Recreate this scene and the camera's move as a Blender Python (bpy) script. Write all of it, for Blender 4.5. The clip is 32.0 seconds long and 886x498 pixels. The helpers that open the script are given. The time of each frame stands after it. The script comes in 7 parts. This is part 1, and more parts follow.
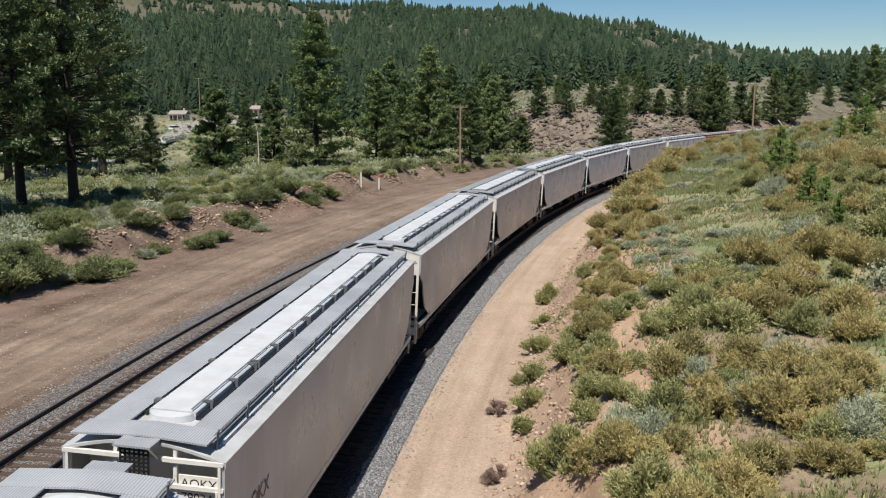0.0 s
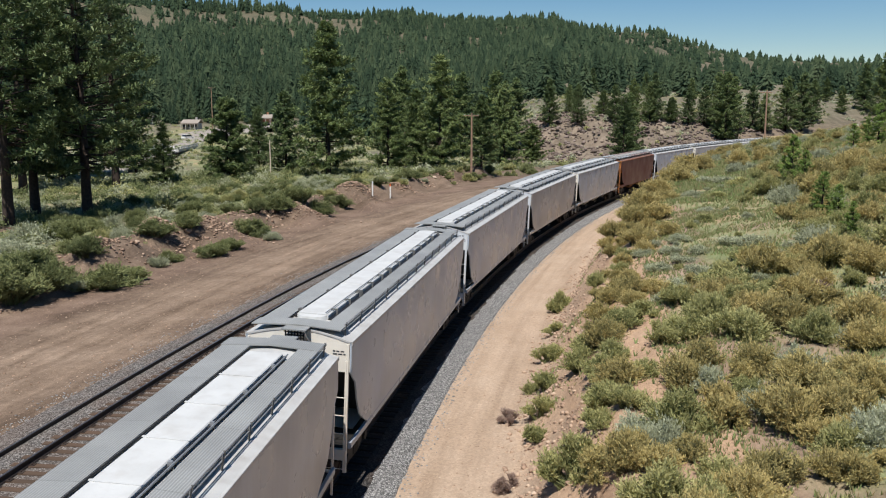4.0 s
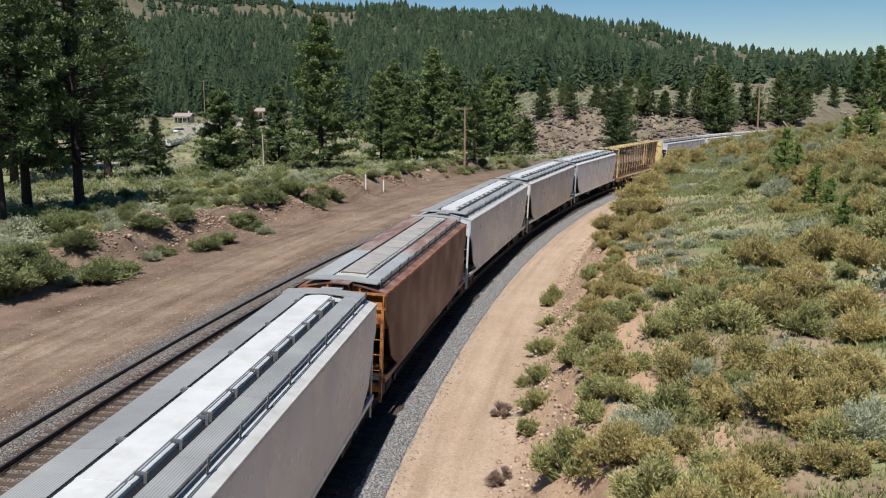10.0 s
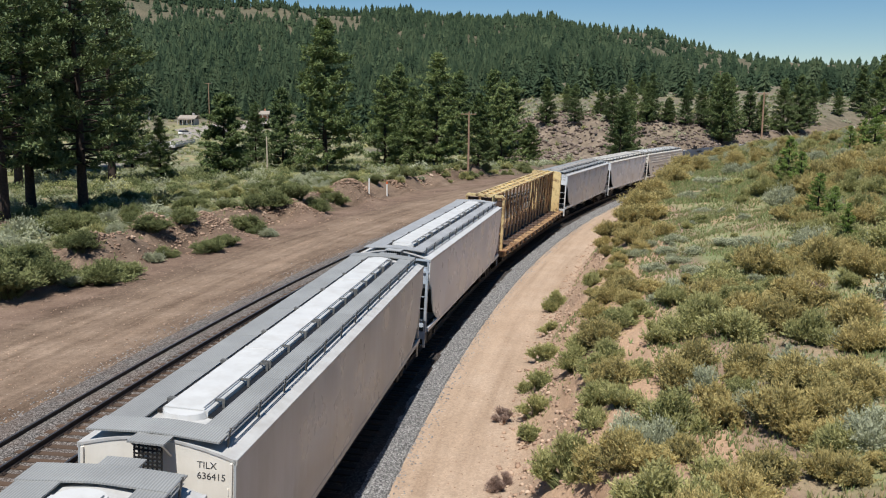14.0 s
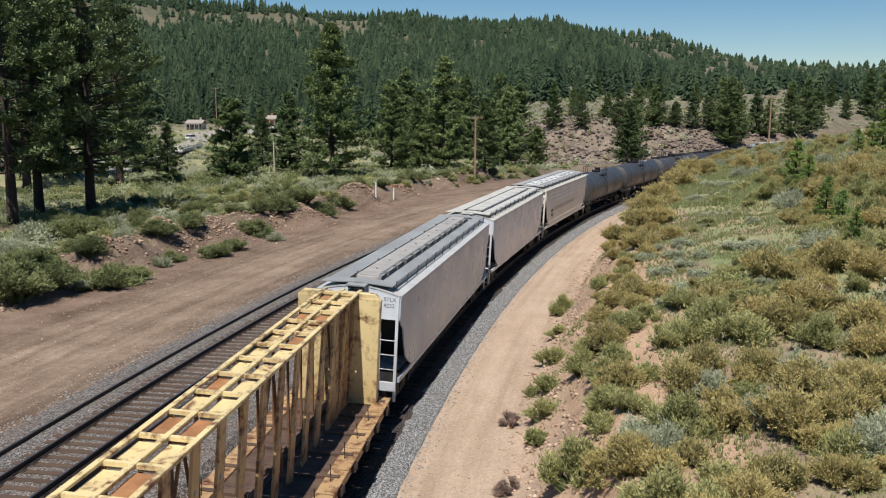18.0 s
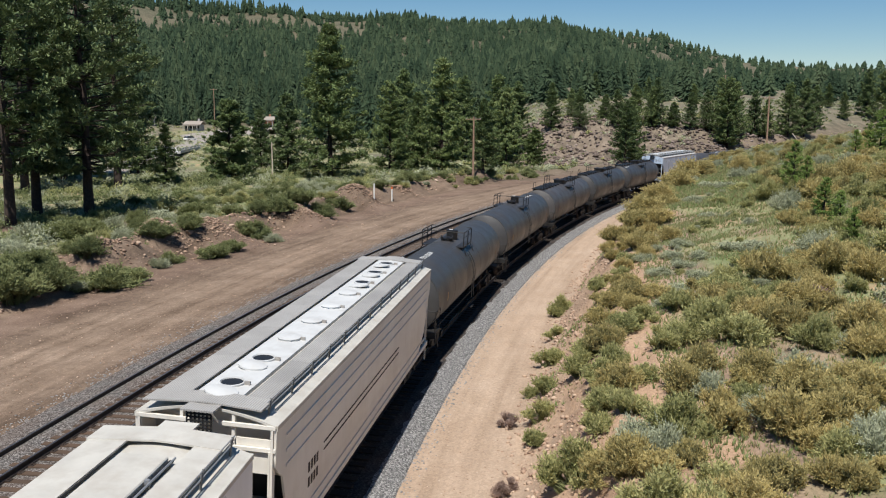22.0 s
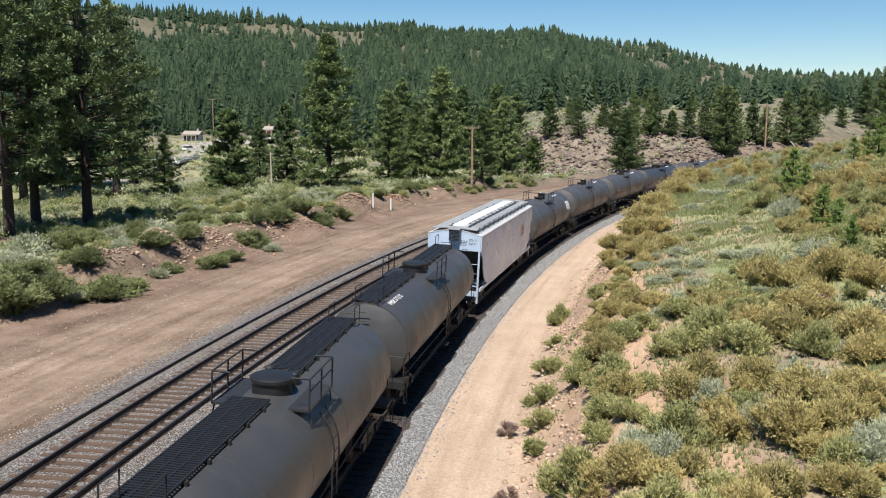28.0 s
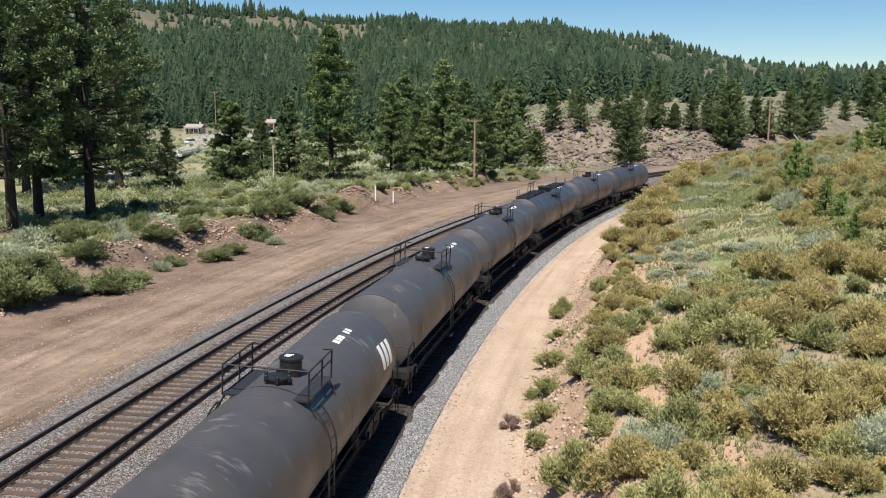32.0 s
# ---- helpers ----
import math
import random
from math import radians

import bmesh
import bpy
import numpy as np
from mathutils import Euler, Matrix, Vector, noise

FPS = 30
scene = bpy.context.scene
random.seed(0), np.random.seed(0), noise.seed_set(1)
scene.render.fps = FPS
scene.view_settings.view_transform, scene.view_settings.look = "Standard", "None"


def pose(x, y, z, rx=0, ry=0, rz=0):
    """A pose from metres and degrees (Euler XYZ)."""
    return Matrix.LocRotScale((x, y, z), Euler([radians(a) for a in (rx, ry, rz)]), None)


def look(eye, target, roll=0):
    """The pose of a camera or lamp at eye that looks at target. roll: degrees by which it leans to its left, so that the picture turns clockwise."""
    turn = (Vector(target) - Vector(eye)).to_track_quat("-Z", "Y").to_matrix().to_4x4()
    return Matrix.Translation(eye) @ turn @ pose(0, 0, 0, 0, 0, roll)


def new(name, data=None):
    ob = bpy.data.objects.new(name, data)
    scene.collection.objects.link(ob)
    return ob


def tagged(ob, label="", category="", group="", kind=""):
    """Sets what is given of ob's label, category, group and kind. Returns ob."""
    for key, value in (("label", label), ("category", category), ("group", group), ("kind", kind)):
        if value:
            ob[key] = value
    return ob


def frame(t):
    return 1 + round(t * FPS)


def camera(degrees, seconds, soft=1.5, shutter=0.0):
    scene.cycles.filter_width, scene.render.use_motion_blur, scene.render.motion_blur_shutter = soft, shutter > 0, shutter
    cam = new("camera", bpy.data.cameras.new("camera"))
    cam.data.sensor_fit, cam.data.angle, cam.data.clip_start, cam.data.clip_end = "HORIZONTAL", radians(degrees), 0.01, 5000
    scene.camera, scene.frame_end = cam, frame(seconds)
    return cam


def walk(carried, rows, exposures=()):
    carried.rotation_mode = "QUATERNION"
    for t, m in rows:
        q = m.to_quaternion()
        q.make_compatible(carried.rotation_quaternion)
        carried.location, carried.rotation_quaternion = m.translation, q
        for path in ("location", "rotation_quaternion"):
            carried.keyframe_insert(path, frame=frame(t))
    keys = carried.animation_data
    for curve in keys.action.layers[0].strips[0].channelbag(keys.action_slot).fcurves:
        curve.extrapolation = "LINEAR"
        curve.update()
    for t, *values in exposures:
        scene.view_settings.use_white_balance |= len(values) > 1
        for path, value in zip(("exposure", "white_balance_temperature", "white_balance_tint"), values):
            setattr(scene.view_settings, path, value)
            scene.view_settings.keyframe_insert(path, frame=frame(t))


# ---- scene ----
# The lens and the drone that hovers beside the line: it hardly shifts, only turns a little.
EYE = (0.0, 0.0, 9.79)
cam = camera(52.83, 32.0, 1.1)
walk(cam, [
    (0, pose(*EYE, 80.413, -0.137, -0.491)), (0.5, pose(*EYE, 80.472, -0.245, -0.530)), (1, pose(*EYE, 80.530, -0.239, -0.349)),
    (1.5, pose(*EYE, 80.667, -0.283, -0.309)), (2, pose(*EYE, 80.685, -0.268, -0.296)), (2.5, pose(*EYE, 80.790, -0.207, -0.189)),
    (3, pose(*EYE, 80.847, -0.141, 0.139)), (3.5, pose(*EYE, 80.866, -0.071, 0.204)), (5.5, pose(*EYE, 81.405, 0.243, 0.411)),
    (6, pose(*EYE, 81.461, 0.321, 0.580)), (6.5, pose(*EYE, 81.404, 0.347, 0.567)), (7, pose(*EYE, 81.537, 0.410, 0.548)),
    (7.5, pose(*EYE, 81.467, 0.413, 0.552)), (8, pose(*EYE, 81.407, 0.350, 0.306)), (8.5, pose(*EYE, 81.168, 0.301, 0.107)),
    (9, pose(*EYE, 81.019, 0.220, -0.035)), (9.5, pose(*EYE, 80.784, 0.104, -0.085)), (10, pose(*EYE, 80.535, -0.020, -0.210)),
    (10.5, pose(*EYE, 80.347, -0.139, -0.160)), (11, pose(*EYE, 80.283, -0.228, -0.035)), (11.5, pose(*EYE, 80.307, -0.344, -0.027)),
    (12, pose(*EYE, 80.210, -0.466, -0.012)), (12.5, pose(*EYE, 80.212, -0.543, 0.044)), (13, pose(*EYE, 80.435, -0.611, 0.118)),
    (13.5, pose(*EYE, 80.757, -0.599, 0.079)), (14, pose(*EYE, 80.839, -0.609, 0.061)), (14.5, pose(*EYE, 80.756, -0.510, 0.069)),
    (16.5, pose(*EYE, 80.703, -0.531, 0.085)), (17, pose(*EYE, 80.854, -0.495, 0.172)), (17.5, pose(*EYE, 81.073, -0.452, 0.436)),
    (18, pose(*EYE, 81.087, -0.460, 0.477)), (18.5, pose(*EYE, 81.154, -0.423, 0.408)), (19, pose(*EYE, 81.243, -0.432, 0.299)),
    (19.5, pose(*EYE, 81.265, -0.385, 0.358)), (20, pose(*EYE, 81.238, -0.416, 0.345)), (20.5, pose(*EYE, 81.262, -0.439, 0.257)),
    (21, pose(*EYE, 81.190, -0.455, 0.226)), (21.5, pose(*EYE, 81.209, -0.472, 0.210)), (22, pose(*EYE, 81.160, -0.438, 0.363)),
    (22.5, pose(*EYE, 81.015, -0.448, 0.347)), (23, pose(*EYE, 80.804, -0.472, 0.215)), (23.5, pose(*EYE, 80.725, -0.542, 0.175)),
    (24, pose(*EYE, 80.911, -0.480, 0.259)), (24.5, pose(*EYE, 81.026, -0.444, 0.546)), (25, pose(*EYE, 81.011, -0.388, 0.765)),
    (25.5, pose(*EYE, 81.136, -0.387, 0.715)), (27.5, pose(*EYE, 81.519, -0.224, 0.342)), (28, pose(*EYE, 81.724, -0.219, 0.270)),
    (28.5, pose(*EYE, 82.033, -0.169, 0.374)), (29, pose(*EYE, 82.038, -0.158, 0.515)), (29.5, pose(*EYE, 81.881, -0.173, 0.449)),
    (30, pose(*EYE, 81.901, -0.184, 0.391)), (30.5, pose(*EYE, 81.933, -0.170, 0.344)), (31, pose(*EYE, 81.754, -0.196, 0.381)),
    (31.5, pose(*EYE, 81.481, -0.194, 0.328)), (32, pose(*EYE, 81.280, -0.201, 0.423)),
], [(0, 0.32), (22.0, 0.34), (23.1, 0.32), (23.9, 0.74), (30.1, 0.72), (30.9, 0.46), (31.4, 0.50), (32, 0.70)])

# ---- daylight ----
SUN_UP, SUN_TO = 62.0, 11.5   # height over the horizon; the way that the light travels, degrees to the right of +y
lamp = bpy.data.lights.new("sun", "SUN")
lamp.energy, lamp.angle, lamp.color = 5.0, radians(0.53), (1.0, 0.962, 0.905)
to = Vector((math.sin(radians(SUN_TO)) * math.cos(radians(SUN_UP)), math.cos(radians(SUN_TO)) * math.cos(radians(SUN_UP)), -math.sin(radians(SUN_UP))))
sun = new("sun", lamp)
sun.matrix_world = look((0, -40, 80), Vector((0, -40, 80)) + to)
world = bpy.data.worlds.new("sky")
scene.world = world
world.use_nodes = True
wn = world.node_tree
sky = wn.nodes.new("ShaderNodeTexSky")
sky.sky_type, sky.sun_disc = "NISHITA", False
sky.sun_elevation, sky.sun_rotation = radians(SUN_UP), radians(180 + SUN_TO)
sky.altitude, sky.air_density, sky.dust_density, sky.ozone_density = 1200, 1.0, 0.1, 1.6
deep = wn.nodes.new("ShaderNodeHueSaturation")
deep.inputs["Saturation"].default_value = 1.35
wn.links.new(sky.outputs[0], deep.inputs["Color"])
wn.links.new(deep.outputs[0], wn.nodes["Background"].inputs[0])
wn.nodes["Background"].inputs[1].default_value = 0.066


# ---- materials ----
class Mat:
    """A small maker of node materials: noise at two scales over two or three colours, with bump."""

    def __init__(self, name):
        self.m = bpy.data.materials.new(name)
        self.m.use_nodes = True
        self.t = self.m.node_tree
        self.b = self.t.nodes["Principled BSDF"]

    def node(self, kind, **inputs):
        n = self.t.nodes.new("ShaderNode" + kind)
        for k, v in inputs.items():
            self.put(n.inputs[k.replace("_", " ")], v)
        return n

    def put(self, socket, v):
        if isinstance(v, bpy.types.NodeSocket):
            self.t.links.new(v, socket)
        else:
            socket.default_value = (*v, 1.0) if isinstance(v, tuple) and len(v) == 3 and socket.type == "RGBA" else v

    def place(self):
        return self.node("TexCoord").outputs["Object"]

    def world(self):
        return self.node("NewGeometry").outputs["Position"]

    def noise(self, where, scale, detail=3.0, rough=0.55):
        n = self.node("TexNoise", Scale=scale, Detail=detail, Roughness=rough)
        self.put(n.inputs["Vector"], where)
        return n.outputs["Fac"]

    def voronoi(self, where, scale, feature="F1", out="Distance"):
        n = self.node("TexVoronoi", Scale=scale)
        n.feature = feature
        self.put(n.inputs["Vector"], where)
        return n.outputs[out]

    def stretch(self, where, x, y, z):
        n = self.node("Mapping")
        n.inputs["Scale"].default_value = (x, y, z)
        self.put(n.inputs["Vector"], where)
        return n.outputs[0]

    def ramp(self, fac, *stops):
        n = self.node("ValToRGB")
        self.put(n.inputs[0], fac)
        e = n.color_ramp.elements
        while len(e) < len(stops):
            e.new(0.5)
        for el, (p, c) in zip(e, stops):
            el.position = p
            el.color = (*c, 1.0) if isinstance(c, tuple) else (c, c, c, 1.0)
        return n.outputs[0]

    def mix(self, fac, a, b, how="MIX"):
        n = self.t.nodes.new("ShaderNodeMix")
        n.data_type, n.blend_type = "RGBA", how
        self.put(n.inputs[0], fac), self.put(n.inputs[6], a), self.put(n.inputs[7], b)
        return n.outputs[2]

    def maths(self, how, a, b=0.0):
        n = self.t.nodes.new("ShaderNodeMath")
        n.operation = how
        self.put(n.inputs[0], a), self.put(n.inputs[1], b)
        return n.outputs[0]

    def done(self, colour, rough=0.7, metal=0.0, bump=None, depth=0.02, spec=0.5):
        self.put(self.b.inputs["Base Color"], colour), self.put(self.b.inputs["Roughness"], rough)
        self.b.inputs["Metallic"].default_value = metal
        self.b.inputs["Specular IOR Level"].default_value = spec
        if bump is not None:
            n = self.node("Bump", Height=bump, Distance=depth, Strength=1.0)
            self.t.links.new(n.outputs[0], self.b.inputs["Normal"])
        return self.m


def plain(name, colour, rough=0.6, metal=0.0, vary=0.25, scale=6.0, dirt=None, amount=0.5):
    """A surface of one colour with faint blotches, and streaks of dirt where given."""
    k = Mat(name)
    p = k.place()
    n1, n2 = k.noise(p, scale, 4), k.noise(p, scale * 9, 3)
    dark = tuple(c * (1 - vary) for c in colour)
    lite = tuple(min(1.0, c * (1 + vary * 0.6)) for c in colour)
    col = k.ramp(n1, (0.3, dark), (0.7, lite))
    col = k.mix(k.maths("MULTIPLY", n2, 0.35), col, dark)
    if dirt:
        streak = k.noise(k.stretch(p, 2.6, 2.6, 0.35), 1.0, 5)
        col = k.mix(k.maths("MULTIPLY", k.ramp(streak, (0.45, 0.0), (0.72, 1.0)), amount), col, dirt)
    return k.done(col, rough, metal, n2, 0.002)


def varied(name, stops, rough=0.9, scale=0.0, spec=0.2, leafy=0.0, tint="", own=0.62, each=0.0):
    """Foliage and the like: each island of the mesh and each object takes its own shade of the colours."""
    k = Mat(name)
    isl = k.node("NewGeometry").outputs["Random Per Island"]
    obj = k.node("ObjectInfo").outputs["Random"]
    f = k.maths("ADD", k.maths("MULTIPLY", isl, own), k.maths("MULTIPLY", obj, 1 - own))
    if tint:
        shade = k.node("VertexColor")
        shade.layer_name = tint
        f = k.maths("ADD", k.maths("ADD", k.maths("MULTIPLY", isl, 0.30), k.maths("MULTIPLY", shade.outputs[0], 0.70 - each)), k.maths("MULTIPLY", obj, each))
    if scale:
        f = k.maths("ADD", k.maths("MULTIPLY", f, 0.75), k.maths("MULTIPLY", k.noise(k.world(), scale, 2), 0.25))
    k.done(k.ramp(f, *stops), rough, spec=spec)
    if leafy:
        tl = k.node("BsdfTranslucent")
        k.put(tl.inputs[0], k.ramp(f, *stops))
        mx = k.node("MixShader", Fac=leafy)
        out = k.t.nodes["Material Output"]
        k.t.links.new(k.b.outputs[0], mx.inputs[1]), k.t.links.new(tl.outputs[0], mx.inputs[2])
        k.t.links.new(mx.outputs[0], out.inputs[0])
    return k.m


def car_paint(name, colour, dirt, amount, rough=0.34, rust=0.0, scuff=0.0):
    """Weathered enamel on sheet steel: run-down grime, dull blotches, and the side's shading painted as a low band of
    the dirt colour.
    """
    k = Mat(name)
    p = k.place()
    blot, fine = k.noise(p, 0.55, 5), k.noise(p, 14.0, 3)
    streak = k.noise(k.stretch(p, 1.1, 1.1, 0.22), 1.0, 6, 0.68)
    col = k.ramp(blot, (0.3, tuple(c * 0.84 for c in colour)), (0.72, tuple(min(1, c * 1.07) for c in colour)))
    col = k.mix(k.maths("MULTIPLY", k.ramp(streak, (0.40, 0.0), (0.78, 1.0)), amount * 0.45), col, dirt)
    col = k.mix(k.maths("MULTIPLY", k.ramp(k.maths("MULTIPLY", blot, streak), (0.20, 0.0), (0.42, 1.0)), amount * 0.8), col, tuple(c * 0.7 for c in dirt))
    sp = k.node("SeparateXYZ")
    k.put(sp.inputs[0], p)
    # Low band: shading and ground reflection on the side, put into the colour.
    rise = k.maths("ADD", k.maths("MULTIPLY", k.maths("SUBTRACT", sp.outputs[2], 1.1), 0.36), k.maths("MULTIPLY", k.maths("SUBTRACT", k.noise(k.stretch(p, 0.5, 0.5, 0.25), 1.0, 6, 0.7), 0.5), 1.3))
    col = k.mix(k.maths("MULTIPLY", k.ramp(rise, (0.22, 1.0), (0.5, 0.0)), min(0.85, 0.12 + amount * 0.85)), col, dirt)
    if rust:
        spots = k.ramp(k.maths("ADD", k.noise(p, 3.1, 6, 0.7), k.maths("MULTIPLY", streak, 0.35)), (0.70 - rust * 0.25, 0.0), (0.86 - rust * 0.25, 1.0))
        col = k.mix(spots, col, (0.12, 0.045, 0.022))
    if scuff:
        marks = k.ramp(k.maths("MULTIPLY", k.noise(k.stretch(p, 5.0, 1.1, 1.1), 1.0, 5, 0.75), k.noise(p, 0.8, 3)), (0.33, 0.0), (0.40, 1.0))
        col = k.mix(k.maths("MULTIPLY", marks, scuff), col, tuple(min(1, c * 3.2) for c in dirt))
    waves = k.noise(k.stretch(p, 0.42, 0.3, 0.75), 1.0, 2)
    h = k.maths("ADD", k.maths("MULTIPLY", fine, 0.006 if rough < 0.33 else 0.03), waves)
    return k.done(col, k.ramp(blot, (0.3, rough * 0.7), (0.75, rough * 1.3)), 0.0, h, 0.03 if rough < 0.33 else 0.08, 0.4 if scuff else 0.5)


def grating(name, colour, metal=0.4, worn=None):
    """Expanded steel running board: ribs with gaps between, told by bump and colour at 4 cm."""
    k = Mat(name)
    p = k.place()
    w = k.node("TexWave", Scale=6.5, Distortion=1.0)
    w.bands_direction = "Y"
    k.put(w.inputs["Vector"], p)
    w2 = k.node("TexWave", Scale=2.1, Distortion=0.2)
    w2.bands_direction = "X"
    k.put(w2.inputs["Vector"], p)
    f = k.maths("MULTIPLY", w.outputs["Fac"], k.ramp(w2.outputs["Fac"], (0.0, 0.75), (0.5, 1.0)))
    blot = k.noise(p, 0.9, 4)
    base = k.ramp(k.maths("ADD", k.maths("MULTIPLY", blot, 0.8), k.maths("MULTIPLY", k.node("ObjectInfo").outputs["Random"], 0.2)), (0.25, tuple(c * 0.72 for c in colour)), (0.75, tuple(min(1, c * 1.08) for c in colour)))
    if worn:
        base = k.mix(k.ramp(k.noise(k.stretch(p, 0.5, 1.6, 1.0), 1.5, 6, 0.72), (0.42, 0.0), (0.66, 0.85)), base, worn)
    col = k.mix(k.ramp(f, (0.25, 0.36), (0.7, 0.0)), base, tuple(c * 0.35 for c in colour))
    return k.done(col, 0.55, metal, f, 0.006)


def ground_material():
    """Dry volcanic soil, told apart by the mesh's soil mask: red bare tan dust, green grass, blue broken rock, alpha far country."""
    k = Mat("dry_soil")
    w = k.world()
    a = k.node("VertexColor")
    a.layer_name = "soil"
    s = k.node("SeparateColor")
    k.t.links.new(a.outputs[0], s.inputs[0])
    far = a.outputs[1]
    ln = k.node("VertexColor")
    ln.layer_name = "line"
    sd = k.node("SeparateColor")
    k.t.links.new(ln.outputs[0], sd.inputs[0])
    cv = k.node("CombineXYZ", X=k.maths("MULTIPLY", sd.outputs[0], 1.5), Y=k.maths("MULTIPLY", sd.outputs[1], 0.055))
    streak = k.noise(cv.outputs[0], 1.0, 4, 0.62)
    big, mid, fine, grit = k.noise(w, 0.035, 4), k.noise(w, 0.42, 5), k.noise(w, 3.2, 5, 0.65), k.noise(w, 24.0, 3, 0.7)
    blend = k.maths("ADD", k.maths("MULTIPLY", mid, 0.55), k.maths("MULTIPLY", grit, 0.45))
    brown = k.ramp(blend, (0.34, (0.072, 0.049, 0.035)), (0.52, (0.132, 0.094, 0.069)), (0.70, (0.215, 0.162, 0.121)))
    tan = k.ramp(blend, (0.32, (0.315, 0.230, 0.163)), (0.52, (0.39, 0.294, 0.216)), (0.70, (0.45, 0.352, 0.270)))
    grass = k.ramp(k.maths("ADD", k.maths("MULTIPLY", mid, 0.5), k.maths("MULTIPLY", fine, 0.5)), (0.36, (0.135, 0.170, 0.070)), (0.48, (0.195, 0.220, 0.105)), (0.56, (0.27, 0.23, 0.130)), (0.66, (0.38, 0.255, 0.155)))
    bw = k.node("RGBToBW")
    k.t.links.new(k.voronoi(w, 0.62, out="Color"), bw.inputs[0])
    cell = bw.outputs[0]
    rock = k.mix(0.5, k.ramp(k.noise(w, 0.33, 6, 0.75), (0.38, (0.050, 0.040, 0.034)), (0.5, (0.150, 0.114, 0.090)), (0.68, (0.29, 0.23, 0.180))), k.ramp(cell, (0.1, (0.07, 0.055, 0.045)), (0.5, (0.20, 0.155, 0.12)), (0.9, (0.34, 0.27, 0.21))))
    c = k.mix(s.outputs[0], brown, tan)
    loam = k.ramp(blend, (0.32, (0.30, 0.180, 0.108)), (0.52, (0.42, 0.275, 0.175)), (0.70, (0.52, 0.37, 0.255)))
    cut = k.maths("ADD", k.maths("MULTIPLY", sd.outputs[0], 0.09), k.maths("MULTIPLY", k.maths("SUBTRACT", mid, 0.5), 0.45))
    c = k.mix(k.maths("MULTIPLY", k.ramp(cut, (0.50, 0.0), (0.66, 0.8), (0.92, 0.7), (1.0, 0.12)), k.maths("SUBTRACT", 1.0, far)), c, loam)
    c = k.mix(1.0, c, k.ramp(streak, (0.36, (0.82, 0.80, 0.78)), (0.52, (1.0, 1.0, 1.0)), (0.66, (1.08, 1.07, 1.06))), "MULTIPLY")
    worked = k.maths("MULTIPLY", k.ramp(k.maths("MULTIPLY", sd.outputs[0], -0.1), (0.8, 0.0), (1.0, 1.0)), k.maths("SUBTRACT", 1.0, far))
    c = k.mix(worked, c, k.mix(1.0, c, k.ramp(k.maths("ADD", k.maths("MULTIPLY", streak, 0.35), k.maths("ADD", k.maths("MULTIPLY", fine, 0.4), k.maths("MULTIPLY", grit, 0.25))), (0.38, (0.66, 0.64, 0.62)), (0.5, (0.98, 0.97, 0.96)), (0.62, (1.24, 1.23, 1.21))), "MULTIPLY"))
    rough = k.maths("ADD", k.maths("MULTIPLY", sd.outputs[0], -0.05), k.maths("MULTIPLY", k.maths("SUBTRACT", fine, 0.5), 0.22))
    c = k.mix(k.maths("MULTIPLY", k.ramp(rough, (0.84, 0.0), (0.90, 0.72), (1.12, 0.72), (1.2, 0.0)), k.maths("SUBTRACT", 1.0, far)), c, k.ramp(blend, (0.34, (0.085, 0.056, 0.041)), (0.52, (0.170, 0.116, 0.087)), (0.70, (0.265, 0.190, 0.146))))
    c = k.mix(k.maths("MULTIPLY", far, 0.88), c, k.ramp(mid, (0.35, (0.095, 0.095, 0.064)), (0.55, (0.15, 0.143, 0.10)), (0.7, (0.205, 0.18, 0.135))))
    # Forest floor: needle duff, coloured darker for the shade under the trees.
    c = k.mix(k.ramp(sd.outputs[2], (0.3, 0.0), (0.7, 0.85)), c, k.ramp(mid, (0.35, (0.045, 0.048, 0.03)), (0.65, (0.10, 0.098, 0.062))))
    gm = k.ramp(k.maths("MULTIPLY", s.outputs[1], k.maths("ADD", k.maths("MULTIPLY", mid, 1.1), 0.42)), (0.30, 0.0), (0.55, 1.0))
    c = k.mix(gm, c, grass)
    c = k.mix(s.outputs[2], c, rock)
    pebble = k.node("RGBToBW")
    k.t.links.new(k.voronoi(w, 15.0, out="Color"), pebble.inputs[0])
    c = k.mix(0.32, c, k.mix(1.0, c, k.ramp(pebble.outputs[0], (0.2, 0.62), (0.8, 1.34)), "MULTIPLY"))
    speck = k.ramp(k.voronoi(w, 2.6), (0.045, 1.0), (0.10, 0.0))
    c = k.mix(k.maths("MULTIPLY", speck, 0.55), c, (0.58, 0.49, 0.40))
    c = k.mix(k.ramp(big, (0.35, 0.0), (0.7, 0.2)), c, (0.31, 0.225, 0.16))
    h = k.maths("ADD", k.maths("MULTIPLY", fine, 0.45), k.maths("MULTIPLY", grit, 0.3))
    return k.done(c, 0.95, 0.0, h, 0.05, 0.15)


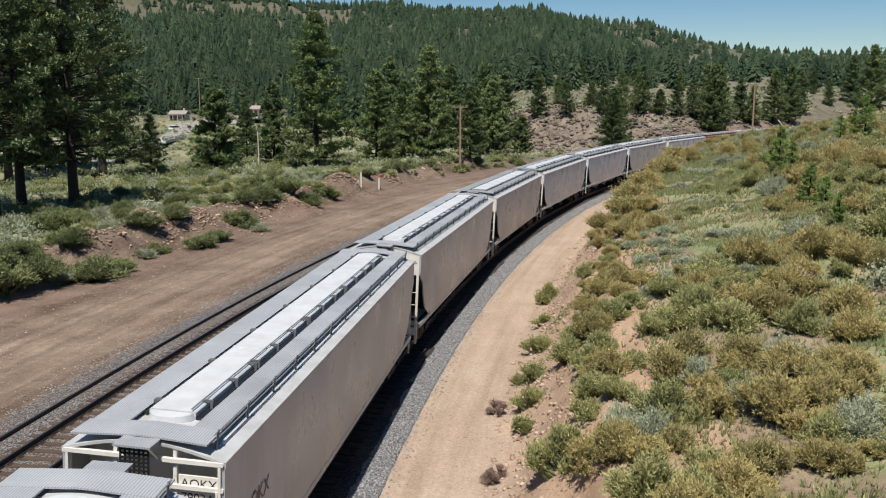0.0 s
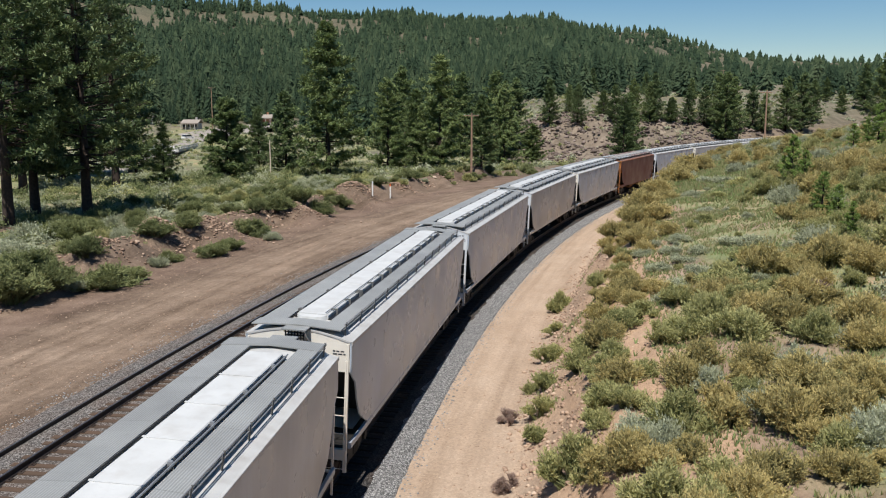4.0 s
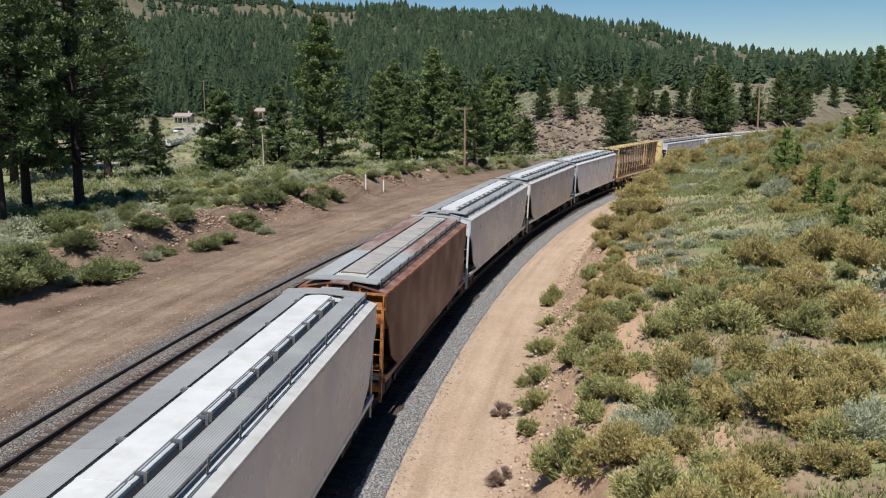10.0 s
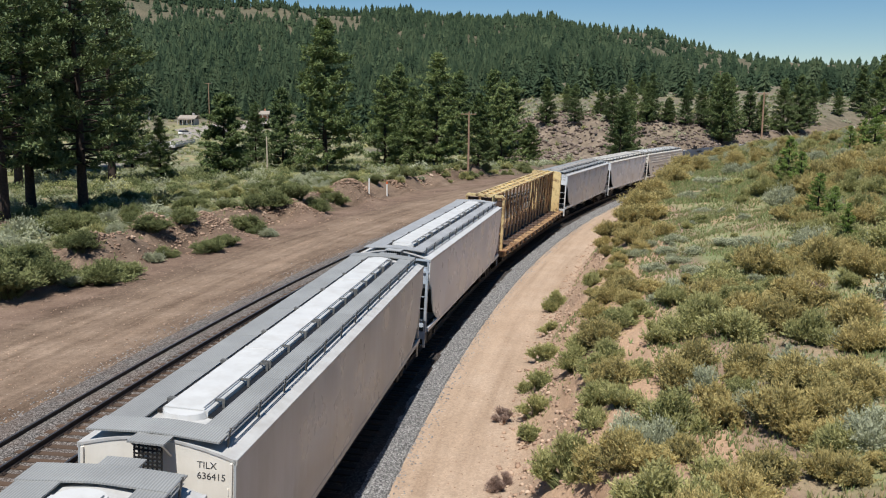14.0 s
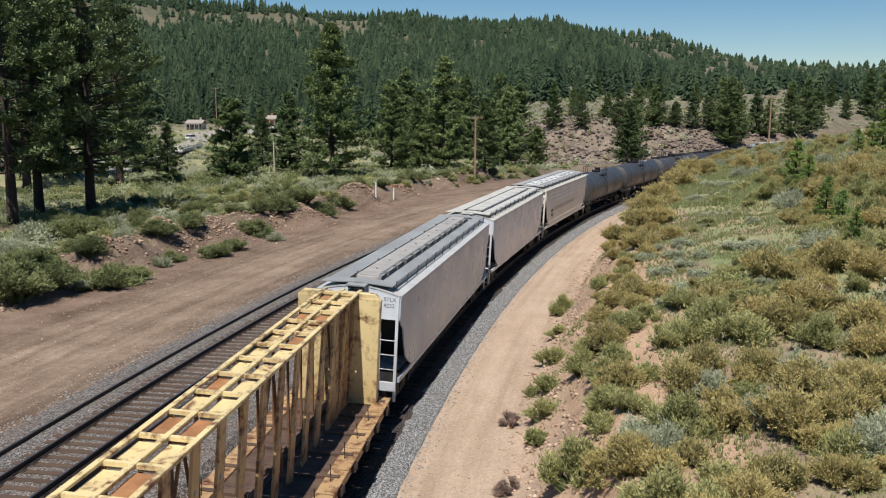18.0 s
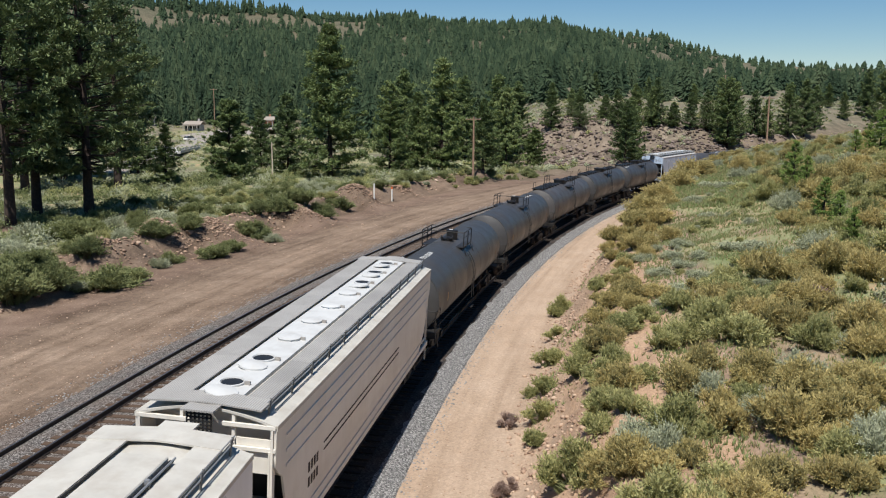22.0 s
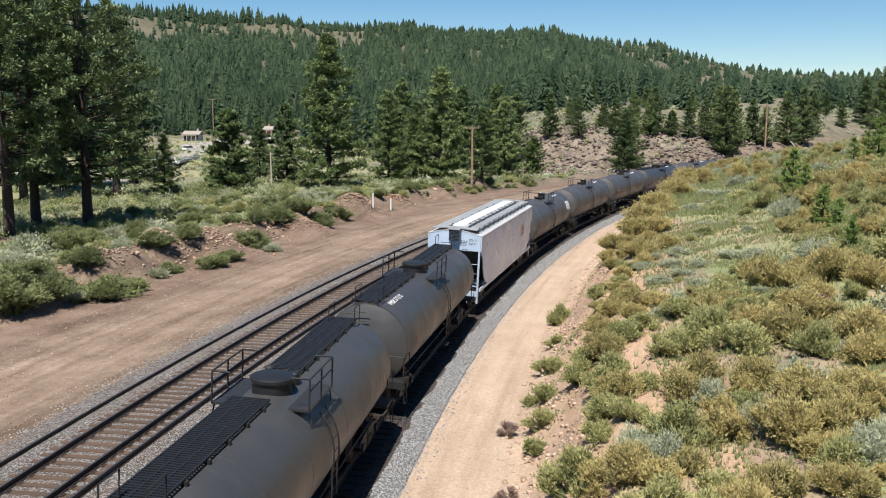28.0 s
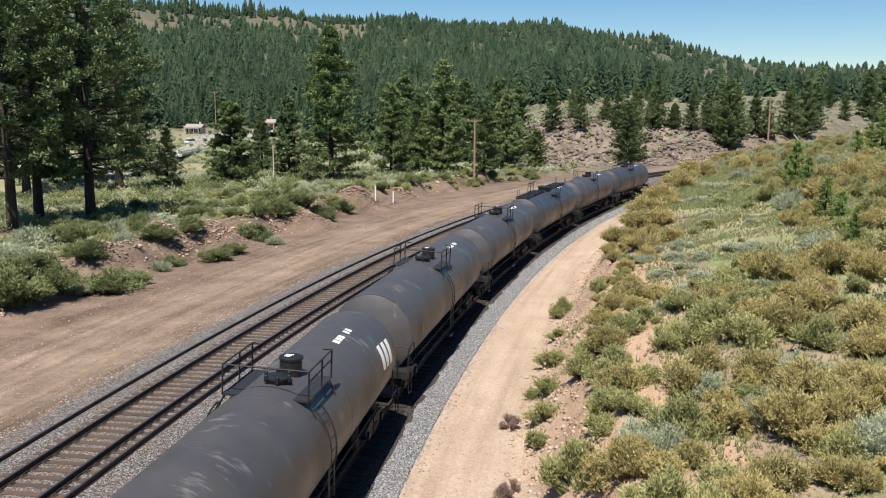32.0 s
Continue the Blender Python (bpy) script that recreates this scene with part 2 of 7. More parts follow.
def ballast_material(name, lo, mid, hi, rusty=0.0):
    k = Mat(name)
    w = k.world()
    n = k.node("TexVoronoi", Scale=21.0)
    k.put(n.inputs["Vector"], w)
    g = k.node("RGBToBW")
    k.t.links.new(n.outputs["Color"], g.inputs[0])
    c = k.ramp(g.outputs[0], (0.15, lo), (0.5, mid), (0.86, hi))
    # Crevices between the stones get their shade mixed into the colour.
    c = k.mix(k.ramp(n.outputs["Distance"], (0.40, 0.0), (0.85, 0.7)), c, tuple(x * 0.35 for x in lo))
    if rusty:
        c = k.mix(k.maths("MULTIPLY", k.ramp(k.noise(w, 0.8, 4), (0.38, 0.0), (0.62, 1.0)), rusty), c, (0.16, 0.085, 0.05))
    h = k.maths("SUBTRACT", 1.0, n.outputs["Distance"])
    return k.done(c, 0.9, 0.0, h, 0.04, 0.2)


SOIL = ground_material()
BALLAST = ballast_material("grey_ballast", (0.10, 0.10, 0.099), (0.235, 0.23, 0.224), (0.43, 0.42, 0.405))
# Near-black ballast: the shadow under the train put into the colour.
BALLAST_SHADED = ballast_material("shade_dark_ballast", (0.022, 0.021, 0.020), (0.050, 0.046, 0.043), (0.095, 0.088, 0.082), 0.2)
BALLAST_OLD = ballast_material("old_ballast", (0.060, 0.054, 0.049), (0.155, 0.141, 0.130), (0.34, 0.315, 0.29), 0.2)
TIE = varied("weathered_tie", ((0.0, (0.038, 0.027, 0.021)), (0.4, (0.072, 0.050, 0.036)), (0.75, (0.108, 0.070, 0.048)), (1.0, (0.16, 0.096, 0.058))), 0.9, 3.0)
# Ties of the near track, coloured dark to deepen the same shadow.
TIE_SHADED = varied("shade_dark_tie", ((0.0, (0.020, 0.016, 0.014)), (0.5, (0.038, 0.030, 0.025)), (1.0, (0.070, 0.050, 0.038))), 0.85, 3.0)
RAIL = plain("rusted_rail", (0.040, 0.029, 0.024), 0.6, 0.2, 0.4, 5.0)
RAIL_TOP = plain("rolled_rail_head", (0.30, 0.28, 0.27), 0.35, 0.9, 0.25, 5.0)
STEEL_DARK = plain("dark_steel", (0.013, 0.0125, 0.012), 0.65, 0.1, 0.4, 3.0, (0.04, 0.032, 0.025), 0.4)
STEEL_RUST = plain("rusty_steel", (0.035, 0.022, 0.016), 0.75, 0.1, 0.45, 4.0, (0.06, 0.046, 0.035), 0.5)
BLACK = plain("black_rubber", (0.012, 0.012, 0.013), 0.5, 0.0, 0.3)
STEEL_GREY = plain("grey_weathered_steel", (0.13, 0.13, 0.125), 0.6, 0.1, 0.3, 4.0)
GALV = plain("galvanized_steel", (0.36, 0.37, 0.38), 0.5, 0.5, 0.25, 4.0)
WHITE_MARK = plain("white_stencil", (0.74, 0.74, 0.72), 0.6, 0.0, 0.1)
INK = plain("black_stencil", (0.03, 0.03, 0.035), 0.6, 0.0, 0.1)
FADED_INK = plain("faded_stencil", (0.19, 0.145, 0.11), 0.7, 0.0, 0.3)
POLE_WOOD = plain("creosoted_pole", (0.30, 0.195, 0.13), 0.9, 0.0, 0.35, 2.0)
PALE_WOOD = plain("bleached_wood", (0.55, 0.47, 0.37), 0.8, 0.0, 0.2)
BARK = plain("pine_bark", (0.048, 0.032, 0.024), 0.95, 0.0, 0.5, 5.0)
NEEDLES = varied("pine_needles", ((0.0, (0.036, 0.060, 0.026)), (0.5, (0.090, 0.130, 0.050)), (0.85, (0.180, 0.22, 0.090)), (1.0, (0.28, 0.31, 0.14))), 0.6, 0.0, 0.3, 0.15)
NEEDLES_FIR = varied("fir_needles", ((0.0, (0.050, 0.082, 0.034)), (0.5, (0.130, 0.182, 0.068)), (0.9, (0.235, 0.285, 0.105)), (1.0, (0.32, 0.355, 0.14))), 0.6, 0.0, 0.3, 0.2)
WOODS = varied("far_conifers", ((0.05, (0.022, 0.040, 0.026)), (0.45, (0.044, 0.070, 0.040)), (0.8, (0.078, 0.108, 0.058)), (1.0, (0.115, 0.142, 0.080))), 0.95, 0.006, 0.05, 0.1, "tint")
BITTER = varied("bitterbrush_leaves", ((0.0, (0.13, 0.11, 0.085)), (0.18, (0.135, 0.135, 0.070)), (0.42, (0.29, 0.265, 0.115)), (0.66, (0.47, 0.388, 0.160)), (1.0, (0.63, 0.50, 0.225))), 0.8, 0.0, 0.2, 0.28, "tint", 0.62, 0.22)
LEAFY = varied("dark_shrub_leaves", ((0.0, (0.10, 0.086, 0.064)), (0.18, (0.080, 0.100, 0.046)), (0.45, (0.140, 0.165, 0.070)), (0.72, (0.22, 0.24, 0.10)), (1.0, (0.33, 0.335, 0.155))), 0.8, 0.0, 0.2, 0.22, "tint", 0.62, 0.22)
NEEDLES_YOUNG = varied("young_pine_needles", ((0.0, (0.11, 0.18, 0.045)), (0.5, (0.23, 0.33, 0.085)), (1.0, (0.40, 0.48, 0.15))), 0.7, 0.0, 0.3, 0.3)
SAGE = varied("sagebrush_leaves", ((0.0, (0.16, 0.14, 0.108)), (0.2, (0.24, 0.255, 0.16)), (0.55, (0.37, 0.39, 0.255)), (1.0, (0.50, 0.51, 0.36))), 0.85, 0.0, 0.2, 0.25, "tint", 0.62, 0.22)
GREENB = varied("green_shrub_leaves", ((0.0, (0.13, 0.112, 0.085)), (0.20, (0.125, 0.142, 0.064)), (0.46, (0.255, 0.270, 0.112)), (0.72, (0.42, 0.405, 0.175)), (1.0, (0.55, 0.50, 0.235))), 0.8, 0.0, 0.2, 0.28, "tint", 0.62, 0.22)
DRYB = varied("dry_twigs", ((0.0, (0.17, 0.115, 0.095)), (0.5, (0.29, 0.205, 0.17)), (1.0, (0.42, 0.32, 0.26))), 0.95, 0.0, 0.1, 0.2, "tint")
GRASS = varied("dry_grass", ((0.0, (0.155, 0.235, 0.075)), (0.48, (0.230, 0.285, 0.120)), (0.72, (0.32, 0.275, 0.145)), (1.0, (0.43, 0.29, 0.170))), 0.9, 0.08, 0.15, 0.25, "", 1.0)
STONE = varied("broken_stone", ((0.0, (0.16, 0.105, 0.076)), (0.5, (0.34, 0.235, 0.168)), (0.85, (0.46, 0.34, 0.25)), (1.0, (0.55, 0.46, 0.375))), 0.95, 0.0, 0.15)

SPILL = varied("loose_ballast_stone", ((0.0, (0.09, 0.088, 0.085)), (0.5, (0.20, 0.195, 0.188)), (1.0, (0.36, 0.345, 0.33))), 0.9, 0.0, 0.2)
TALUS = varied("dark_lava_rock", ((0.0, (0.06, 0.047, 0.040)), (0.5, (0.14, 0.108, 0.090)), (0.85, (0.22, 0.175, 0.15)), (1.0, (0.29, 0.24, 0.205))), 0.95, 0.0, 0.15)


# ---- building blocks ----
class Geo:
    def __init__(self):
        self.v, self.f = [], []

    def add(self, verts, faces):
        n = len(self.v)
        self.v += [tuple(p) for p in verts]
        self.f += [tuple(i + n for i in f) for f in faces]
        return self

    def box(self, x0, x1, y0, y1, z0, z1, c=0.0):
        if not c:
            v = [(x, y, z) for x in (x0, x1) for y in (y0, y1) for z in (z0, z1)]
            return self.add(v, [(0, 1, 3, 2), (4, 6, 7, 5), (0, 4, 5, 1), (2, 3, 7, 6), (0, 2, 6, 4), (1, 5, 7, 3)])
        o = [(y0, z0 + c), (y0, z1 - c), (y0 + c, z1), (y1 - c, z1), (y1, z1 - c), (y1, z0 + c), (y1 - c, z0), (y0 + c, z0)]
        return self.prism(o, x0, x1)

    def prism(self, outline, x0, x1, scale1=None):
        """An outline in y and z, drawn along x; scale1: (y factor, z factor, z base) at the far end."""
        n = len(outline)
        a = [(x0, y, z) for y, z in outline]
        b = [(x1, y * scale1[0], scale1[2] + (z - scale1[2]) * scale1[1]) if scale1 else (x1, y, z) for y, z in outline]
        return self.add(a + b, [(i, i + n, (i + 1) % n + n, (i + 1) % n) for i in range(n)] + [tuple(range(n)), tuple(range(2 * n - 1, n - 1, -1))])

    def wall(self, outline, y0, y1):
        """An outline in x and z, drawn along y."""
        n = len(outline)
        return self.add([(x, y0, z) for x, z in outline] + [(x, y1, z) for x, z in outline],
                        [(i, (i + 1) % n, (i + 1) % n + n, i + n) for i in range(n)] + [tuple(range(n - 1, -1, -1)), tuple(range(n, 2 * n))])

    def up(self, outline, z0, z1, grow=1.0):
        """An outline in x and y, drawn upwards."""
        n = len(outline)
        cx, cy = sum(p[0] for p in outline) / n, sum(p[1] for p in outline) / n
        return self.add([(x, y, z0) for x, y in outline] + [(cx + (x - cx) * grow, cy + (y - cy) * grow, z1) for x, y in outline],
                        [(i, (i + 1) % n, (i + 1) % n + n, i + n) for i in range(n)] + [tuple(range(n - 1, -1, -1)), tuple(range(n, 2 * n))])

    def tube(self, path, r, n=6, r1=None):
        path = [Vector(p) for p in path]
        rings = []
        for i, p in enumerate(path):
            d = (path[min(i + 1, len(path) - 1)] - path[max(i - 1, 0)]).normalized()
            u = d.cross(Vector((0, 0, 1)) if abs(d.z) < 0.9 else Vector((1, 0, 0))).normalized()
            w = u.cross(d)
            rr = r if r1 is None else r + (r1 - r) * i / (len(path) - 1)
            rings.append([p + (u * math.cos(2 * math.pi * k / n) + w * math.sin(2 * math.pi * k / n)) * rr for k in range(n)])
        f = [(i * n + k, i * n + (k + 1) % n, (i + 1) * n + (k + 1) % n, (i + 1) * n + k) for i in range(len(path) - 1) for k in range(n)]
        return self.add([q for ring in rings for q in ring], f + [tuple(range(n - 1, -1, -1)), tuple(range((len(path) - 1) * n, len(path) * n))])

    def lathe(self, profile, cy, cz, n=24, axis="x", ox=0.0):
        """A profile of (along, radius) turned round the x axis (or z, or y) through (cy, cz)."""
        v = []
        for a, r in profile:
            for k in range(n):
                c, s = math.cos(2 * math.pi * k / n) * r, math.sin(2 * math.pi * k / n) * r
                v.append((a, cy + c, cz + s) if axis == "x" else (ox + c, cy + s, cz + a) if axis == "z" else (ox + c, cy + a, cz + s))
        m = len(profile)
        f = [(i * n + k, (i + 1) * n + k, (i + 1) * n + (k + 1) % n, i * n + (k + 1) % n) for i in range(m - 1) for k in range(n)]
        if axis != "x":
            f = [q[::-1] for q in f] if axis == "z" else f
        return self.add(v, f + [tuple(range(n)), tuple(range(m * n - 1, (m - 1) * n - 1, -1))])


def mesh(name, geo, material, smooth=None):
    me = bpy.data.meshes.new(name)
    me.from_pydata(geo.v, [], geo.f)
    me.validate()
    bm = bmesh.new()
    bm.from_mesh(me)
    bmesh.ops.recalc_face_normals(bm, faces=bm.faces)
    bm.to_mesh(me)
    bm.free()
    if smooth:
        me.shade_smooth()
        me.set_sharp_from_angle(angle=radians(smooth))
    me.materials.append(material)
    return me


def part(name, geo, material, parent=None, label="", smooth=None):
    ob = new(name, geo if isinstance(geo, bpy.types.Mesh) else mesh(name, geo, material, smooth))
    ob.parent = parent
    return tagged(ob, label)


def fast_mesh(name, verts, faces, material):
    """A large mesh from numpy arrays; faces all with the same number of corners."""
    me = bpy.data.meshes.new(name)
    n, k = faces.shape
    me.vertices.add(len(verts)), me.loops.add(n * k), me.polygons.add(n)
    me.vertices.foreach_set("co", np.ascontiguousarray(verts, dtype=np.float32).ravel())
    me.loops.foreach_set("vertex_index", np.ascontiguousarray(faces, dtype=np.int32).ravel())
    me.polygons.foreach_set("loop_start", np.arange(0, n * k, k, dtype=np.int32))
    me.update(calc_edges=True)
    me.materials.append(material)
    return me


# ---- the line of the track ----
# Metres along the near track, from a point beside the drone; a right-hand bend of some 300 m radius.
STEP = 0.5
S_TAB = np.arange(-480, 620, STEP)
_bend = np.clip(S_TAB, -45, 185)
H_TAB = 0.16639 + 0.0032793 * _bend + 4.147e-6 * _bend**2 / 2
X_TAB, Y_TAB = np.cumsum(np.sin(H_TAB)) * STEP, np.cumsum(np.cos(H_TAB)) * STEP
_zero = int(round(480 / STEP))
X_TAB += -2.692 - X_TAB[_zero]
Y_TAB += 29.892 - Y_TAB[_zero]
FAR_TRACK, FAR_Z = -6.73, 0.36
LEAN = 2.6     # degrees by which the near track is canted towards the inside of the bend
CANT = math.tan(math.radians(LEAN))


def on_track(s, d=0.0):
    """Place and heading at s metres along and d metres to the right of the near track."""
    x, y, h = np.interp(s, S_TAB, X_TAB), np.interp(s, S_TAB, Y_TAB), np.interp(s, S_TAB, H_TAB)
    return x + d * np.cos(h), y - d * np.sin(h), h


def along(x, y):
    """Metres along and to the right of the near track, for arrays of places."""
    x, y = np.atleast_1d(x), np.atleast_1d(y)
    cx, cy, ch, cs = X_TAB[::6], Y_TAB[::6], H_TAB[::6], S_TAB[::6]
    s, d = np.empty(len(x)), np.empty(len(x))
    for a in range(0, len(x), 20000):
        px, py = x[a:a + 20000, None], y[a:a + 20000, None]
        j = ((px - cx) ** 2 + (py - cy) ** 2).argmin(1)
        ex, ey = x[a:a + 20000] - cx[j], y[a:a + 20000] - cy[j]
        u = ex * np.sin(ch[j]) + ey * np.cos(ch[j])
        s[a:a + 20000] = cs[j] + u
        tx, ty, th = on_track(cs[j] + u)
        d[a:a + 20000] = (x[a:a + 20000] - tx) * np.cos(th) - (y[a:a + 20000] - ty) * np.sin(th)
    return s, d


def smooth(a, b, t):
    t = np.clip((t - a) / (b - a), 0, 1)
    return t * t * (3 - 2 * t)


def waves(x, y, size, seed=0):
    """Cheap smooth noise, about -1 to 1, from a few crossing sines."""
    r = np.random.RandomState(seed)
    out = 0
    for i in range(6):
        a, ph, f = r.uniform(0, 6.28), r.uniform(0, 6.28), r.uniform(0.6, 1.7) * 2 * math.pi / size
        out = out + np.sin((x * math.cos(a) + y * math.sin(a)) * f + ph)
    return out / 3.0


MOUNDS = [(-19.8, 60.2, 3.6), (-17.0, 64.5, 5.0), (-21.2, 53.0, 3.4), (-12.4, 76.5, 4.4), (-9.2, 90.8, 4.8), (-5.4, 101.1, 3.6)]     # heaps of rubble at the edge of the dirt track


def terrain(x, y):
    """Height of the ground and its soil masks."""
    x, y = np.atleast_1d(np.asarray(x, float)), np.atleast_1d(np.asarray(y, float))
    s, d = along(x, y)
    r, az = np.hypot(x, y), np.degrees(np.arctan2(x, y))
    n1, n2, n3 = waves(x, y, 9, 1), waves(x, y, 2.6, 2), waves(x, y, 40, 3)
    # right of the line: ballast toe, sandy track, cut bank, brushy slope
    crest = 2.2 + 0.019 * np.clip(s, -30, 95)
    foot = 5.2 + 0.35 * n1
    bank = smooth(0, 1, (d - foot) / (3.6 + 0.4 * n2))
    right = -0.62 + bank * (crest + 0.62) + np.clip(d - 9.0, 0, 34) * 0.195 * (1 + 0.08 * n3) + bank * (0.16 * n1 + 0.06 * n2) + 0.03 * n2 * smooth(2.9, 3.8, d)
    right = np.where(d > 43, right + (d - 43) * 0.03, right)
    # left: between the lines, wide dirt track, rubble berm, sagebrush flat
    edge = -20.0 - 0.035 * np.clip(s - 40, 0, 80) + 0.6 * n1
    berm = smooth(0, 1, (edge - d) / 2.4) * (1 - 0.72 * smooth(2.4, 9, edge - d))
    left = np.where(d > -9.3, -0.45, -0.06) + berm * (1.15 + 0.45 * n1 + 0.2 * n2) + 0.03 * n2
    left = np.where(d < -9.3, left, -0.06 - 0.45 * smooth(-9.6, -8.6, d))
    left = left - 0.018 * np.clip(edge - d - 8, 0, 90) + 0.12 * n1 * smooth(4, 10, edge - d)
    z = np.where(d > 0, right, left)
    for hx, hy, hw in MOUNDS:
        z = z + 1.25 * np.exp(-((x - hx) ** 2 + (y - hy) ** 2) / (0.45 * hw) ** 2)
    # far country: valley floor, a rock slope beyond the bend, then the forest hill
    valley = -1.6 + 0.5 * n3
    slope = smooth(1.5, 6.5, az) * (1 - 0.35 * smooth(22, 40, az))
    bench = valley + slope * (9.6 * smooth(178, 236, r + 6 * n1) + 6.5 * smooth(240, 400, r)) + (1 - slope) * 3.0 * smooth(330, 480, r)
    ridge = np.interp(az, [-180, -60, -26, -20, -4, 5.6, 12.4, 17.4, 22, 26, 60, 180], [0.06, 0.08, 0.111, 0.104, 0.095, 0.090, 0.077, 0.053, 0.043, 0.040, 0.05, 0.06])
    top = 10 + ridge * 1250 + 3 * waves(x, y, 160, 7)
    t = np.clip((r - 390) / 860, 0, 1)
    rise = 0.38 * t + 0.62 * t * t
    far = bench + (top - bench) * rise - np.clip(r - 1280, 0, 900) * 0.05 + 2.2 * waves(x, y, 70, 9) * smooth(400, 600, r)
    near_w = np.where(d < 0, 1 - smooth(np.where(s > 95, 13, 34), np.where(s > 95, 40, 95), -d), 1 - smooth(80, 190, d))
    near_w = near_w * (1 - smooth(330, 420, r))
    z = z * near_w + far * (1 - near_w)
    # masks
    n4 = waves(x, y, 5, 11)
    tan = np.where(d > 0, 1 - 0.6 * smooth(8.5, 12.5, d + n1), (0.04 + 0.20 * smooth(10.6, 11.8, -d + 0.3 * n1) - 0.24 * smooth(14.8, 17.2, -d + 0.7 * n1)) * smooth(-0.6, 0.6, d - edge) * (d < -9) + 0.06)
    green = np.where(d > 0, smooth(10, 14, d + 1.6 * n1), smooth(5, 12, edge - d)) * (0.66 + 0.3 * n4 + 0.15 * n3)
    meadow = smooth(-24, -20, az) * (1 - smooth(-10, -7, az)) * smooth(120, 150, r) * (1 - smooth(250, 290, r))
    green = np.maximum(green, meadow)
    tan, green = tan * near_w + 0.03 * (1 - near_w), green * near_w + (1 - near_w) * (0.5 + 0.3 * n3) * (1 - 0.5 * slope) * (1 - smooth(380, 450, r))
    rock = (1 - near_w) * slope * smooth(176, 190, r) * (1 - smooth(228, 250, r)) * 0.75
    rock = np.maximum(rock, (d < 0) * berm * 0.0)
    return z, np.clip(np.stack([tan, green, rock, 1 - near_w], 1), 0, 1)


def wooded(x, y):
    """How thick the forest stands on the hill, 0 to 1."""
    r, az = np.hypot(x, y), np.degrees(np.arctan2(x, y))
    thin = waves(x, y, 120, 21) + 0.5 * waves(x, y, 35, 22)
    dens = smooth(315, 380, r) * np.where(az > 3, smooth(300, 430, r) * 0.75 + 0.10, 1.0)
    bald = smooth(1090, 1130, r + 40 * thin) * (1 - 0.75 * smooth(1215, 1240, r)) * smooth(-25, -22, az) * (1 - smooth(-7, -3, az))
    dens = dens * (1 - 0.82 * bald) * np.where((az > 8) & (thin > 0.25), 0.22, 1.0) * np.interp(az, (6, 12, 17), (1.0, 0.6, 0.36)) * np.where((az > 4) & (r < 560), 0.6, 1.0)
    return dens * np.where(thin < -0.95, 0.5, 1.0) * np.where((az < -9) & (az > -21) & (r < 420), 0.0, 1.0)


def height(x, y):
    return float(terrain(x, y)[0][0])


# ---- ground, one sheet to the horizon ----
def ground():
    rad = np.concatenate([[0.5], np.geomspace(3, 2600, 470)])
    ang = np.radians(np.concatenate([np.linspace(-180, -34, 60, endpoint=False), np.linspace(-34, 34, 400, endpoint=False), np.linspace(34, 180, 60, endpoint=False)]))
    gr, ga = np.meshgrid(rad, ang, indexing="ij")
    x, y = (gr * np.sin(ga)).ravel(), (gr * np.cos(ga)).ravel()
    z, soil = terrain(x, y)
    nr, na = gr.shape
    i, j = np.meshgrid(np.arange(nr - 1), np.arange(na), indexing="ij")
    k = (j + 1) % na
    f = np.stack([i * na + j, i * na + k, (i + 1) * na + k, (i + 1) * na + j], -1).reshape(-1, 4)[:, ::-1]
    me = fast_mesh("ground", np.stack([x, y, z], 1), f, SOIL)
    col = me.color_attributes.new("soil", "FLOAT_COLOR", "POINT")
    col.data.foreach_set("color", soil.astype(np.float32).ravel())
    s, d = along(x, y)
    lay = me.color_attributes.new("line", "FLOAT_COLOR", "POINT")
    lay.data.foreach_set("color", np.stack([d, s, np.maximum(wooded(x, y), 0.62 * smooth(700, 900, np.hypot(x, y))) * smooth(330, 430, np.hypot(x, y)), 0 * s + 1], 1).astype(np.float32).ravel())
    me.shade_smooth()
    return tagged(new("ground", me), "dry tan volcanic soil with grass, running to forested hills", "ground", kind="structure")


ground()


def sweep(s_list, outline, jitter=0.0, close=True):
    """An outline of (d, z) drawn along the track."""
    s_list = np.asarray(s_list, float)
    g, n = Geo(), len(outline)
    rnd = np.random.RandomState(5)
    v = []
    for s in s_list:
        for d, z in outline:
            x, y, h = on_track(s, d + (rnd.uniform(-1, 1) * jitter if jitter else 0))
            v.append((x, y, z + (rnd.uniform(-1, 1) * jitter * 0.35 if jitter else 0)))
    m = n if close else n - 1
    f = [(i * n + k, i * n + (k + 1) % n, (i + 1) * n + (k + 1) % n, (i + 1) * n + k) for i in range(len(s_list) - 1) for k in range(m)]
    if close:
        f += [tuple(range(n)), tuple(range(len(s_list) * n - 1, (len(s_list) - 1) * n - 1, -1))]
    return g.add(v, f)


RUN = np.concatenate([np.arange(-470, -40, 10.0), np.arange(-40, 170, 0.8), np.arange(170, 600, 8.0)])
RUN_BED = np.concatenate([np.arange(-470, -40, 10.0), np.arange(-40, 170, 0.45), np.arange(170, 600, 8.0)])


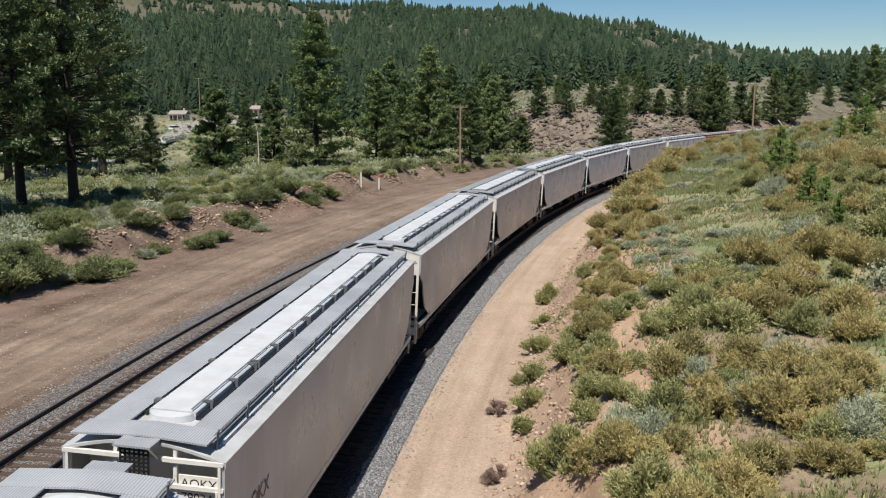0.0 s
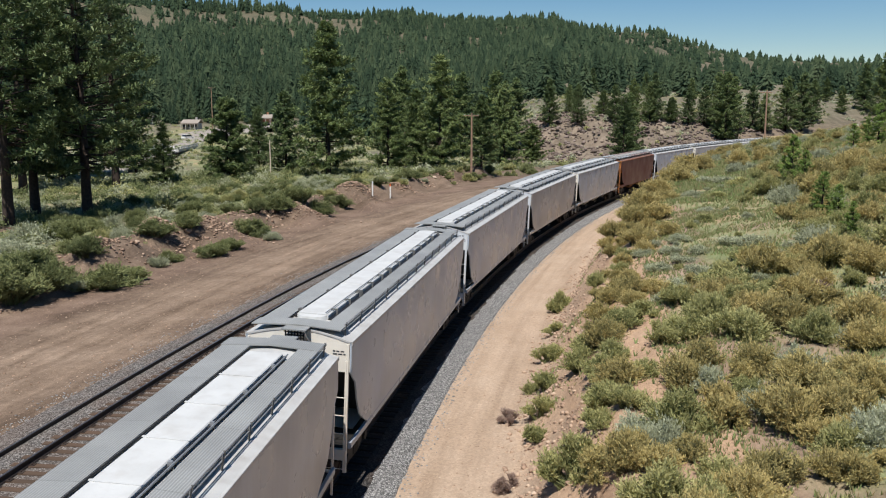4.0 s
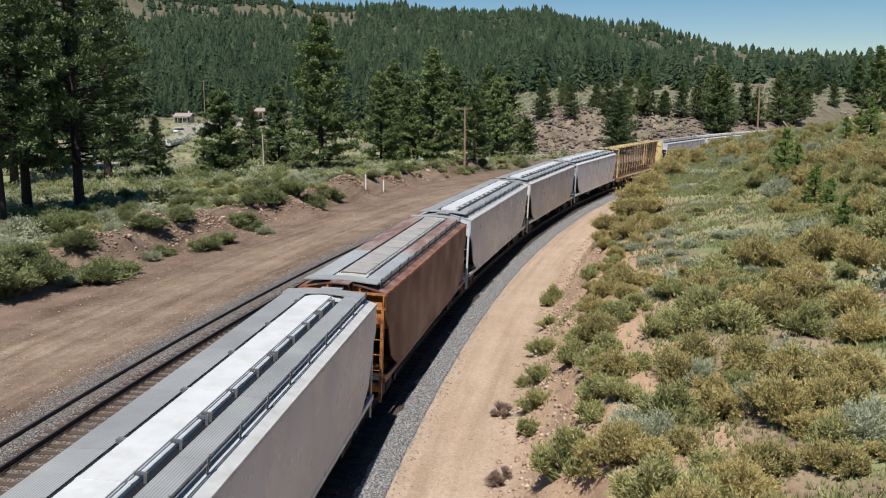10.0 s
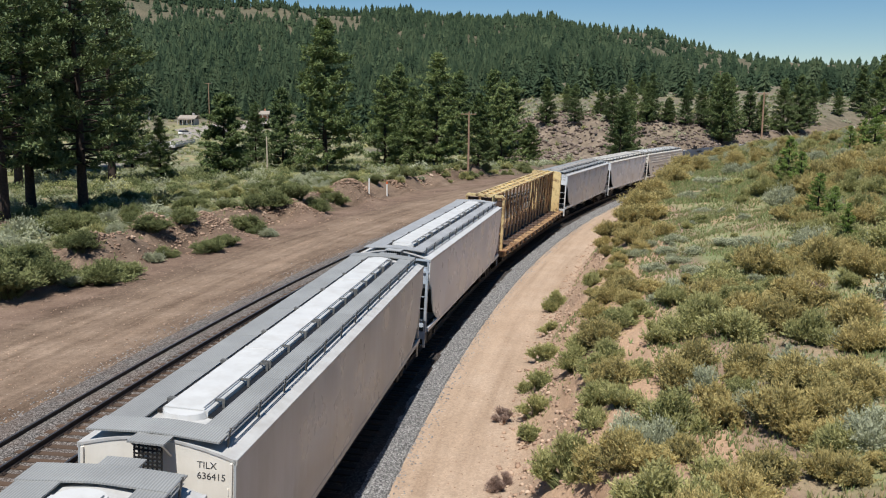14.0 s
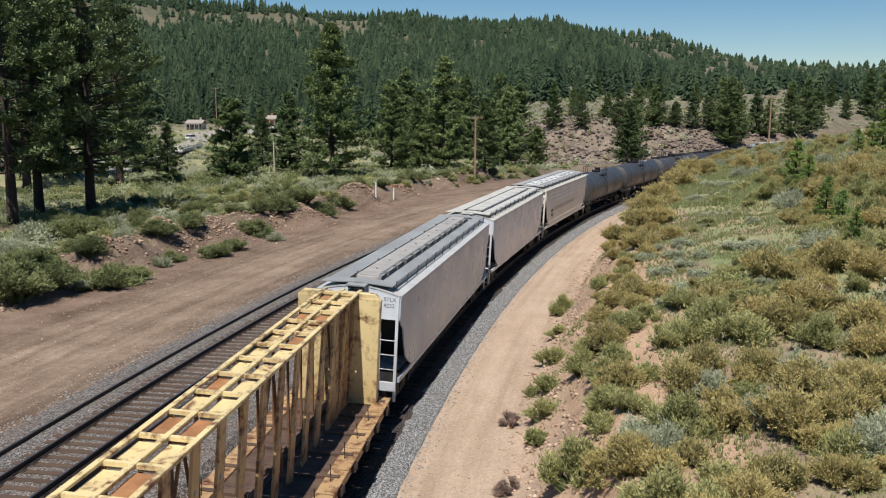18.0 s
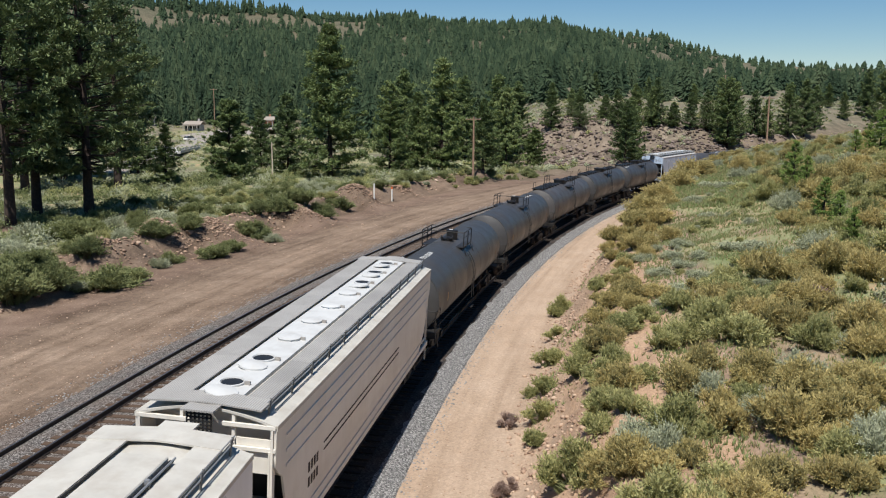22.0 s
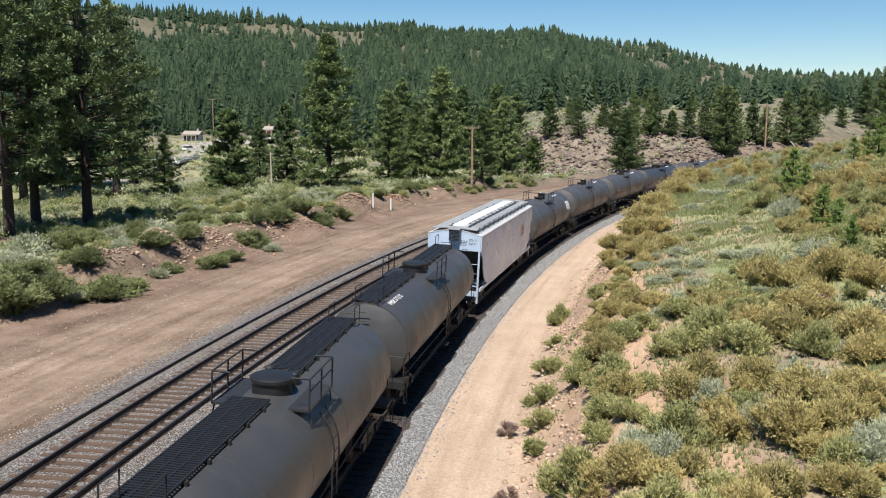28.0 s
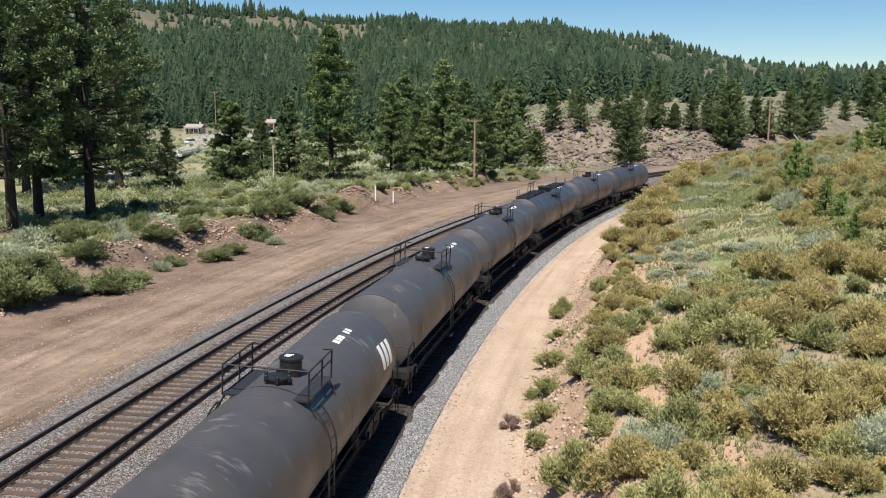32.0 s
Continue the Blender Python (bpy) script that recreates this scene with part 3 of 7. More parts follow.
def bed(name, d0, z0, material, label, left, right, flat_left, flat_right, drop, cant=0.0, crib=0.225):
    """A ballast bed: flat from flat_left to flat_right of its track, then shoulders down to the toes."""
    a, b = d0 - left, d0 + right
    prof = [(a - 0.12, z0 - drop - 0.30), (a + 0.15, z0 - drop), (d0 - flat_left, z0 - 0.26), (d0 - 1.5, z0 - crib), (d0 - 0.7, z0 - crib - 0.015), (d0, z0 - crib),
            (d0 + 0.7, z0 - crib - 0.015), (d0 + 1.5, z0 - crib), (d0 + flat_right, z0 - 0.26), (b - 0.15, z0 - drop), (b + 0.12, z0 - drop - 0.30)]
    prof = [(d, z - cant * (d - d0)) for d, z in prof]
    g = sweep(RUN_BED, prof, 0.013, close=False)
    return tagged(new(name, mesh(name, g, material)), label, "ballast", kind="structure")


bed("ballast_near", 0.0, 0.0, BALLAST, "clean grey crushed-stone ballast bed under the train", 2.8, 2.5, 1.9, 1.75, 0.46, CANT)
bed("ballast_far", FAR_TRACK, FAR_Z, BALLAST_OLD, "grey ballast bed of the empty track", 3.35, 3.85, 2.5, 2.3, 0.36, 0.0, 0.190)

# Strip laid over the near bed to paint the train's shadow darker.
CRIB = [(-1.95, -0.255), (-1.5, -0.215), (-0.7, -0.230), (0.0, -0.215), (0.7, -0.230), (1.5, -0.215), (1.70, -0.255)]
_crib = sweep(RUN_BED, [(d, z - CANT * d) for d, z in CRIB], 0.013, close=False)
tagged(new("ballast_crib", mesh("ballast_crib", _crib, BALLAST_SHADED)), "ballast between the ties with the train's shadow in its colour", "ballast", kind="structure")

RAIL_SHAPE = [(-0.066, -0.17), (0.066, -0.17), (0.066, -0.158), (0.012, -0.135), (0.012, -0.045), (0.037, -0.034), (0.037, -0.006), (0.03, 0.0), (-0.03, 0.0), (-0.037, -0.006), (-0.037, -0.034), (-0.012, -0.045), (-0.012, -0.135), (-0.066, -0.158)]


def rail_at(name, d0, z0, parent, run=RUN, label="", shiny=False):
    ob = part(name, sweep(run, [(d0 + a, z0 + b) for a, b in RAIL_SHAPE]), RAIL, parent, label)
    if shiny:
        part("rail_head", sweep(run, [(d0 - 0.028, z0 + 0.001), (d0 + 0.028, z0 + 0.001), (d0 + 0.028, z0 + 0.004), (d0 - 0.028, z0 + 0.004)]), RAIL_TOP, ob, "bright rolled rail head")
    return ob


def tie_mesh(material):
    g = Geo()
    g.prism([(-1.295, -0.18), (1.295, -0.18), (1.295, -0.012), (1.283, 0.0), (-1.283, 0.0), (-1.295, -0.012)], -0.112, 0.112)
    return mesh("tie", g, material)


def railway_track(name, d0, z0, label, first, last, rest, shiny, cant=0.0, wood=TIE):
    """Rails, tie plates and ties; the ties from first to last are single pieces, the rest one piece."""
    track = tagged(new(name), label, "railway track", kind="structure")
    for side in (-0.7555, 0.7555):
        rail_at("rail", d0 + side, z0 - cant * side, track, shiny=shiny)
    me, rnd = tie_mesh(wood), random.Random(4)
    s = first
    plates, spikes = Geo(), Geo()
    while s < last:
        x, y, h = on_track(s, d0 + rnd.uniform(-0.04, 0.04))
        ob = part("tie", me, None, track)
        ob.matrix_basis = pose(x, y, z0 - 0.172 + rnd.uniform(-0.012, 0.004), math.degrees(math.atan(cant)), 0, 90 - math.degrees(h) + rnd.uniform(-1.2, 1.2))
        for side in (-0.7555, 0.7555):
            px, py, ph = on_track(s, d0 + side)
            m = pose(px, py, z0 - 0.172 - cant * side, 0, 0, 90 - math.degrees(ph))
            b = Geo().box(-0.095, 0.095, -0.19, 0.19, 0.0, 0.014)
            plates.add([m @ Vector(p) for p in b.v], b.f)
            for q in (-0.12, 0.12):
                b = Geo().box(-0.05, -0.02, q - 0.02, q + 0.02, 0.0, 0.05)
                spikes.add([m @ Vector(p) for p in b.v], b.f)
        s += 0.495
    g = Geo()
    for a, b in rest:
        s = a
        while s < b:
            x, y, h = on_track(s, d0)
            m = pose(x, y, z0 - 0.172, math.degrees(math.atan(cant)), 0, 90 - math.degrees(h))
            q = Geo().box(-0.112, 0.112, -1.295, 1.295, -0.18, 0.0)
            g.add([m @ Vector(p) for p in q.v], q.f)
            s += 0.495
    tagged(part("more_ties", g, wood, track, "weathered timber ties"), kind="stuff")
    if plates.v:
        tagged(part("tie_plates", plates, STEEL_RUST, track, "rusty steel tie plates"), kind="stuff")
        tagged(part("spikes", spikes, STEEL_RUST, track, "rusty rail spikes"), kind="stuff")
    return track


# ---- the train ----
def truck_geo():
    """Side frames, bolster and springs of one two-axle truck, centred on its pivot; x ahead."""
    g = Geo()
    for y in (-1.0, 1.0):
        a, b = y - 0.07, y + 0.07
        g.wall([(-1.15, 0.55), (-1.1, 0.66), (-0.6, 0.74), (-0.35, 0.78), (0.35, 0.78), (0.6, 0.74), (1.1, 0.66), (1.15, 0.55), (1.0, 0.42), (0.78, 0.42), (0.42, 0.24), (-0.42, 0.24), (-0.78, 0.42), (-1.0, 0.42)], a, b)
        for x in (-0.16, 0.0, 0.16):
            g.lathe([(0.3, 0.065), (0.55, 0.065)], y + 0.06, 0.0, 8, "z", x)
        for x in (-0.89, 0.89):
            g.lathe([(y - 0.12, 0.13), (y + 0.14, 0.13)], 0.0, 0.46, 10, "y", x)
    g.box(-0.19, 0.19, -1.1, 1.1, 0.56, 0.82, 0.04)
    for x in (-0.36, 0.36):
        g.box(x - 0.05, x + 0.05, -0.8, 0.8, 0.34, 0.46)
    return g


def wheelset_geo():
    g = Geo()
    g.lathe([(-0.95, 0.075), (0.95, 0.075)], 0.0, 0.0, 10, "y")
    for sg in (-1, 1):
        pr = [(0.70 * sg, 0.49), (0.73 * sg, 0.47), (0.83 * sg, 0.455), (0.835 * sg, 0.38), (0.80 * sg, 0.36), (0.80 * sg, 0.15), (0.86 * sg, 0.12), (0.86 * sg, 0.05)]
        g.lathe(pr if sg > 0 else pr, 0.0, 0.0, 24, "y")
    return g


TRUCK_ME = mesh("truck", truck_geo(), STEEL_DARK, 35)
WHEEL_ME = mesh("wheelset", wheelset_geo(), STEEL_RUST, 35)


def running_gear(car, half, setback=2.6):
    """Two trucks with their wheelsets, and the couplers."""
    for x in (-(half - setback), half - setback):
        t = part("truck", TRUCK_ME, None, car, "cast steel freight truck, dark with dust")
        t.matrix_basis = pose(x, 0, 0)
        for a in (-0.89, 0.89):
            w = part("wheelset", WHEEL_ME, None, t, "rusty steel wheelset")
            w.matrix_basis = pose(a, 0, 0.46)
    for sg in (-1, 1):
        g = Geo()
        e = half - 0.95
        g.box(min(sg * e, sg * (half - 0.12)), max(sg * e, sg * (half - 0.12)), -0.075, 0.075, 0.78, 0.95, 0.03)
        g.up([(sg * (half - 0.3), -0.14), (sg * (half - 0.02), -0.17), (sg * (half + 0.02), 0.02), (sg * (half - 0.06), 0.17), (sg * (half - 0.3), 0.14)], 0.72, 1.0)
        part("coupler", g, STEEL_RUST, car, "rusty knuckle coupler")
        h = Geo().tube([(sg * (half - 0.7), 0.28, 0.78), (sg * (half - 0.4), 0.26, 0.55), (sg * (half - 0.08), 0.1, 0.5)], 0.028, 6)
        part("air_hose", h, BLACK, car, "black rubber air hose")


def letters(text, size, material, parent, m, label=""):
    """Flat stencilled characters as a mesh."""
    cu = bpy.data.curves.new("lettering", "FONT")
    cu.body, cu.size, cu.extrude, cu.align_x = text, size, 0.002, "LEFT"
    tmp = bpy.data.objects.new("lettering", cu)
    scene.collection.objects.link(tmp)
    me = bpy.data.meshes.new_from_object(tmp.evaluated_get(bpy.context.evaluated_depsgraph_get()))
    bpy.data.objects.remove(tmp)
    me.materials.clear()
    me.materials.append(material)
    ob = part("lettering", me, None, parent, label)
    ob.matrix_basis = m
    return ob


def bars(parent, x, y0, z, rows, material=INK):
    """Small unreadable stencil lines as plain bars on an end face that looks along +x."""
    g = Geo()
    rnd = random.Random(int(abs(x) * 100) + rows)
    for r in range(rows):
        y = y0
        for _ in range(3):
            w = rnd.uniform(0.04, 0.11)
            g.box(x, x + 0.004, y, y + w, z - r * 0.075, z - r * 0.075 + 0.035)
            y += w + 0.03
    part("stencil_bars", g, material, parent, "small black stencil lines")


EAVE, HALF_W = 3.985, 1.58
SLIM = 0.886     # the bodies are drawn wide and drawn in to their true width


def draw_in(car):
    for ob in car.children:
        if ob.type == "MESH" and ob.data.users == 1 and ob.name.split(".")[0] != "lettering":
            ob.data.transform(Matrix.Diagonal((1, SLIM, 1, 1)))


def hopper_car(length, paint, roof, trough, boards, frame_col, label, ends="sheet", crown=4.245, eave=EAVE, bays=4, hatches="trough", top_strip=None, bulge=0.018, ridges=False):
    """A covered hopper car: body shell, roof, hatch cover, running boards, ladders, bays and running gear. x points ahead."""
    car = tagged(new("hopper_car"), label, "railway car", group="cars of the freight train")
    half = length / 2
    L = half - 0.72                      # end of the body at the roof
    w = HALF_W
    # side sheets: straight top, ends cut back under the slope sheets
    cut = [(L, eave), (L, eave - 0.78), (L - 0.42, eave - 1.25), (L - 0.62, 2.15), (L - 0.95, 1.62), (L - 1.75, 1.14)]
    out = cut + [(-x, z) for x, z in cut[::-1]]
    for sg in (-1, 1):
        g = Geo()
        nx = 72
        xs = np.linspace(-L, L, nx)
        zs = [eave, eave - 0.05] + list(np.linspace(eave - 0.10, 1.42, 15)) + [1.33, 1.24]
        pitch = 2 * L / round(2 * L / 1.55)
        v, f = [], []
        for zi in zs:
            lim = np.interp(zi, [1.24, 1.3, 1.72, 2.25, eave - 1.15, eave - 0.86, eave], [L - 1.8, L - 1.75, L - 0.95, L - 0.62, L - 0.42, L, L])
            for x in xs:
                xx = x * lim / L
                down = (eave - zi) / (eave - 1.24)
                dent = (0.5 + 0.5 * math.sin(xx * 1.3 + length * 3)) * min(1.0, down * 3) * min(1.0, (1 - down) * 4)
                yy = w + 0.012 + (bulge * math.sin(min(1.0, 1.5 * down) * math.pi / 2) + 0.012 * dent * abs(math.sin(math.pi * (xx + L) / pitch)) if bulge else 0.0)
                v.append((xx, sg * yy, zi))
        for i in range(len(zs) - 1):
            for j in range(nx - 1):
                q = (i * nx + j, i * nx + j + 1, (i + 1) * nx + j + 1, (i + 1) * nx + j)
                f.append(q if sg < 0 else q[::-1])
        n = len(v)
        v += [(x, y - sg * 0.05, z) for x, y, z in v]
        f += [tuple(k + n for k in q[::-1]) for q in f]
        per = [i for i in range(nx)] + [i * nx + nx - 1 for i in range(1, len(zs))] + [(len(zs) - 1) * nx + j for j in range(nx - 2, -1, -1)] + [i * nx for i in range(len(zs) - 2, 0, -1)]
        f += [(per[i], per[(i + 1) % len(per)], per[(i + 1) % len(per)] + n, per[i] + n) for i in range(len(per))]
        g.add(v, f)
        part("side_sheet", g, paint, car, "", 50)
        sill = Geo().box(-half + 0.85, half - 0.85, sg * (w - 0.01) - 0.05, sg * (w - 0.01) + 0.05, 1.10, 1.27, 0.012)
        part("side_sill", sill, paint, car)
        chord = Geo().box(-L, L, sg * (w + 0.0) - 0.035, sg * (w + 0.0) + 0.035, eave - 0.09, eave + 0.012, 0.01)
        part("top_chord", chord, top_strip or roof, car, "", 40)
        if ridges:
            for zz, hh in ((3.62, 0.02), (3.30, 0.035), (2.98, 0.035), (1.5, 0.03)):
                part("side_ridge", Geo().box(-L + 0.6, L - 0.6, sg * (w + 0.012) - 0.022, sg * (w + 0.012) + 0.022, zz - hh, zz + hh, 0.01), paint, car)
            for zz in (2.45, 2.28):
                part("painted_line", Geo().box(-L * 0.35, L * 0.62, sg * (w + 0.014) - 0.005, sg * (w + 0.014) + 0.005, zz - 0.022, zz + 0.022), STEEL_RUST, car, "thin brown painted line")
            for row in range(2):
                for q in range(4):
                    part("lettering_bar", Geo().box(L * 0.74 - q * 0.2, L * 0.74 - q * 0.2 + 0.12, sg * (w + 0.014) - 0.005, sg * (w + 0.014) + 0.005, 2.2 - row * 0.34, 2.42 - row * 0.34), STEEL_RUST, car, "faded block lettering as plain bars")
    # roof shell
    prof = [(-w, eave)] + [(w * c, eave + (crown - eave) * (1 - (abs(c)) ** 1.7)) for c in np.linspace(-0.92, 0.92, 13)] + [(w, eave)]
    under = [(y, z - 0.05) for y, z in prof[::-1]]
    part("roof", Geo().prism(prof + under, -L, L), roof, car, "", 30)
    zr = lambda y: eave + (crown - eave) * (1 - min(1, abs(y) / w) ** 1.7)
    # ends
    for sg in (-1, 1):
        e = sg * L
        if ends == "sheet":
            arch = [(y * 0.985, z - 0.03) for y, z in prof] + [(w * 0.98, eave - 0.80), (-w * 0.98, eave - 0.80)]
            part("end_sheet", Geo().prism(arch, e - sg * 0.06, e - sg * 0.015), frame_col, car)
        else:
            inner = e - sg * 0.75
            arch = [(y * 0.97, z - 0.06) for y, z in prof] + [(w * 0.97, eave - 1.3), (-w * 0.97, eave - 1.3)]
            part("end_sheet", Geo().prism(arch, inner - sg * 0.05, inner), frame_col, car)
            for y in (-1.5, -0.55, 0.62, 1.5):
                part("corner_post", Geo().box(e - sg * 0.05 - 0.035, e - sg * 0.05 + 0.035, y - 0.035, y + 0.035, 1.1 if abs(y) > 1 else eave - 1.1, zr(y) - 0.05, 0.01), frame_col, car)
            part("end_beam", Geo().box(e - 0.035, e + 0.035, -w, w, eave - 0.07, eave + 0.0, 0.015), frame_col, car)
            part("end_rail", Geo().box(e - 0.03, e + 0.03, -w, w, eave - 0.52, eave - 0.45, 0.01), frame_col, car)
            part("letter_board", Geo().box(e - sg * 0.06 - 0.02, e - sg * 0.06 + 0.02, 0.68, 1.44, eave - 0.98, eave - 0.30), frame_col, car)
        slope = Geo()
        a, b = e - sg * (0.75 if ends == "sheet" else 0.95), e - sg * 2.7
        slope.add([(a, -w * 0.96, eave - 0.8), (a, w * 0.96, eave - 0.8), (b, w * 0.8, 1.25), (b, -w * 0.8, 1.25),
                   (a - sg * 0.05, -w * 0.96, eave - 0.8), (a - sg * 0.05, w * 0.96, eave - 0.8), (b - sg * 0.05, w * 0.8, 1.25), (b - sg * 0.05, -w * 0.8, 1.25)],
                  [(0, 1, 2, 3), (4, 7, 6, 5), (0, 4, 5, 1), (1, 5, 6, 2), (2, 6, 7, 3), (3, 7, 4, 0)])
        part("slope_sheet", slope, STEEL_DARK, car)
        part("end_platform", Geo().box(min(e - sg * 2.2, e + sg * 0.0), max(e - sg * 2.2, e + sg * 0.0), -1.45, 1.45, 1.0, 1.09, 0.015), STEEL_DARK, car)
        part("end_sill", Geo().box(e - 0.06, e + 0.06, -1.52, 1.52, 0.84, 1.12, 0.02), frame_col, car)
        # corner posts and the ladder
        for y in (-1.5, 1.5):
            part("corner_stile", Geo().box(e - 0.035, e + 0.035, y - 0.028, y + 0.028, 0.5, eave - 0.06), frame_col, car)
        ly = 1.45 * sg
        for q in (ly, ly - sg * 0.56):
            part("ladder_stile", Geo().box(e + sg * 0.03 - 0.016, e + sg * 0.03 + 0.016, q - 0.02, q + 0.02, 0.5, 2.75 if q != ly else eave - 0.5), frame_col, car)
        for i in range(5):
            z = 0.6 + i * 0.48
            part("rung", Geo().tube([(e + sg * 0.05, ly, z), (e + sg * 0.05, ly - sg * 0.56, z)], 0.013, 5), frame_col, car)
        part("grab_iron", Geo().tube([(e + sg * 0.02, -0.5, eave - 0.95), (e + sg * 0.10, -0.5, eave - 0.9), (e + sg * 0.10, 0.5, eave - 0.9), (e + sg * 0.02, 0.5, eave - 0.95)], 0.014, 5), frame_col, car)
    part("brake_wheel", Geo().lathe([(L + 0.10, 0.26), (L + 0.13, 0.29), (L + 0.16, 0.26)], -0.75, 2.75, 16), STEEL_DARK, car)
    # running boards with their cross walks
    zb = crown + 0.05

    def slab(y0, y1, lift, thick=0.03, n=6):
        up = [(y, crown + lift - 0.055 * abs(y)) for y in np.linspace(y0, y1, n)]
        return up + [(y, z - thick) for y, z in up[::-1]]
    for y0, y1 in ((-1.38, -0.62), (0.68, 1.22)):
        npan = 6
        for i in range(npan):
            a, b = -L + 0.55 + (2 * L - 1.1) * i / npan, -L + 0.55 + (2 * L - 1.1) * (i + 1) / npan
            patched = boards == BOARD_RUST and i > 3
            part("running_board", Geo().prism(slab(y0, y1, 0.085, 0.03, 3), a + 0.006, b - 0.006), BOARD_PALE if patched else boards, car, "newer galvanized board" if patched else "")
    for sg in (-1, 1):
        e = sg * L
        part("cross_walk", Geo().prism(slab(-1.42, 1.26, 0.10, 0.03, 11), min(e - sg * 0.62, e + sg * 0.02), max(e - sg * 0.62, e + sg * 0.02)), BOARD_GREY if boards == BOARD_RUST else boards, car, "transverse steel grating")
        part("end_step", Geo().box(min(e + sg * 0.02, e + sg * 0.40), max(e + sg * 0.02, e + sg * 0.40), -0.36, 0.36, zb - 0.03, zb + 0.005), boards, car, "small grating platform over the coupling")
        for y in (-0.3, 0.3):
            part("bracket", Geo().tube([(e + sg * 0.36, y, zb - 0.03), (e + sg * 0.0, y, zb - 0.36)], 0.018, 5), frame_col, car)
        lat = Geo()
        for q in range(7):
            lat.box(e + sg * 0.30 - 0.012, e + sg * 0.30 + 0.012, -0.28 + q * 0.09, -0.25 + q * 0.09, zb - 0.60, zb - 0.04)
        for q in range(9):
            lat.box(e + sg * 0.30 - 0.014, e + sg * 0.30 + 0.014, -0.28, 0.29, zb - 0.60 + q * 0.07, zb - 0.575 + q * 0.07)
        part("step_lattice", lat, STEEL_DARK, car, "dark steel lattice under the step")
    for i in range(7):
        x = -L + 0.8 + (2 * L - 1.6) * i / 6
        for y in (-0.96, 0.92):
            part("board_bracket", Geo().box(x - 0.03, x + 0.03, y - 0.20, y + 0.20, zr(abs(y)) - 0.08, crown - 0.02), roof, car)
    # hand rail along the near board
    n, yr = 12, 1.29
    z0 = crown - 0.10
    for i in range(n + 1):
        x = -L + 0.35 + (2 * L - 0.7) * i / n
        part("rail_post", Geo().tube([(x, yr - 0.02, zr(yr) - 0.02), (x, yr, z0 + 0.12), (x - 0.05, yr + 0.015, z0 + 0.24)], 0.026, 5), STEEL_GREY, car)
    part("hand_rail", Geo().tube([(-L + 0.2, yr + 0.01, z0 + 0.22), (L - 0.2, yr + 0.01, z0 + 0.22)], 0.014, 5), GALV, car, "low galvanized hand rail")
    part("toe_rail", Geo().tube([(-L + 0.2, yr - 0.01, z0 + 0.09), (L - 0.2, yr - 0.01, z0 + 0.09)], 0.014, 5), GALV, car)
    # hatch cover
    if hatches == "trough":
        T = L - 1.15
        shape = [(-0.49, crown - 0.06), (-0.49, crown + 0.08), (-0.46, crown + 0.105), (0.0, crown + 0.115), (0.45, crown + 0.105), (0.48, crown + 0.08), (0.48, crown - 0.06)]
        segs = 4
        for i in range(segs):
            a, b = -T + 2 * T * i / segs, -T + 2 * T * (i + 1) / segs
            part("hatch_cover", Geo().prism(shape, a + 0.001, b - 0.001), trough, car, "long trough hatch cover", 12)
            if i:
                part("hatch_seam", Geo().prism([(y, z + 0.012) for y, z in shape[1:-1]] + [(y, z - 0.02) for y, z in shape[-2:0:-1]], a - 0.035, a + 0.035), trough, car)
            if trough == TROUGH_GREY:
                for x in (a + (b - a) * 0.3, a + (b - a) * 0.72):
                    part("hatch_bolt", Geo().lathe([(0.10, 0.04), (0.135, 0.036)], -0.05, crown, 8, "z", x), STEEL_DARK, car)
                    part("hatch_stiffener", Geo().prism([(y, z + 0.010) for y, z in shape[1:-1]] + [(y, z - 0.02) for y, z in shape[-2:0:-1]], x - 0.24, x - 0.20), trough, car)
        for sg in (-1, 1):
            part("hatch_end", Geo().up([(sg * T + sg * 0.34 * math.sin(q), 0.48 * math.cos(q)) for q in np.linspace(0, math.pi, 9)], crown - 0.03, crown + 0.09, 0.9), trough, car, "", 40)
        part("batten_bar", Geo().tube([(-T, 0.40, crown + 0.155), (T, 0.40, crown + 0.155)], 0.017, 6), GALV, car, "thin steel hatch lock bar")
        # Black strip paints the shadow in the gap beside the cover.
        part("gasket_strip", Geo().box(-T, T, 0.485, 0.64, crown - 0.04, crown + 0.0), BLACK, car, "black strip painting the shadow gap beside the hatch cover")
        part("hinge_bar", Geo().box(-T, T, -0.60, -0.50, crown - 0.02, crown + 0.03), STEEL_DARK, car, "dark hinge gap along the hatch cover")
        for i in range(13):
            x = -T + 0.5 + (2 * T - 1.0) * i / 12
            hook = [(0.38, crown + 0.125), (0.56, crown + 0.125), (0.56, crown - 0.06), (0.62, crown - 0.06), (0.62, crown + 0.165), (0.38, crown + 0.165)]
            for q in (0.0, 0.18)[:2 if i % 3 == 1 else 1]:
                part("hatch_latch", Geo().prism(hook, x + q - 0.022, x + q + 0.022), STEEL_GREY, car)
            if i % 2 == 0:
                part("hinge", Geo().box(x - 0.06, x + 0.06, -0.64, -0.46, crown + 0.0, crown + 0.10, 0.01), STEEL_GREY, car)
    elif hatches == "panels":
        T = L - 1.2
        if roof == ROOF_RUST:
            part("roof_strip", Geo().prism(slab(-0.575, 0.595, 0.06, 0.08, 7), -T - 0.5, T + 0.5), ROOF_CREAM, car, "cream painted strip round the hatches")
        segs = 8
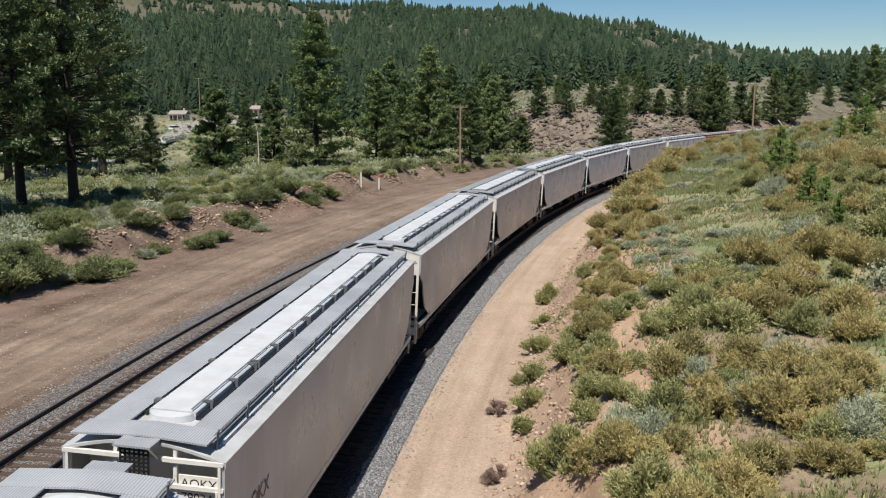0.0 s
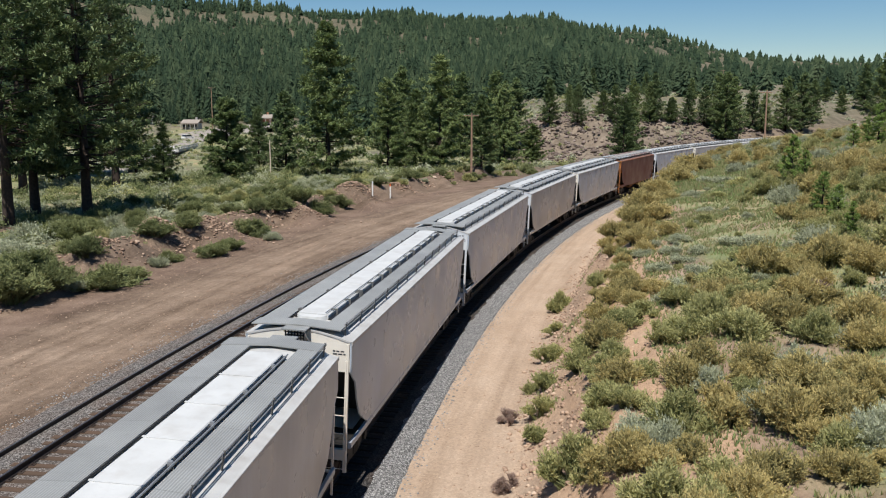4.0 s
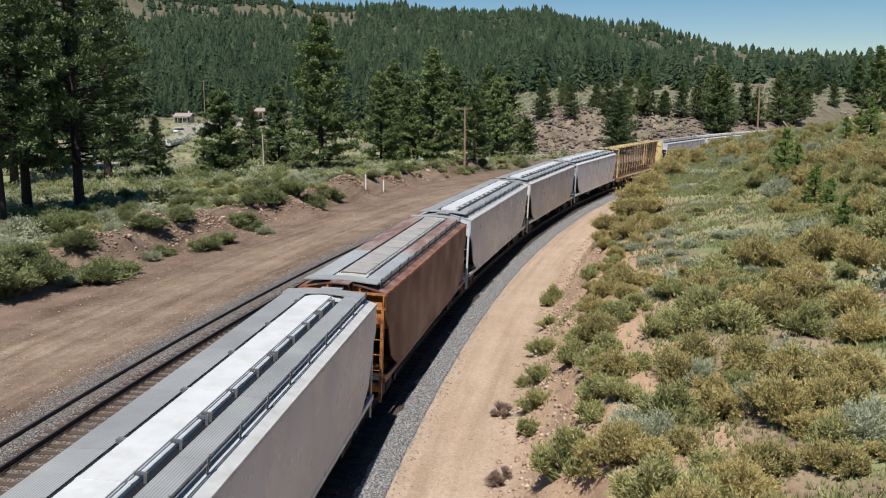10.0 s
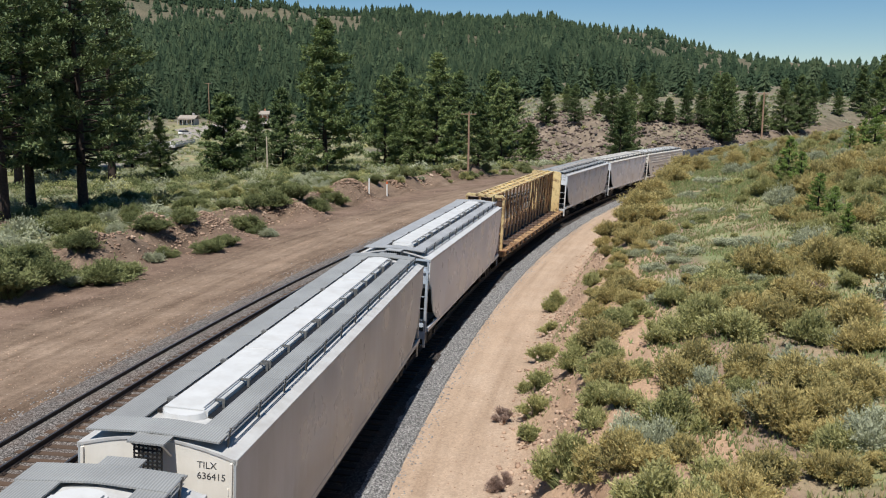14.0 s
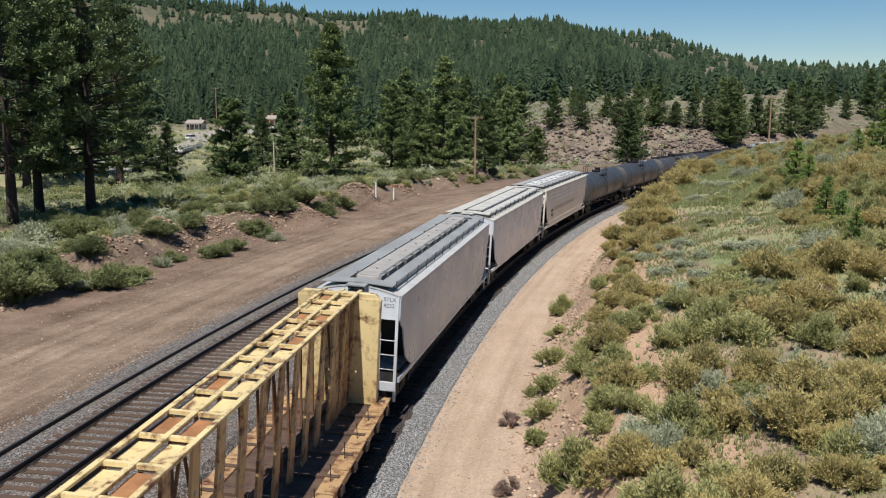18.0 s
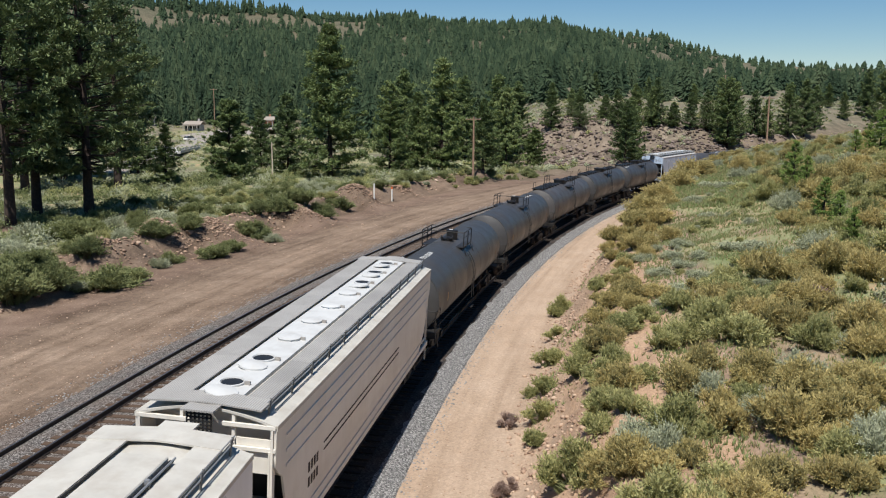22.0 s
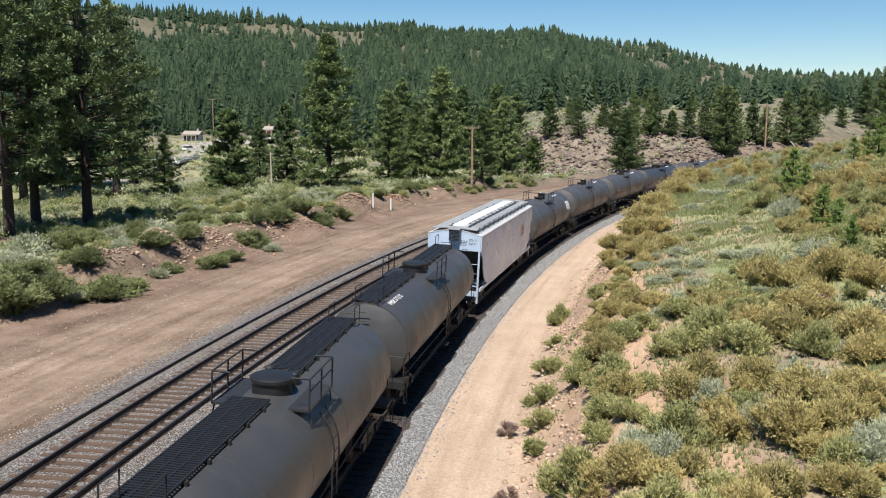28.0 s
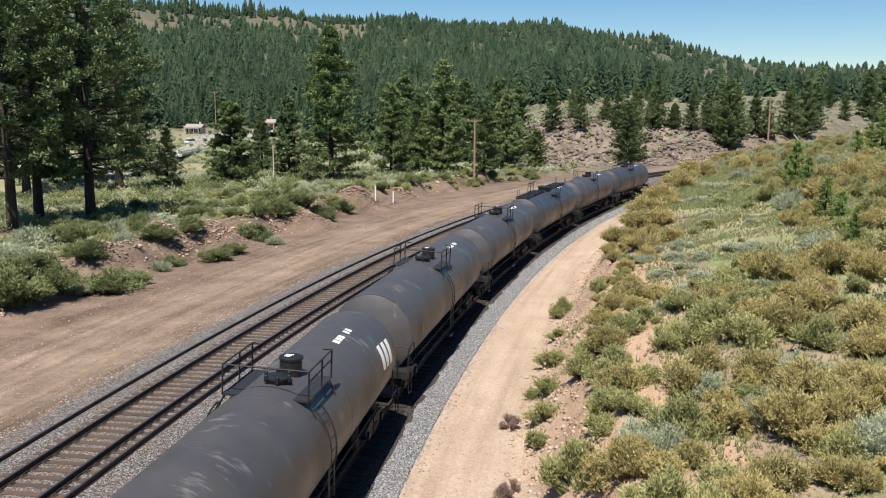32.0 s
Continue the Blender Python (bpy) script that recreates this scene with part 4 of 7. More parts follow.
        for i in range(segs):
            a, b = -T + 2 * T * i / segs, -T + 2 * T * (i + 1) / segs
            part("hatch_cover", Geo().box(a + 0.006, b - 0.006, -0.46, 0.46, crown - 0.05, crown + 0.085, 0.02), trough, car)
            part("hatch_latch", Geo().box((a + b) / 2 - 0.03, (a + b) / 2 + 0.03, 0.47, 0.56, crown - 0.06, crown + 0.10, 0.01), GALV, car)
            part("hatch_strap", Geo().box(b - 0.03, b + 0.03, -0.47, 0.47, crown + 0.088, crown + 0.10), trough, car)
        part("batten_bar", Geo().tube([(-T, 0.585, crown + 0.07), (T, 0.585, crown + 0.07)], 0.02, 6), GALV, car, "thin steel hatch lock bar")
        # Shadow gap beside the panels, drawn as a black strip.
        part("gasket_strip", Geo().box(-T, T, 0.485, 0.56, crown + 0.0, crown + 0.03), BLACK, car, "black strip painting the shadow gap beside the hatch cover")
        part("hinge_bar", Geo().tube([(-T, -0.55, crown + 0.05), (T, -0.55, crown + 0.06)], 0.02, 6), STEEL_DARK, car)
    else:
        T = L - 1.3
        part("hatch_strip", Geo().prism(slab(-0.52, 0.54, 0.065, 0.09, 7), -T - 0.7, T + 0.7), trough, car, "white painted strip round the hatches")
        for i in range(9):
            x = -T + 2 * T * i / 8
            part("hatch_ring", Geo().lathe([(-0.02, 0.31), (0.09, 0.31), (0.095, 0.27), (0.065, 0.26)], 0.0, crown, 18, "z", x), trough, car, "", 40)
            if i in (0, 1, 2, 7, 8):
                part("hatch_opening", Geo().lathe([(0.066, 0.25), (0.075, 0.25)], 0.0, crown, 18, "z", x), BLACK, car, "open dark hatch mouth")
                lid = part("hatch_lid", Geo().lathe([(-0.02, 0.34), (0.02, 0.34), (0.05, 0.20), (0.06, 0.05)], 0.0, 0.0, 12, "z"), trough, car, "round lid turned aside", 40)
                lid.matrix_basis = pose(x + 0.64, -0.06 + 0.05 * (i % 3), crown + 0.09, 6 - 4 * (i % 3), -8 + 3 * (i % 2), 20 + 31 * i)
            else:
                part("hatch_lid", Geo().lathe([(0.095, 0.33), (0.105, 0.33), (0.125, 0.22), (0.13, 0.05)], 0.0, crown, 12, "z", x), trough, car, "", 40)
            part("hatch_clamp", Geo().box(x - 0.025, x + 0.025, 0.30, 0.44, crown - 0.02, crown + 0.12, 0.008), TROUGH_GREY, car)
    # bottom bays
    for i in range(bays):
        c = -L + 3.3 + (2 * L - 6.6) * i / (bays - 1)
        bw = (2 * L - 6.6) / (bays - 1) * 0.5
        g = Geo()
        g.add([(c - bw, -1.3, 1.2), (c + bw, -1.3, 1.2), (c + bw, 1.3, 1.2), (c - bw, 1.3, 1.2), (c - 0.45, -0.55, 0.42), (c + 0.45, -0.55, 0.42), (c + 0.45, 0.55, 0.42), (c - 0.45, 0.55, 0.42)],
              [(0, 1, 2, 3), (7, 6, 5, 4), (0, 4, 5, 1), (1, 5, 6, 2), (2, 6, 7, 3), (3, 7, 4, 0)])
        part("discharge_bay", g, frame_col, car)
        part("outlet_gate", Geo().box(c - 0.5, c + 0.5, -0.75, 0.75, 0.30, 0.42, 0.02), STEEL_DARK, car)
    part("centre_sill", Geo().box(-half + 0.8, half - 0.8, -0.18, 0.18, 0.78, 1.1), STEEL_DARK, car)
    draw_in(car)
    running_gear(car, half)
    return car


def tank_car(length, paint, label, radius=1.42, walkway=False):
    """A tank car: barrel with domed heads, manway with its platform and rails, ladders, stub sills and running gear."""
    car = tagged(new("tank_car"), label, "railway car", group="cars of the freight train")
    half = length / 2
    L = half - 0.80
    zc = 2.22
    head = [(1 - q * q, q) for q in np.linspace(0, 1, 10)]
    part("barrel", Geo().lathe([(-L + 0.52 + (2 * L - 1.04) * q, radius) for q in (0.0, 0.16, 0.33, 0.5, 0.67, 0.84, 1.0)], 0.0, zc, 48), paint, car, "", 40)
    for sg in (-1, 1):
        part("tank_head", Geo().lathe([(sg * (L - 0.49 + 0.36 * a), max(0.02, b * radius * 0.985)) for a, b in head[::-1]], 0.0, zc, 44), paint, car, "domed end of the tank", 40)
    for x in (-L + 0.56, -L * 0.55, -L * 0.2, L * 0.2, L * 0.55, L - 0.56):
        part("weld_seam", Geo().lathe([(x - 0.03, radius + 0.001), (x - 0.02, radius + 0.006), (x + 0.02, radius + 0.006), (x + 0.03, radius + 0.001)], 0.0, zc, 44), paint, car, "", 50)
    top = zc + radius
    # manway and valve housing
    if walkway:
        part("manway", Geo().lathe([(-0.12, 0.46), (0.24, 0.46), (0.24, 0.51), (0.31, 0.51), (0.34, 0.46), (0.36, 0.10)], 0.0, top, 22, "z", 0.15), BLACK, car, "black flanged manway dome", 35)
        part("valve_box", Geo().lathe([(-0.1, 0.16), (0.22, 0.16), (0.26, 0.12)], 0.28, top - 0.02, 14, "z", -0.55), BLACK, car, "", 35)
        part("safety_valve", Geo().lathe([(-0.1, 0.09), (0.30, 0.09), (0.33, 0.13), (0.38, 0.06)], -0.3, top - 0.02, 12, "z", -0.5), STEEL_DARK, car, "", 35)
    else:
        dome = part("valve_housing", Geo().lathe([(-0.12, 0.27), (0.36, 0.27), (0.38, 0.29), (0.43, 0.29), (0.45, 0.25), (0.46, 0.06)], 0.14, top - 0.02, 22, "z", -0.36), BLACK, car, "black cylindrical valve housing", 35)
        for k in range(3):
            part("marking", Geo().box(-0.42 + k * 0.08, -0.38 + k * 0.08, 0.0, 0.20 - 0.03 * k, top + 0.442, top + 0.446), WHITE_MARK, dome, "white paint marks")
        part("manway", Geo().lathe([(-0.12, 0.26), (0.10, 0.26), (0.10, 0.31), (0.14, 0.31), (0.17, 0.2), (0.19, 0.05)], 0.05, top, 12, "z", 0.36), BLACK, car, "black bolted manway lid", 35)
        for k in range(6):
            a = k * math.pi / 3 + 0.3
            part("lid_bolt", Geo().lathe([(0.04, 0.045), (0.19, 0.045), (0.21, 0.03)], 0.05 + 0.30 * math.sin(a), top, 7, "z", 0.36 + 0.30 * math.cos(a)), BLACK, car)
        part("front_rail", Geo().tube([(1.05, -0.95, top + 0.52), (1.05, 1.0, top + 0.52)], 0.022, 6), STEEL_DARK, car)
        part("paint_patch", Geo().prism([((radius + 0.004) * math.sin(q), zc + (radius + 0.004) * math.cos(q)) for q in np.linspace(-0.42, 0.5, 9)] + [((radius - 0.02) * math.sin(q), zc + (radius - 0.02) * math.cos(q)) for q in np.linspace(0.5, -0.42, 9)], -0.9, 1.0), PAINT_TANK_OLD, car, "paler worn paint round the manway", 40)
    for sg in (-1, 1):
        x0, x1 = (-0.95, 0.95) if walkway else (-0.85, 1.05)
        y0, y1 = (sg * 0.55, sg * 1.12) if walkway else (sg * 0.62, sg * 1.0)
        rh = 0.56 if walkway else 0.52
        part("platform", Geo().box(x0, x1, min(y0, y1), max(y0, y1), top - 0.20, top - 0.15), WALK_DARK, car, "dark steel grating platform")
        for x in (x0 + 0.1, x1 - 0.1):
            part("platform_strut", Geo().tube([(x, y1 * 0.98, top - 0.2), (x, sg * 1.16, zc + 0.84)], 0.022, 5), STEEL_DARK, car)
        for x in (x0, 0.0, x1):
            part("guard_post", Geo().tube([(x, y1, top - 0.18), (x, y1, top + rh)], 0.022, 6), STEEL_DARK, car)
        part("guard_rail", Geo().tube([(x0, y0 + sg * 0.15, top + rh), (x0, y1, top + rh), (x1, y1, top + rh), (x1, y0 + sg * 0.15, top + rh)], 0.022, 6), STEEL_DARK, car, "dark tubular guard rail")
        part("mid_rail", Geo().tube([(x0, y1, top + 0.28), (x1, y1, top + 0.28)], 0.018, 5), STEEL_DARK, car)
        # side ladder following the barrel
        lx = 0.0 if walkway else 0.72
        for x in (lx - 0.22, lx + 0.22):
            path = [(x, sg * (radius + 0.12) * math.cos(q), zc + (radius + 0.12) * math.sin(q)) for q in np.linspace(0.72, -0.25, 7)] + [(x, sg * 1.5, 1.1)]
            part("ladder_stile", Geo().tube(path, 0.022, 5), STEEL_DARK, car)
        for q in np.linspace(0.62, -0.5, 7):
            y, z = sg * (radius + 0.12) * math.cos(q), zc + (radius + 0.12) * math.sin(q)
            part("rung", Geo().tube([(lx - 0.22, y, z), (lx + 0.22, y, z)], 0.015, 5), STEEL_DARK, car)
        part("side_step", Geo().box(lx - 0.3, lx + 0.3, min(sg * 1.35, sg * 1.55), max(sg * 1.35, sg * 1.55), 0.62, 0.66), STEEL_DARK, car)
    if walkway:
        for a, b in ((-L + 0.5, -1.1), (1.1, L - 0.5)):
            walk_geo = Geo()
            for q in range(int((b - a) / 0.10)):
                walk_geo.box(a + q * 0.10, a + q * 0.10 + 0.045, -0.60, 0.28, top + 0.062, top + 0.09)
            for y in (-0.60, -0.31, -0.02, 0.245):
                walk_geo.box(a, b, y, y + 0.035, top + 0.05, top + 0.094)
            part("roof_walk", walk_geo, BLACK, car, "black grating walkway along the top")
            for i in range(6):
                x = a + (b - a) * (i + 0.5) / 6
                part("walk_bracket", Geo().box(x - 0.04, x + 0.04, -0.62, 0.34, top - 0.12, top + 0.048), STEEL_DARK, car)
        for sg in (-1, 1):
            for y in (-0.45, 0.35):
                part("end_grab", Geo().tube([(sg * (L - 0.45), y, top + 0.0), (sg * (L - 0.45), y, top + 0.55), (sg * (L - 1.1), y, top + 0.55), (sg * (L - 1.1), y, top + 0.05)], 0.02, 5), STEEL_DARK, car)
            for k in range(4):
                part("rung", Geo().tube([(sg * (L + 0.02), -0.4, 3.75 - k * 0.3), (sg * (L + 0.02), 0.1, 3.75 - k * 0.3)], 0.016, 5), STEEL_DARK, car)
    # stub sills, bolsters, end platforms
    for sg in (-1, 1):
        a, b = sg * (L - 2.6), sg * (half - 0.8)
        part("stub_sill", Geo().box(min(a, b), max(a, b), -0.2, 0.2, 0.76, 1.12, 0.02), STEEL_DARK, car)
        part("saddle", Geo().prism([(-1.05, 1.72), (-0.6, 1.36), (0, 1.22), (0.6, 1.36), (1.05, 1.72), (1.1, 1.4), (0.5, 0.95), (-0.5, 0.95), (-1.1, 1.4)], sg * (half - 2.6) - 0.28, sg * (half - 2.6) + 0.28), STEEL_DARK, car)
        part("end_deck", Geo().box(min(sg * (half - 1.75), sg * (half - 0.85)), max(sg * (half - 1.75), sg * (half - 0.85)), -1.42, 1.42, 1.08, 1.15), STEEL_DARK, car)
        part("end_sill", Geo().box(sg * (half - 0.86) - 0.05, sg * (half - 0.86) + 0.05, -1.45, 1.45, 0.92, 1.16, 0.02), STEEL_DARK, car)
        for y in (-1.4, 1.4):
            part("hand_hold", Geo().tube([(sg * (half - 1.7), y, 1.15), (sg * (half - 1.7), y, 2.0), (sg * (half - 0.9), y, 2.0), (sg * (half - 0.9), y, 1.15)], 0.02, 6), STEEL_DARK, car)
            part("corner_step", Geo().tube([(sg * (half - 1.25), y, 1.1), (sg * (half - 1.25), y * 1.05, 0.42), (sg * (half - 0.87), y * 1.05, 0.42), (sg * (half - 0.87), y, 1.1)], 0.02, 6), STEEL_DARK, car)
        part("end_rail", Geo().tube([(sg * (half - 0.9), -1.4, 2.0), (sg * (half - 0.9), 1.4, 2.0)], 0.02, 6), STEEL_DARK, car)
    part("brake_wheel", Geo().lathe([(half - 0.92, 0.24), (half - 0.89, 0.27), (half - 0.86, 0.24)], -0.7, 2.1, 16), STEEL_DARK, car)
    part("bottom_outlet", Geo().lathe([(-0.45, 0.14), (-0.12, 0.22), (0.1, 0.22)], 0.0, zc - radius, 14, "z", 0.0), STEEL_DARK, car)
    part("brake_pipe", Geo().tube([(-L + 1.5, 1.12, 1.0), (L - 1.5, 1.12, 1.0)], 0.03, 6), STEEL_DARK, car)
    running_gear(car, half)
    return car


def tank_mark(car, x, a0, a1, w, material=WHITE_MARK, radius=1.42, label="white stencil panel"):
    """A plate of paint that lies on the barrel from angle a0 to a1, w metres long."""
    g, n = Geo(), 8
    v = []
    for q in np.linspace(radians(a0), radians(a1), n):
        for r in (radius + 0.004, radius + 0.009):
            for xx in (x, x + w):
                v.append((xx, r * math.cos(q), 2.22 + r * math.sin(q)))
    f = []
    for i in range(n - 1):
        a, b = i * 4, i * 4 + 4
        f += [(a + 2, a + 3, b + 3, b + 2), (a, b, b + 1, a + 1), (a, a + 2, b + 2, b), (a + 1, b + 1, b + 3, a + 3)]
    f += [(0, 1, 3, 2), ((n - 1) * 4, (n - 1) * 4 + 2, (n - 1) * 4 + 3, (n - 1) * 4 + 1)]
    part("marking", g.add(v, f), material, car, label)


def centerbeam_car(length):
    """A yellow centre-beam lumber flat, empty: deck, end bulkheads, the spine with posts and lattice top."""
    car = tagged(new("centerbeam_flatcar"), "yellow centre-beam lumber flatcar, empty, with worn ochre deck", "railway car", group="cars of the freight train")
    half = length / 2
    L = half - 0.95
    deck = 1.12
    n = 16
    for i in range(n):
        a, b = -L + 2 * L * i / n, -L + 2 * L * (i + 1) / n
        for sg in (-1, 1):
            part("deck_plate", Geo().box(a + 0.01, b - 0.01, min(sg * 0.14, sg * 1.10), max(sg * 0.14, sg * 1.10), deck - 0.05, deck - 0.01), DECK_BROWN, car)
            part("deck_riser", Geo().box(a + 0.35, a + 0.5, min(sg * 0.3, sg * 1.45), max(sg * 0.3, sg * 1.45), deck - 0.008, deck + 0.07, 0.01), DECK_BROWN, car)
            part("edge_plate", Geo().box(a + 0.03, b - 0.03, min(sg * 1.10, sg * 1.56), max(sg * 1.10, sg * 1.56), deck - 0.02, deck + 0.045, 0.012), YELLOW_WORN, car, "worn yellow edge of the deck")
            part("winch", Geo().box((a + b) / 2 - 0.14, (a + b) / 2 + 0.14, min(sg * 1.50, sg * 1.62), max(sg * 1.50, sg * 1.62), deck - 0.25, deck - 0.06, 0.02), STEEL_RUST, car)
            part("strap", Geo().tube([((a + b) / 2, sg * 1.3, deck + 0.04), ((a + b) / 2 + 0.04, sg * 1.28, deck + 0.5)], 0.012, 5), STEEL_DARK, car)
    for sg in (-1, 1):
        part("side_sill", Geo().box(-L, L, min(sg * 1.40, sg * 1.50), max(sg * 1.40, sg * 1.50), deck - 0.32, deck - 0.06, 0.02), YELLOW_WORN, car)
    part("centre_sill", Geo().box(-half + 0.85, half - 0.85, -0.35, 0.35, 0.70, deck - 0.055), STEEL_RUST, car)
    H0, H1 = deck, 4.42
    # spine: posts leaning slightly to the top, plates between with oval holes, top lattice
    m = 19
    gap = (2 * L - 1.4) / (m - 1)
    for i in range(m):
        x = -L + 0.7 + gap * i
        for sg, half_w in ((1, 0.19), (-1, 0.035)):
            a, b = sg * 0.40, sg * 0.52
            post = part("post", Geo().add([(x - half_w, a, H0), (x + half_w, a, H0), (x + half_w, a - sg * 0.06, H0), (x - half_w, a - sg * 0.06, H0),
                                           (x - half_w * 0.8, b, H1), (x + half_w * 0.8, b, H1), (x + half_w * 0.8, b - sg * 0.06, H1), (x - half_w * 0.8, b - sg * 0.06, H1)],
                                          [(0, 1, 2, 3), (7, 6, 5, 4), (0, 4, 5, 1), (1, 5, 6, 2), (2, 6, 7, 3), (3, 7, 4, 0)]), YELLOW_WORN if sg > 0 else WEB_BROWN, car)
            if sg > 0:
                # Solid pale discs stand for daylight seen through the strap holes.
                for z in (1.7 + 0.2 * (i % 2), 2.6, 3.3 + 0.2 * (i % 3)):
                    ob = part("hole_rim", Geo().lathe([(-0.01, 0.055), (0.012, 0.055)], 0.0, 0.0, 12, "y"), GALV, post, "pale disc painting the bright view through a strap hole")
                    ob.matrix_basis = pose(x, 0.402 + 0.12 * (z - H0) / (H1 - H0), z)
        part("top_cross", Geo().box(x - 0.045, x + 0.045, -0.54, 0.54, H1 - 0.03, H1 + 0.045, 0.01), YELLOW, car)
        if i < m - 1:
            if i % 4 in (1, 2):
                ends = (H0 + 0.1, H1 - 0.3) if i % 4 == 1 else (H1 - 0.3, H0 + 0.1)
                part("brace", Geo().tube([(x + 0.1, 0.25, ends[0]), (x + gap - 0.1, 0.25, ends[1])], 0.035, 6), WEB_BROWN, car, "rust-brown diagonal brace")
            for k, (y0, y1) in enumerate(((-0.49, -0.05), (0.05, 0.49))):
                rusty = (i * 2 + k * 3) % 7 in (0, 4)
                part("top_web", Geo().box(x + 0.05, x + gap - 0.05, y0, y1, H1 - 0.11, H1 - 0.085), WEB_RUST if rusty else YELLOW, car, "rusted orange plate" if rusty else "")
            if i in (0, 1, m - 3, m - 2):
                part("spine_panel", Geo().box(x + 0.10, x + gap - 0.10, 0.36, 0.39, H0 + 0.02, H1 - 0.12), YELLOW_WORN, car, "worn plate closing the spine")
    for y in (-0.53, 0.0, 0.53):
        part("top_chord", Geo().box(-L + 0.2, L - 0.2, y - 0.055, y + 0.055, H1 + 0.0, H1 + 0.065, 0.01), YELLOW, car, "yellow top chord")
    e = -(L - 0.55)
    part("bulkhead_face", Geo().box(e + 0.145, e + 0.175, -1.22, 1.22, deck + 0.02, 4.34), YELLOW, car, "flat yellow inner face of the bulkhead")
    for sg in (-1, 1):
        e = sg * (L - 0.55)
        for y in (-1.16, -0.34, 0.50, 1.16):
            part("bulkhead_post", Geo().box(e - 0.14, e + 0.14, y - 0.07, y + 0.07, deck, 4.38 if abs(y) < 1 else 4.22, 0.02), YELLOW, car)
        o = [(-1.24, 4.20), (-1.24, 4.36), (-1.12, 4.46), (1.04, 4.46), (1.24, 4.28), (1.24, 4.16), (1.0, 4.32), (-1.08, 4.32)]
        part("bulkhead_beam", Geo().prism(o, e - 0.15, e + 0.15), YELLOW, car, "yellow bulkhead frame")
        # Front panels take dark brown: the shade of their recess as colour.
        for y0, y1 in ((-1.08, -0.42), (-0.26, 0.42), (0.58, 1.08)):
            part("bulkhead_panel", Geo().box(e - 0.03, e + 0.03, y0, y1, deck + 0.02, 4.25 if y1 < 1 else 4.12), DECK_BROWN if sg > 0 else YELLOW, car, "bulkhead panel coloured dark brown for its recess shade" if sg > 0 else "yellow bulkhead panel")
        for z in (2.1, 3.1):
            part("bulkhead_rail", Geo().box(e + sg * 0.05 - 0.04, e + sg * 0.05 + 0.04, -1.10, 1.10, z - 0.06, z + 0.06, 0.015), YELLOW_WORN, car)
        for k in range(7):
            part("rung", Geo().tube([(e + sg * 0.16, 0.70, 1.4 + k * 0.38), (e + sg * 0.16, 1.10, 1.4 + k * 0.38)], 0.016, 5), YELLOW_WORN, car)
        part("end_sill", Geo().box(e + sg * 0.6 - 0.06, e + sg * 0.6 + 0.06, -1.4, 1.4, 0.82, deck - 0.03, 0.02), YELLOW_WORN, car)
    running_gear(car, half, 3.0)
    return car


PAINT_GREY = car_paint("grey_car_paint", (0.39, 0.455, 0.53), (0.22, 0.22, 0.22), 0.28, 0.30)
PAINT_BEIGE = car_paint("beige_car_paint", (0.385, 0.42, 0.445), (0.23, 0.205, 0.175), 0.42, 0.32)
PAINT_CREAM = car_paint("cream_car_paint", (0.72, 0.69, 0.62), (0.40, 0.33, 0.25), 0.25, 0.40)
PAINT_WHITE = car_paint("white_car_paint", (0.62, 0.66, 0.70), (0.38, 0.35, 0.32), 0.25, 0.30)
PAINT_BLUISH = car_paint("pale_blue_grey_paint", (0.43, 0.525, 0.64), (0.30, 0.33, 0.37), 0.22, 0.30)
PAINT_RED = car_paint("red_brown_paint", (0.118, 0.034, 0.025), (0.085, 0.036, 0.027), 0.35, 0.55, 0.1)
EDGE_RUST = car_paint("orange_rust_edge", (0.40, 0.145, 0.062), (0.17, 0.06, 0.03), 0.5, 0.6, 0.3)
PAINT_ORANGE = car_paint("orange_end_paint", (0.55, 0.22, 0.055), (0.25, 0.10, 0.04), 0.35, 0.5, 0.2)
PAINT_TANK = car_paint("black_tank_paint", (0.046, 0.045, 0.0445), (0.075, 0.071, 0.068), 0.22, 0.47, 0.0, 0.04)
PAINT_TANK_OLD = car_paint("faded_tank_paint", (0.058, 0.055, 0.0545), (0.100, 0.090, 0.083), 0.40, 0.50, 0.0, 0.26)
PAINT_TANK_DARK = car_paint("dark_tank_paint", (0.038, 0.039, 0.042), (0.085, 0.072, 0.064), 0.40, 0.43)
ROOF_WHITE = plain("white_roof_paint", (0.52, 0.525, 0.52), 0.5, 0.0, 0.10, 1.5, (0.35, 0.33, 0.30), 0.35)
ROOF_GREY = plain("pale_grey_roof_paint", (0.47, 0.47, 0.46), 0.5, 0.0, 0.14, 1.5, (0.28, 0.255, 0.23), 0.4)
ROOF_CREAM = plain("cream_roof_paint", (0.50, 0.48, 0.43), 0.5, 0.0, 0.14, 1.5, (0.34, 0.30, 0.25), 0.5)
ROOF_RUST = plain("rusted_roof", (0.155, 0.072, 0.052), 0.75, 0.1, 0.4, 2.0, (0.36, 0.25, 0.20), 0.6)
TROUGH_WHITE = plain("white_hatch_paint", (0.54, 0.545, 0.535), 0.5, 0.0, 0.08, 2.0, (0.36, 0.34, 0.31), 0.4)
TROUGH_GREY = plain("grey_hatch_paint", (0.335, 0.315, 0.29), 0.6, 0.0, 0.16, 2.0, (0.22, 0.19, 0.165), 0.5)
BOARD_GREY = grating("grey_running_board", (0.325, 0.332, 0.325), 0.05)
BOARD_PALE = grating("galvanized_running_board", (0.42, 0.43, 0.435), 0.1)
BOARD_DUSTY = grating("dusty_running_board", (0.40, 0.385, 0.36), 0.05)
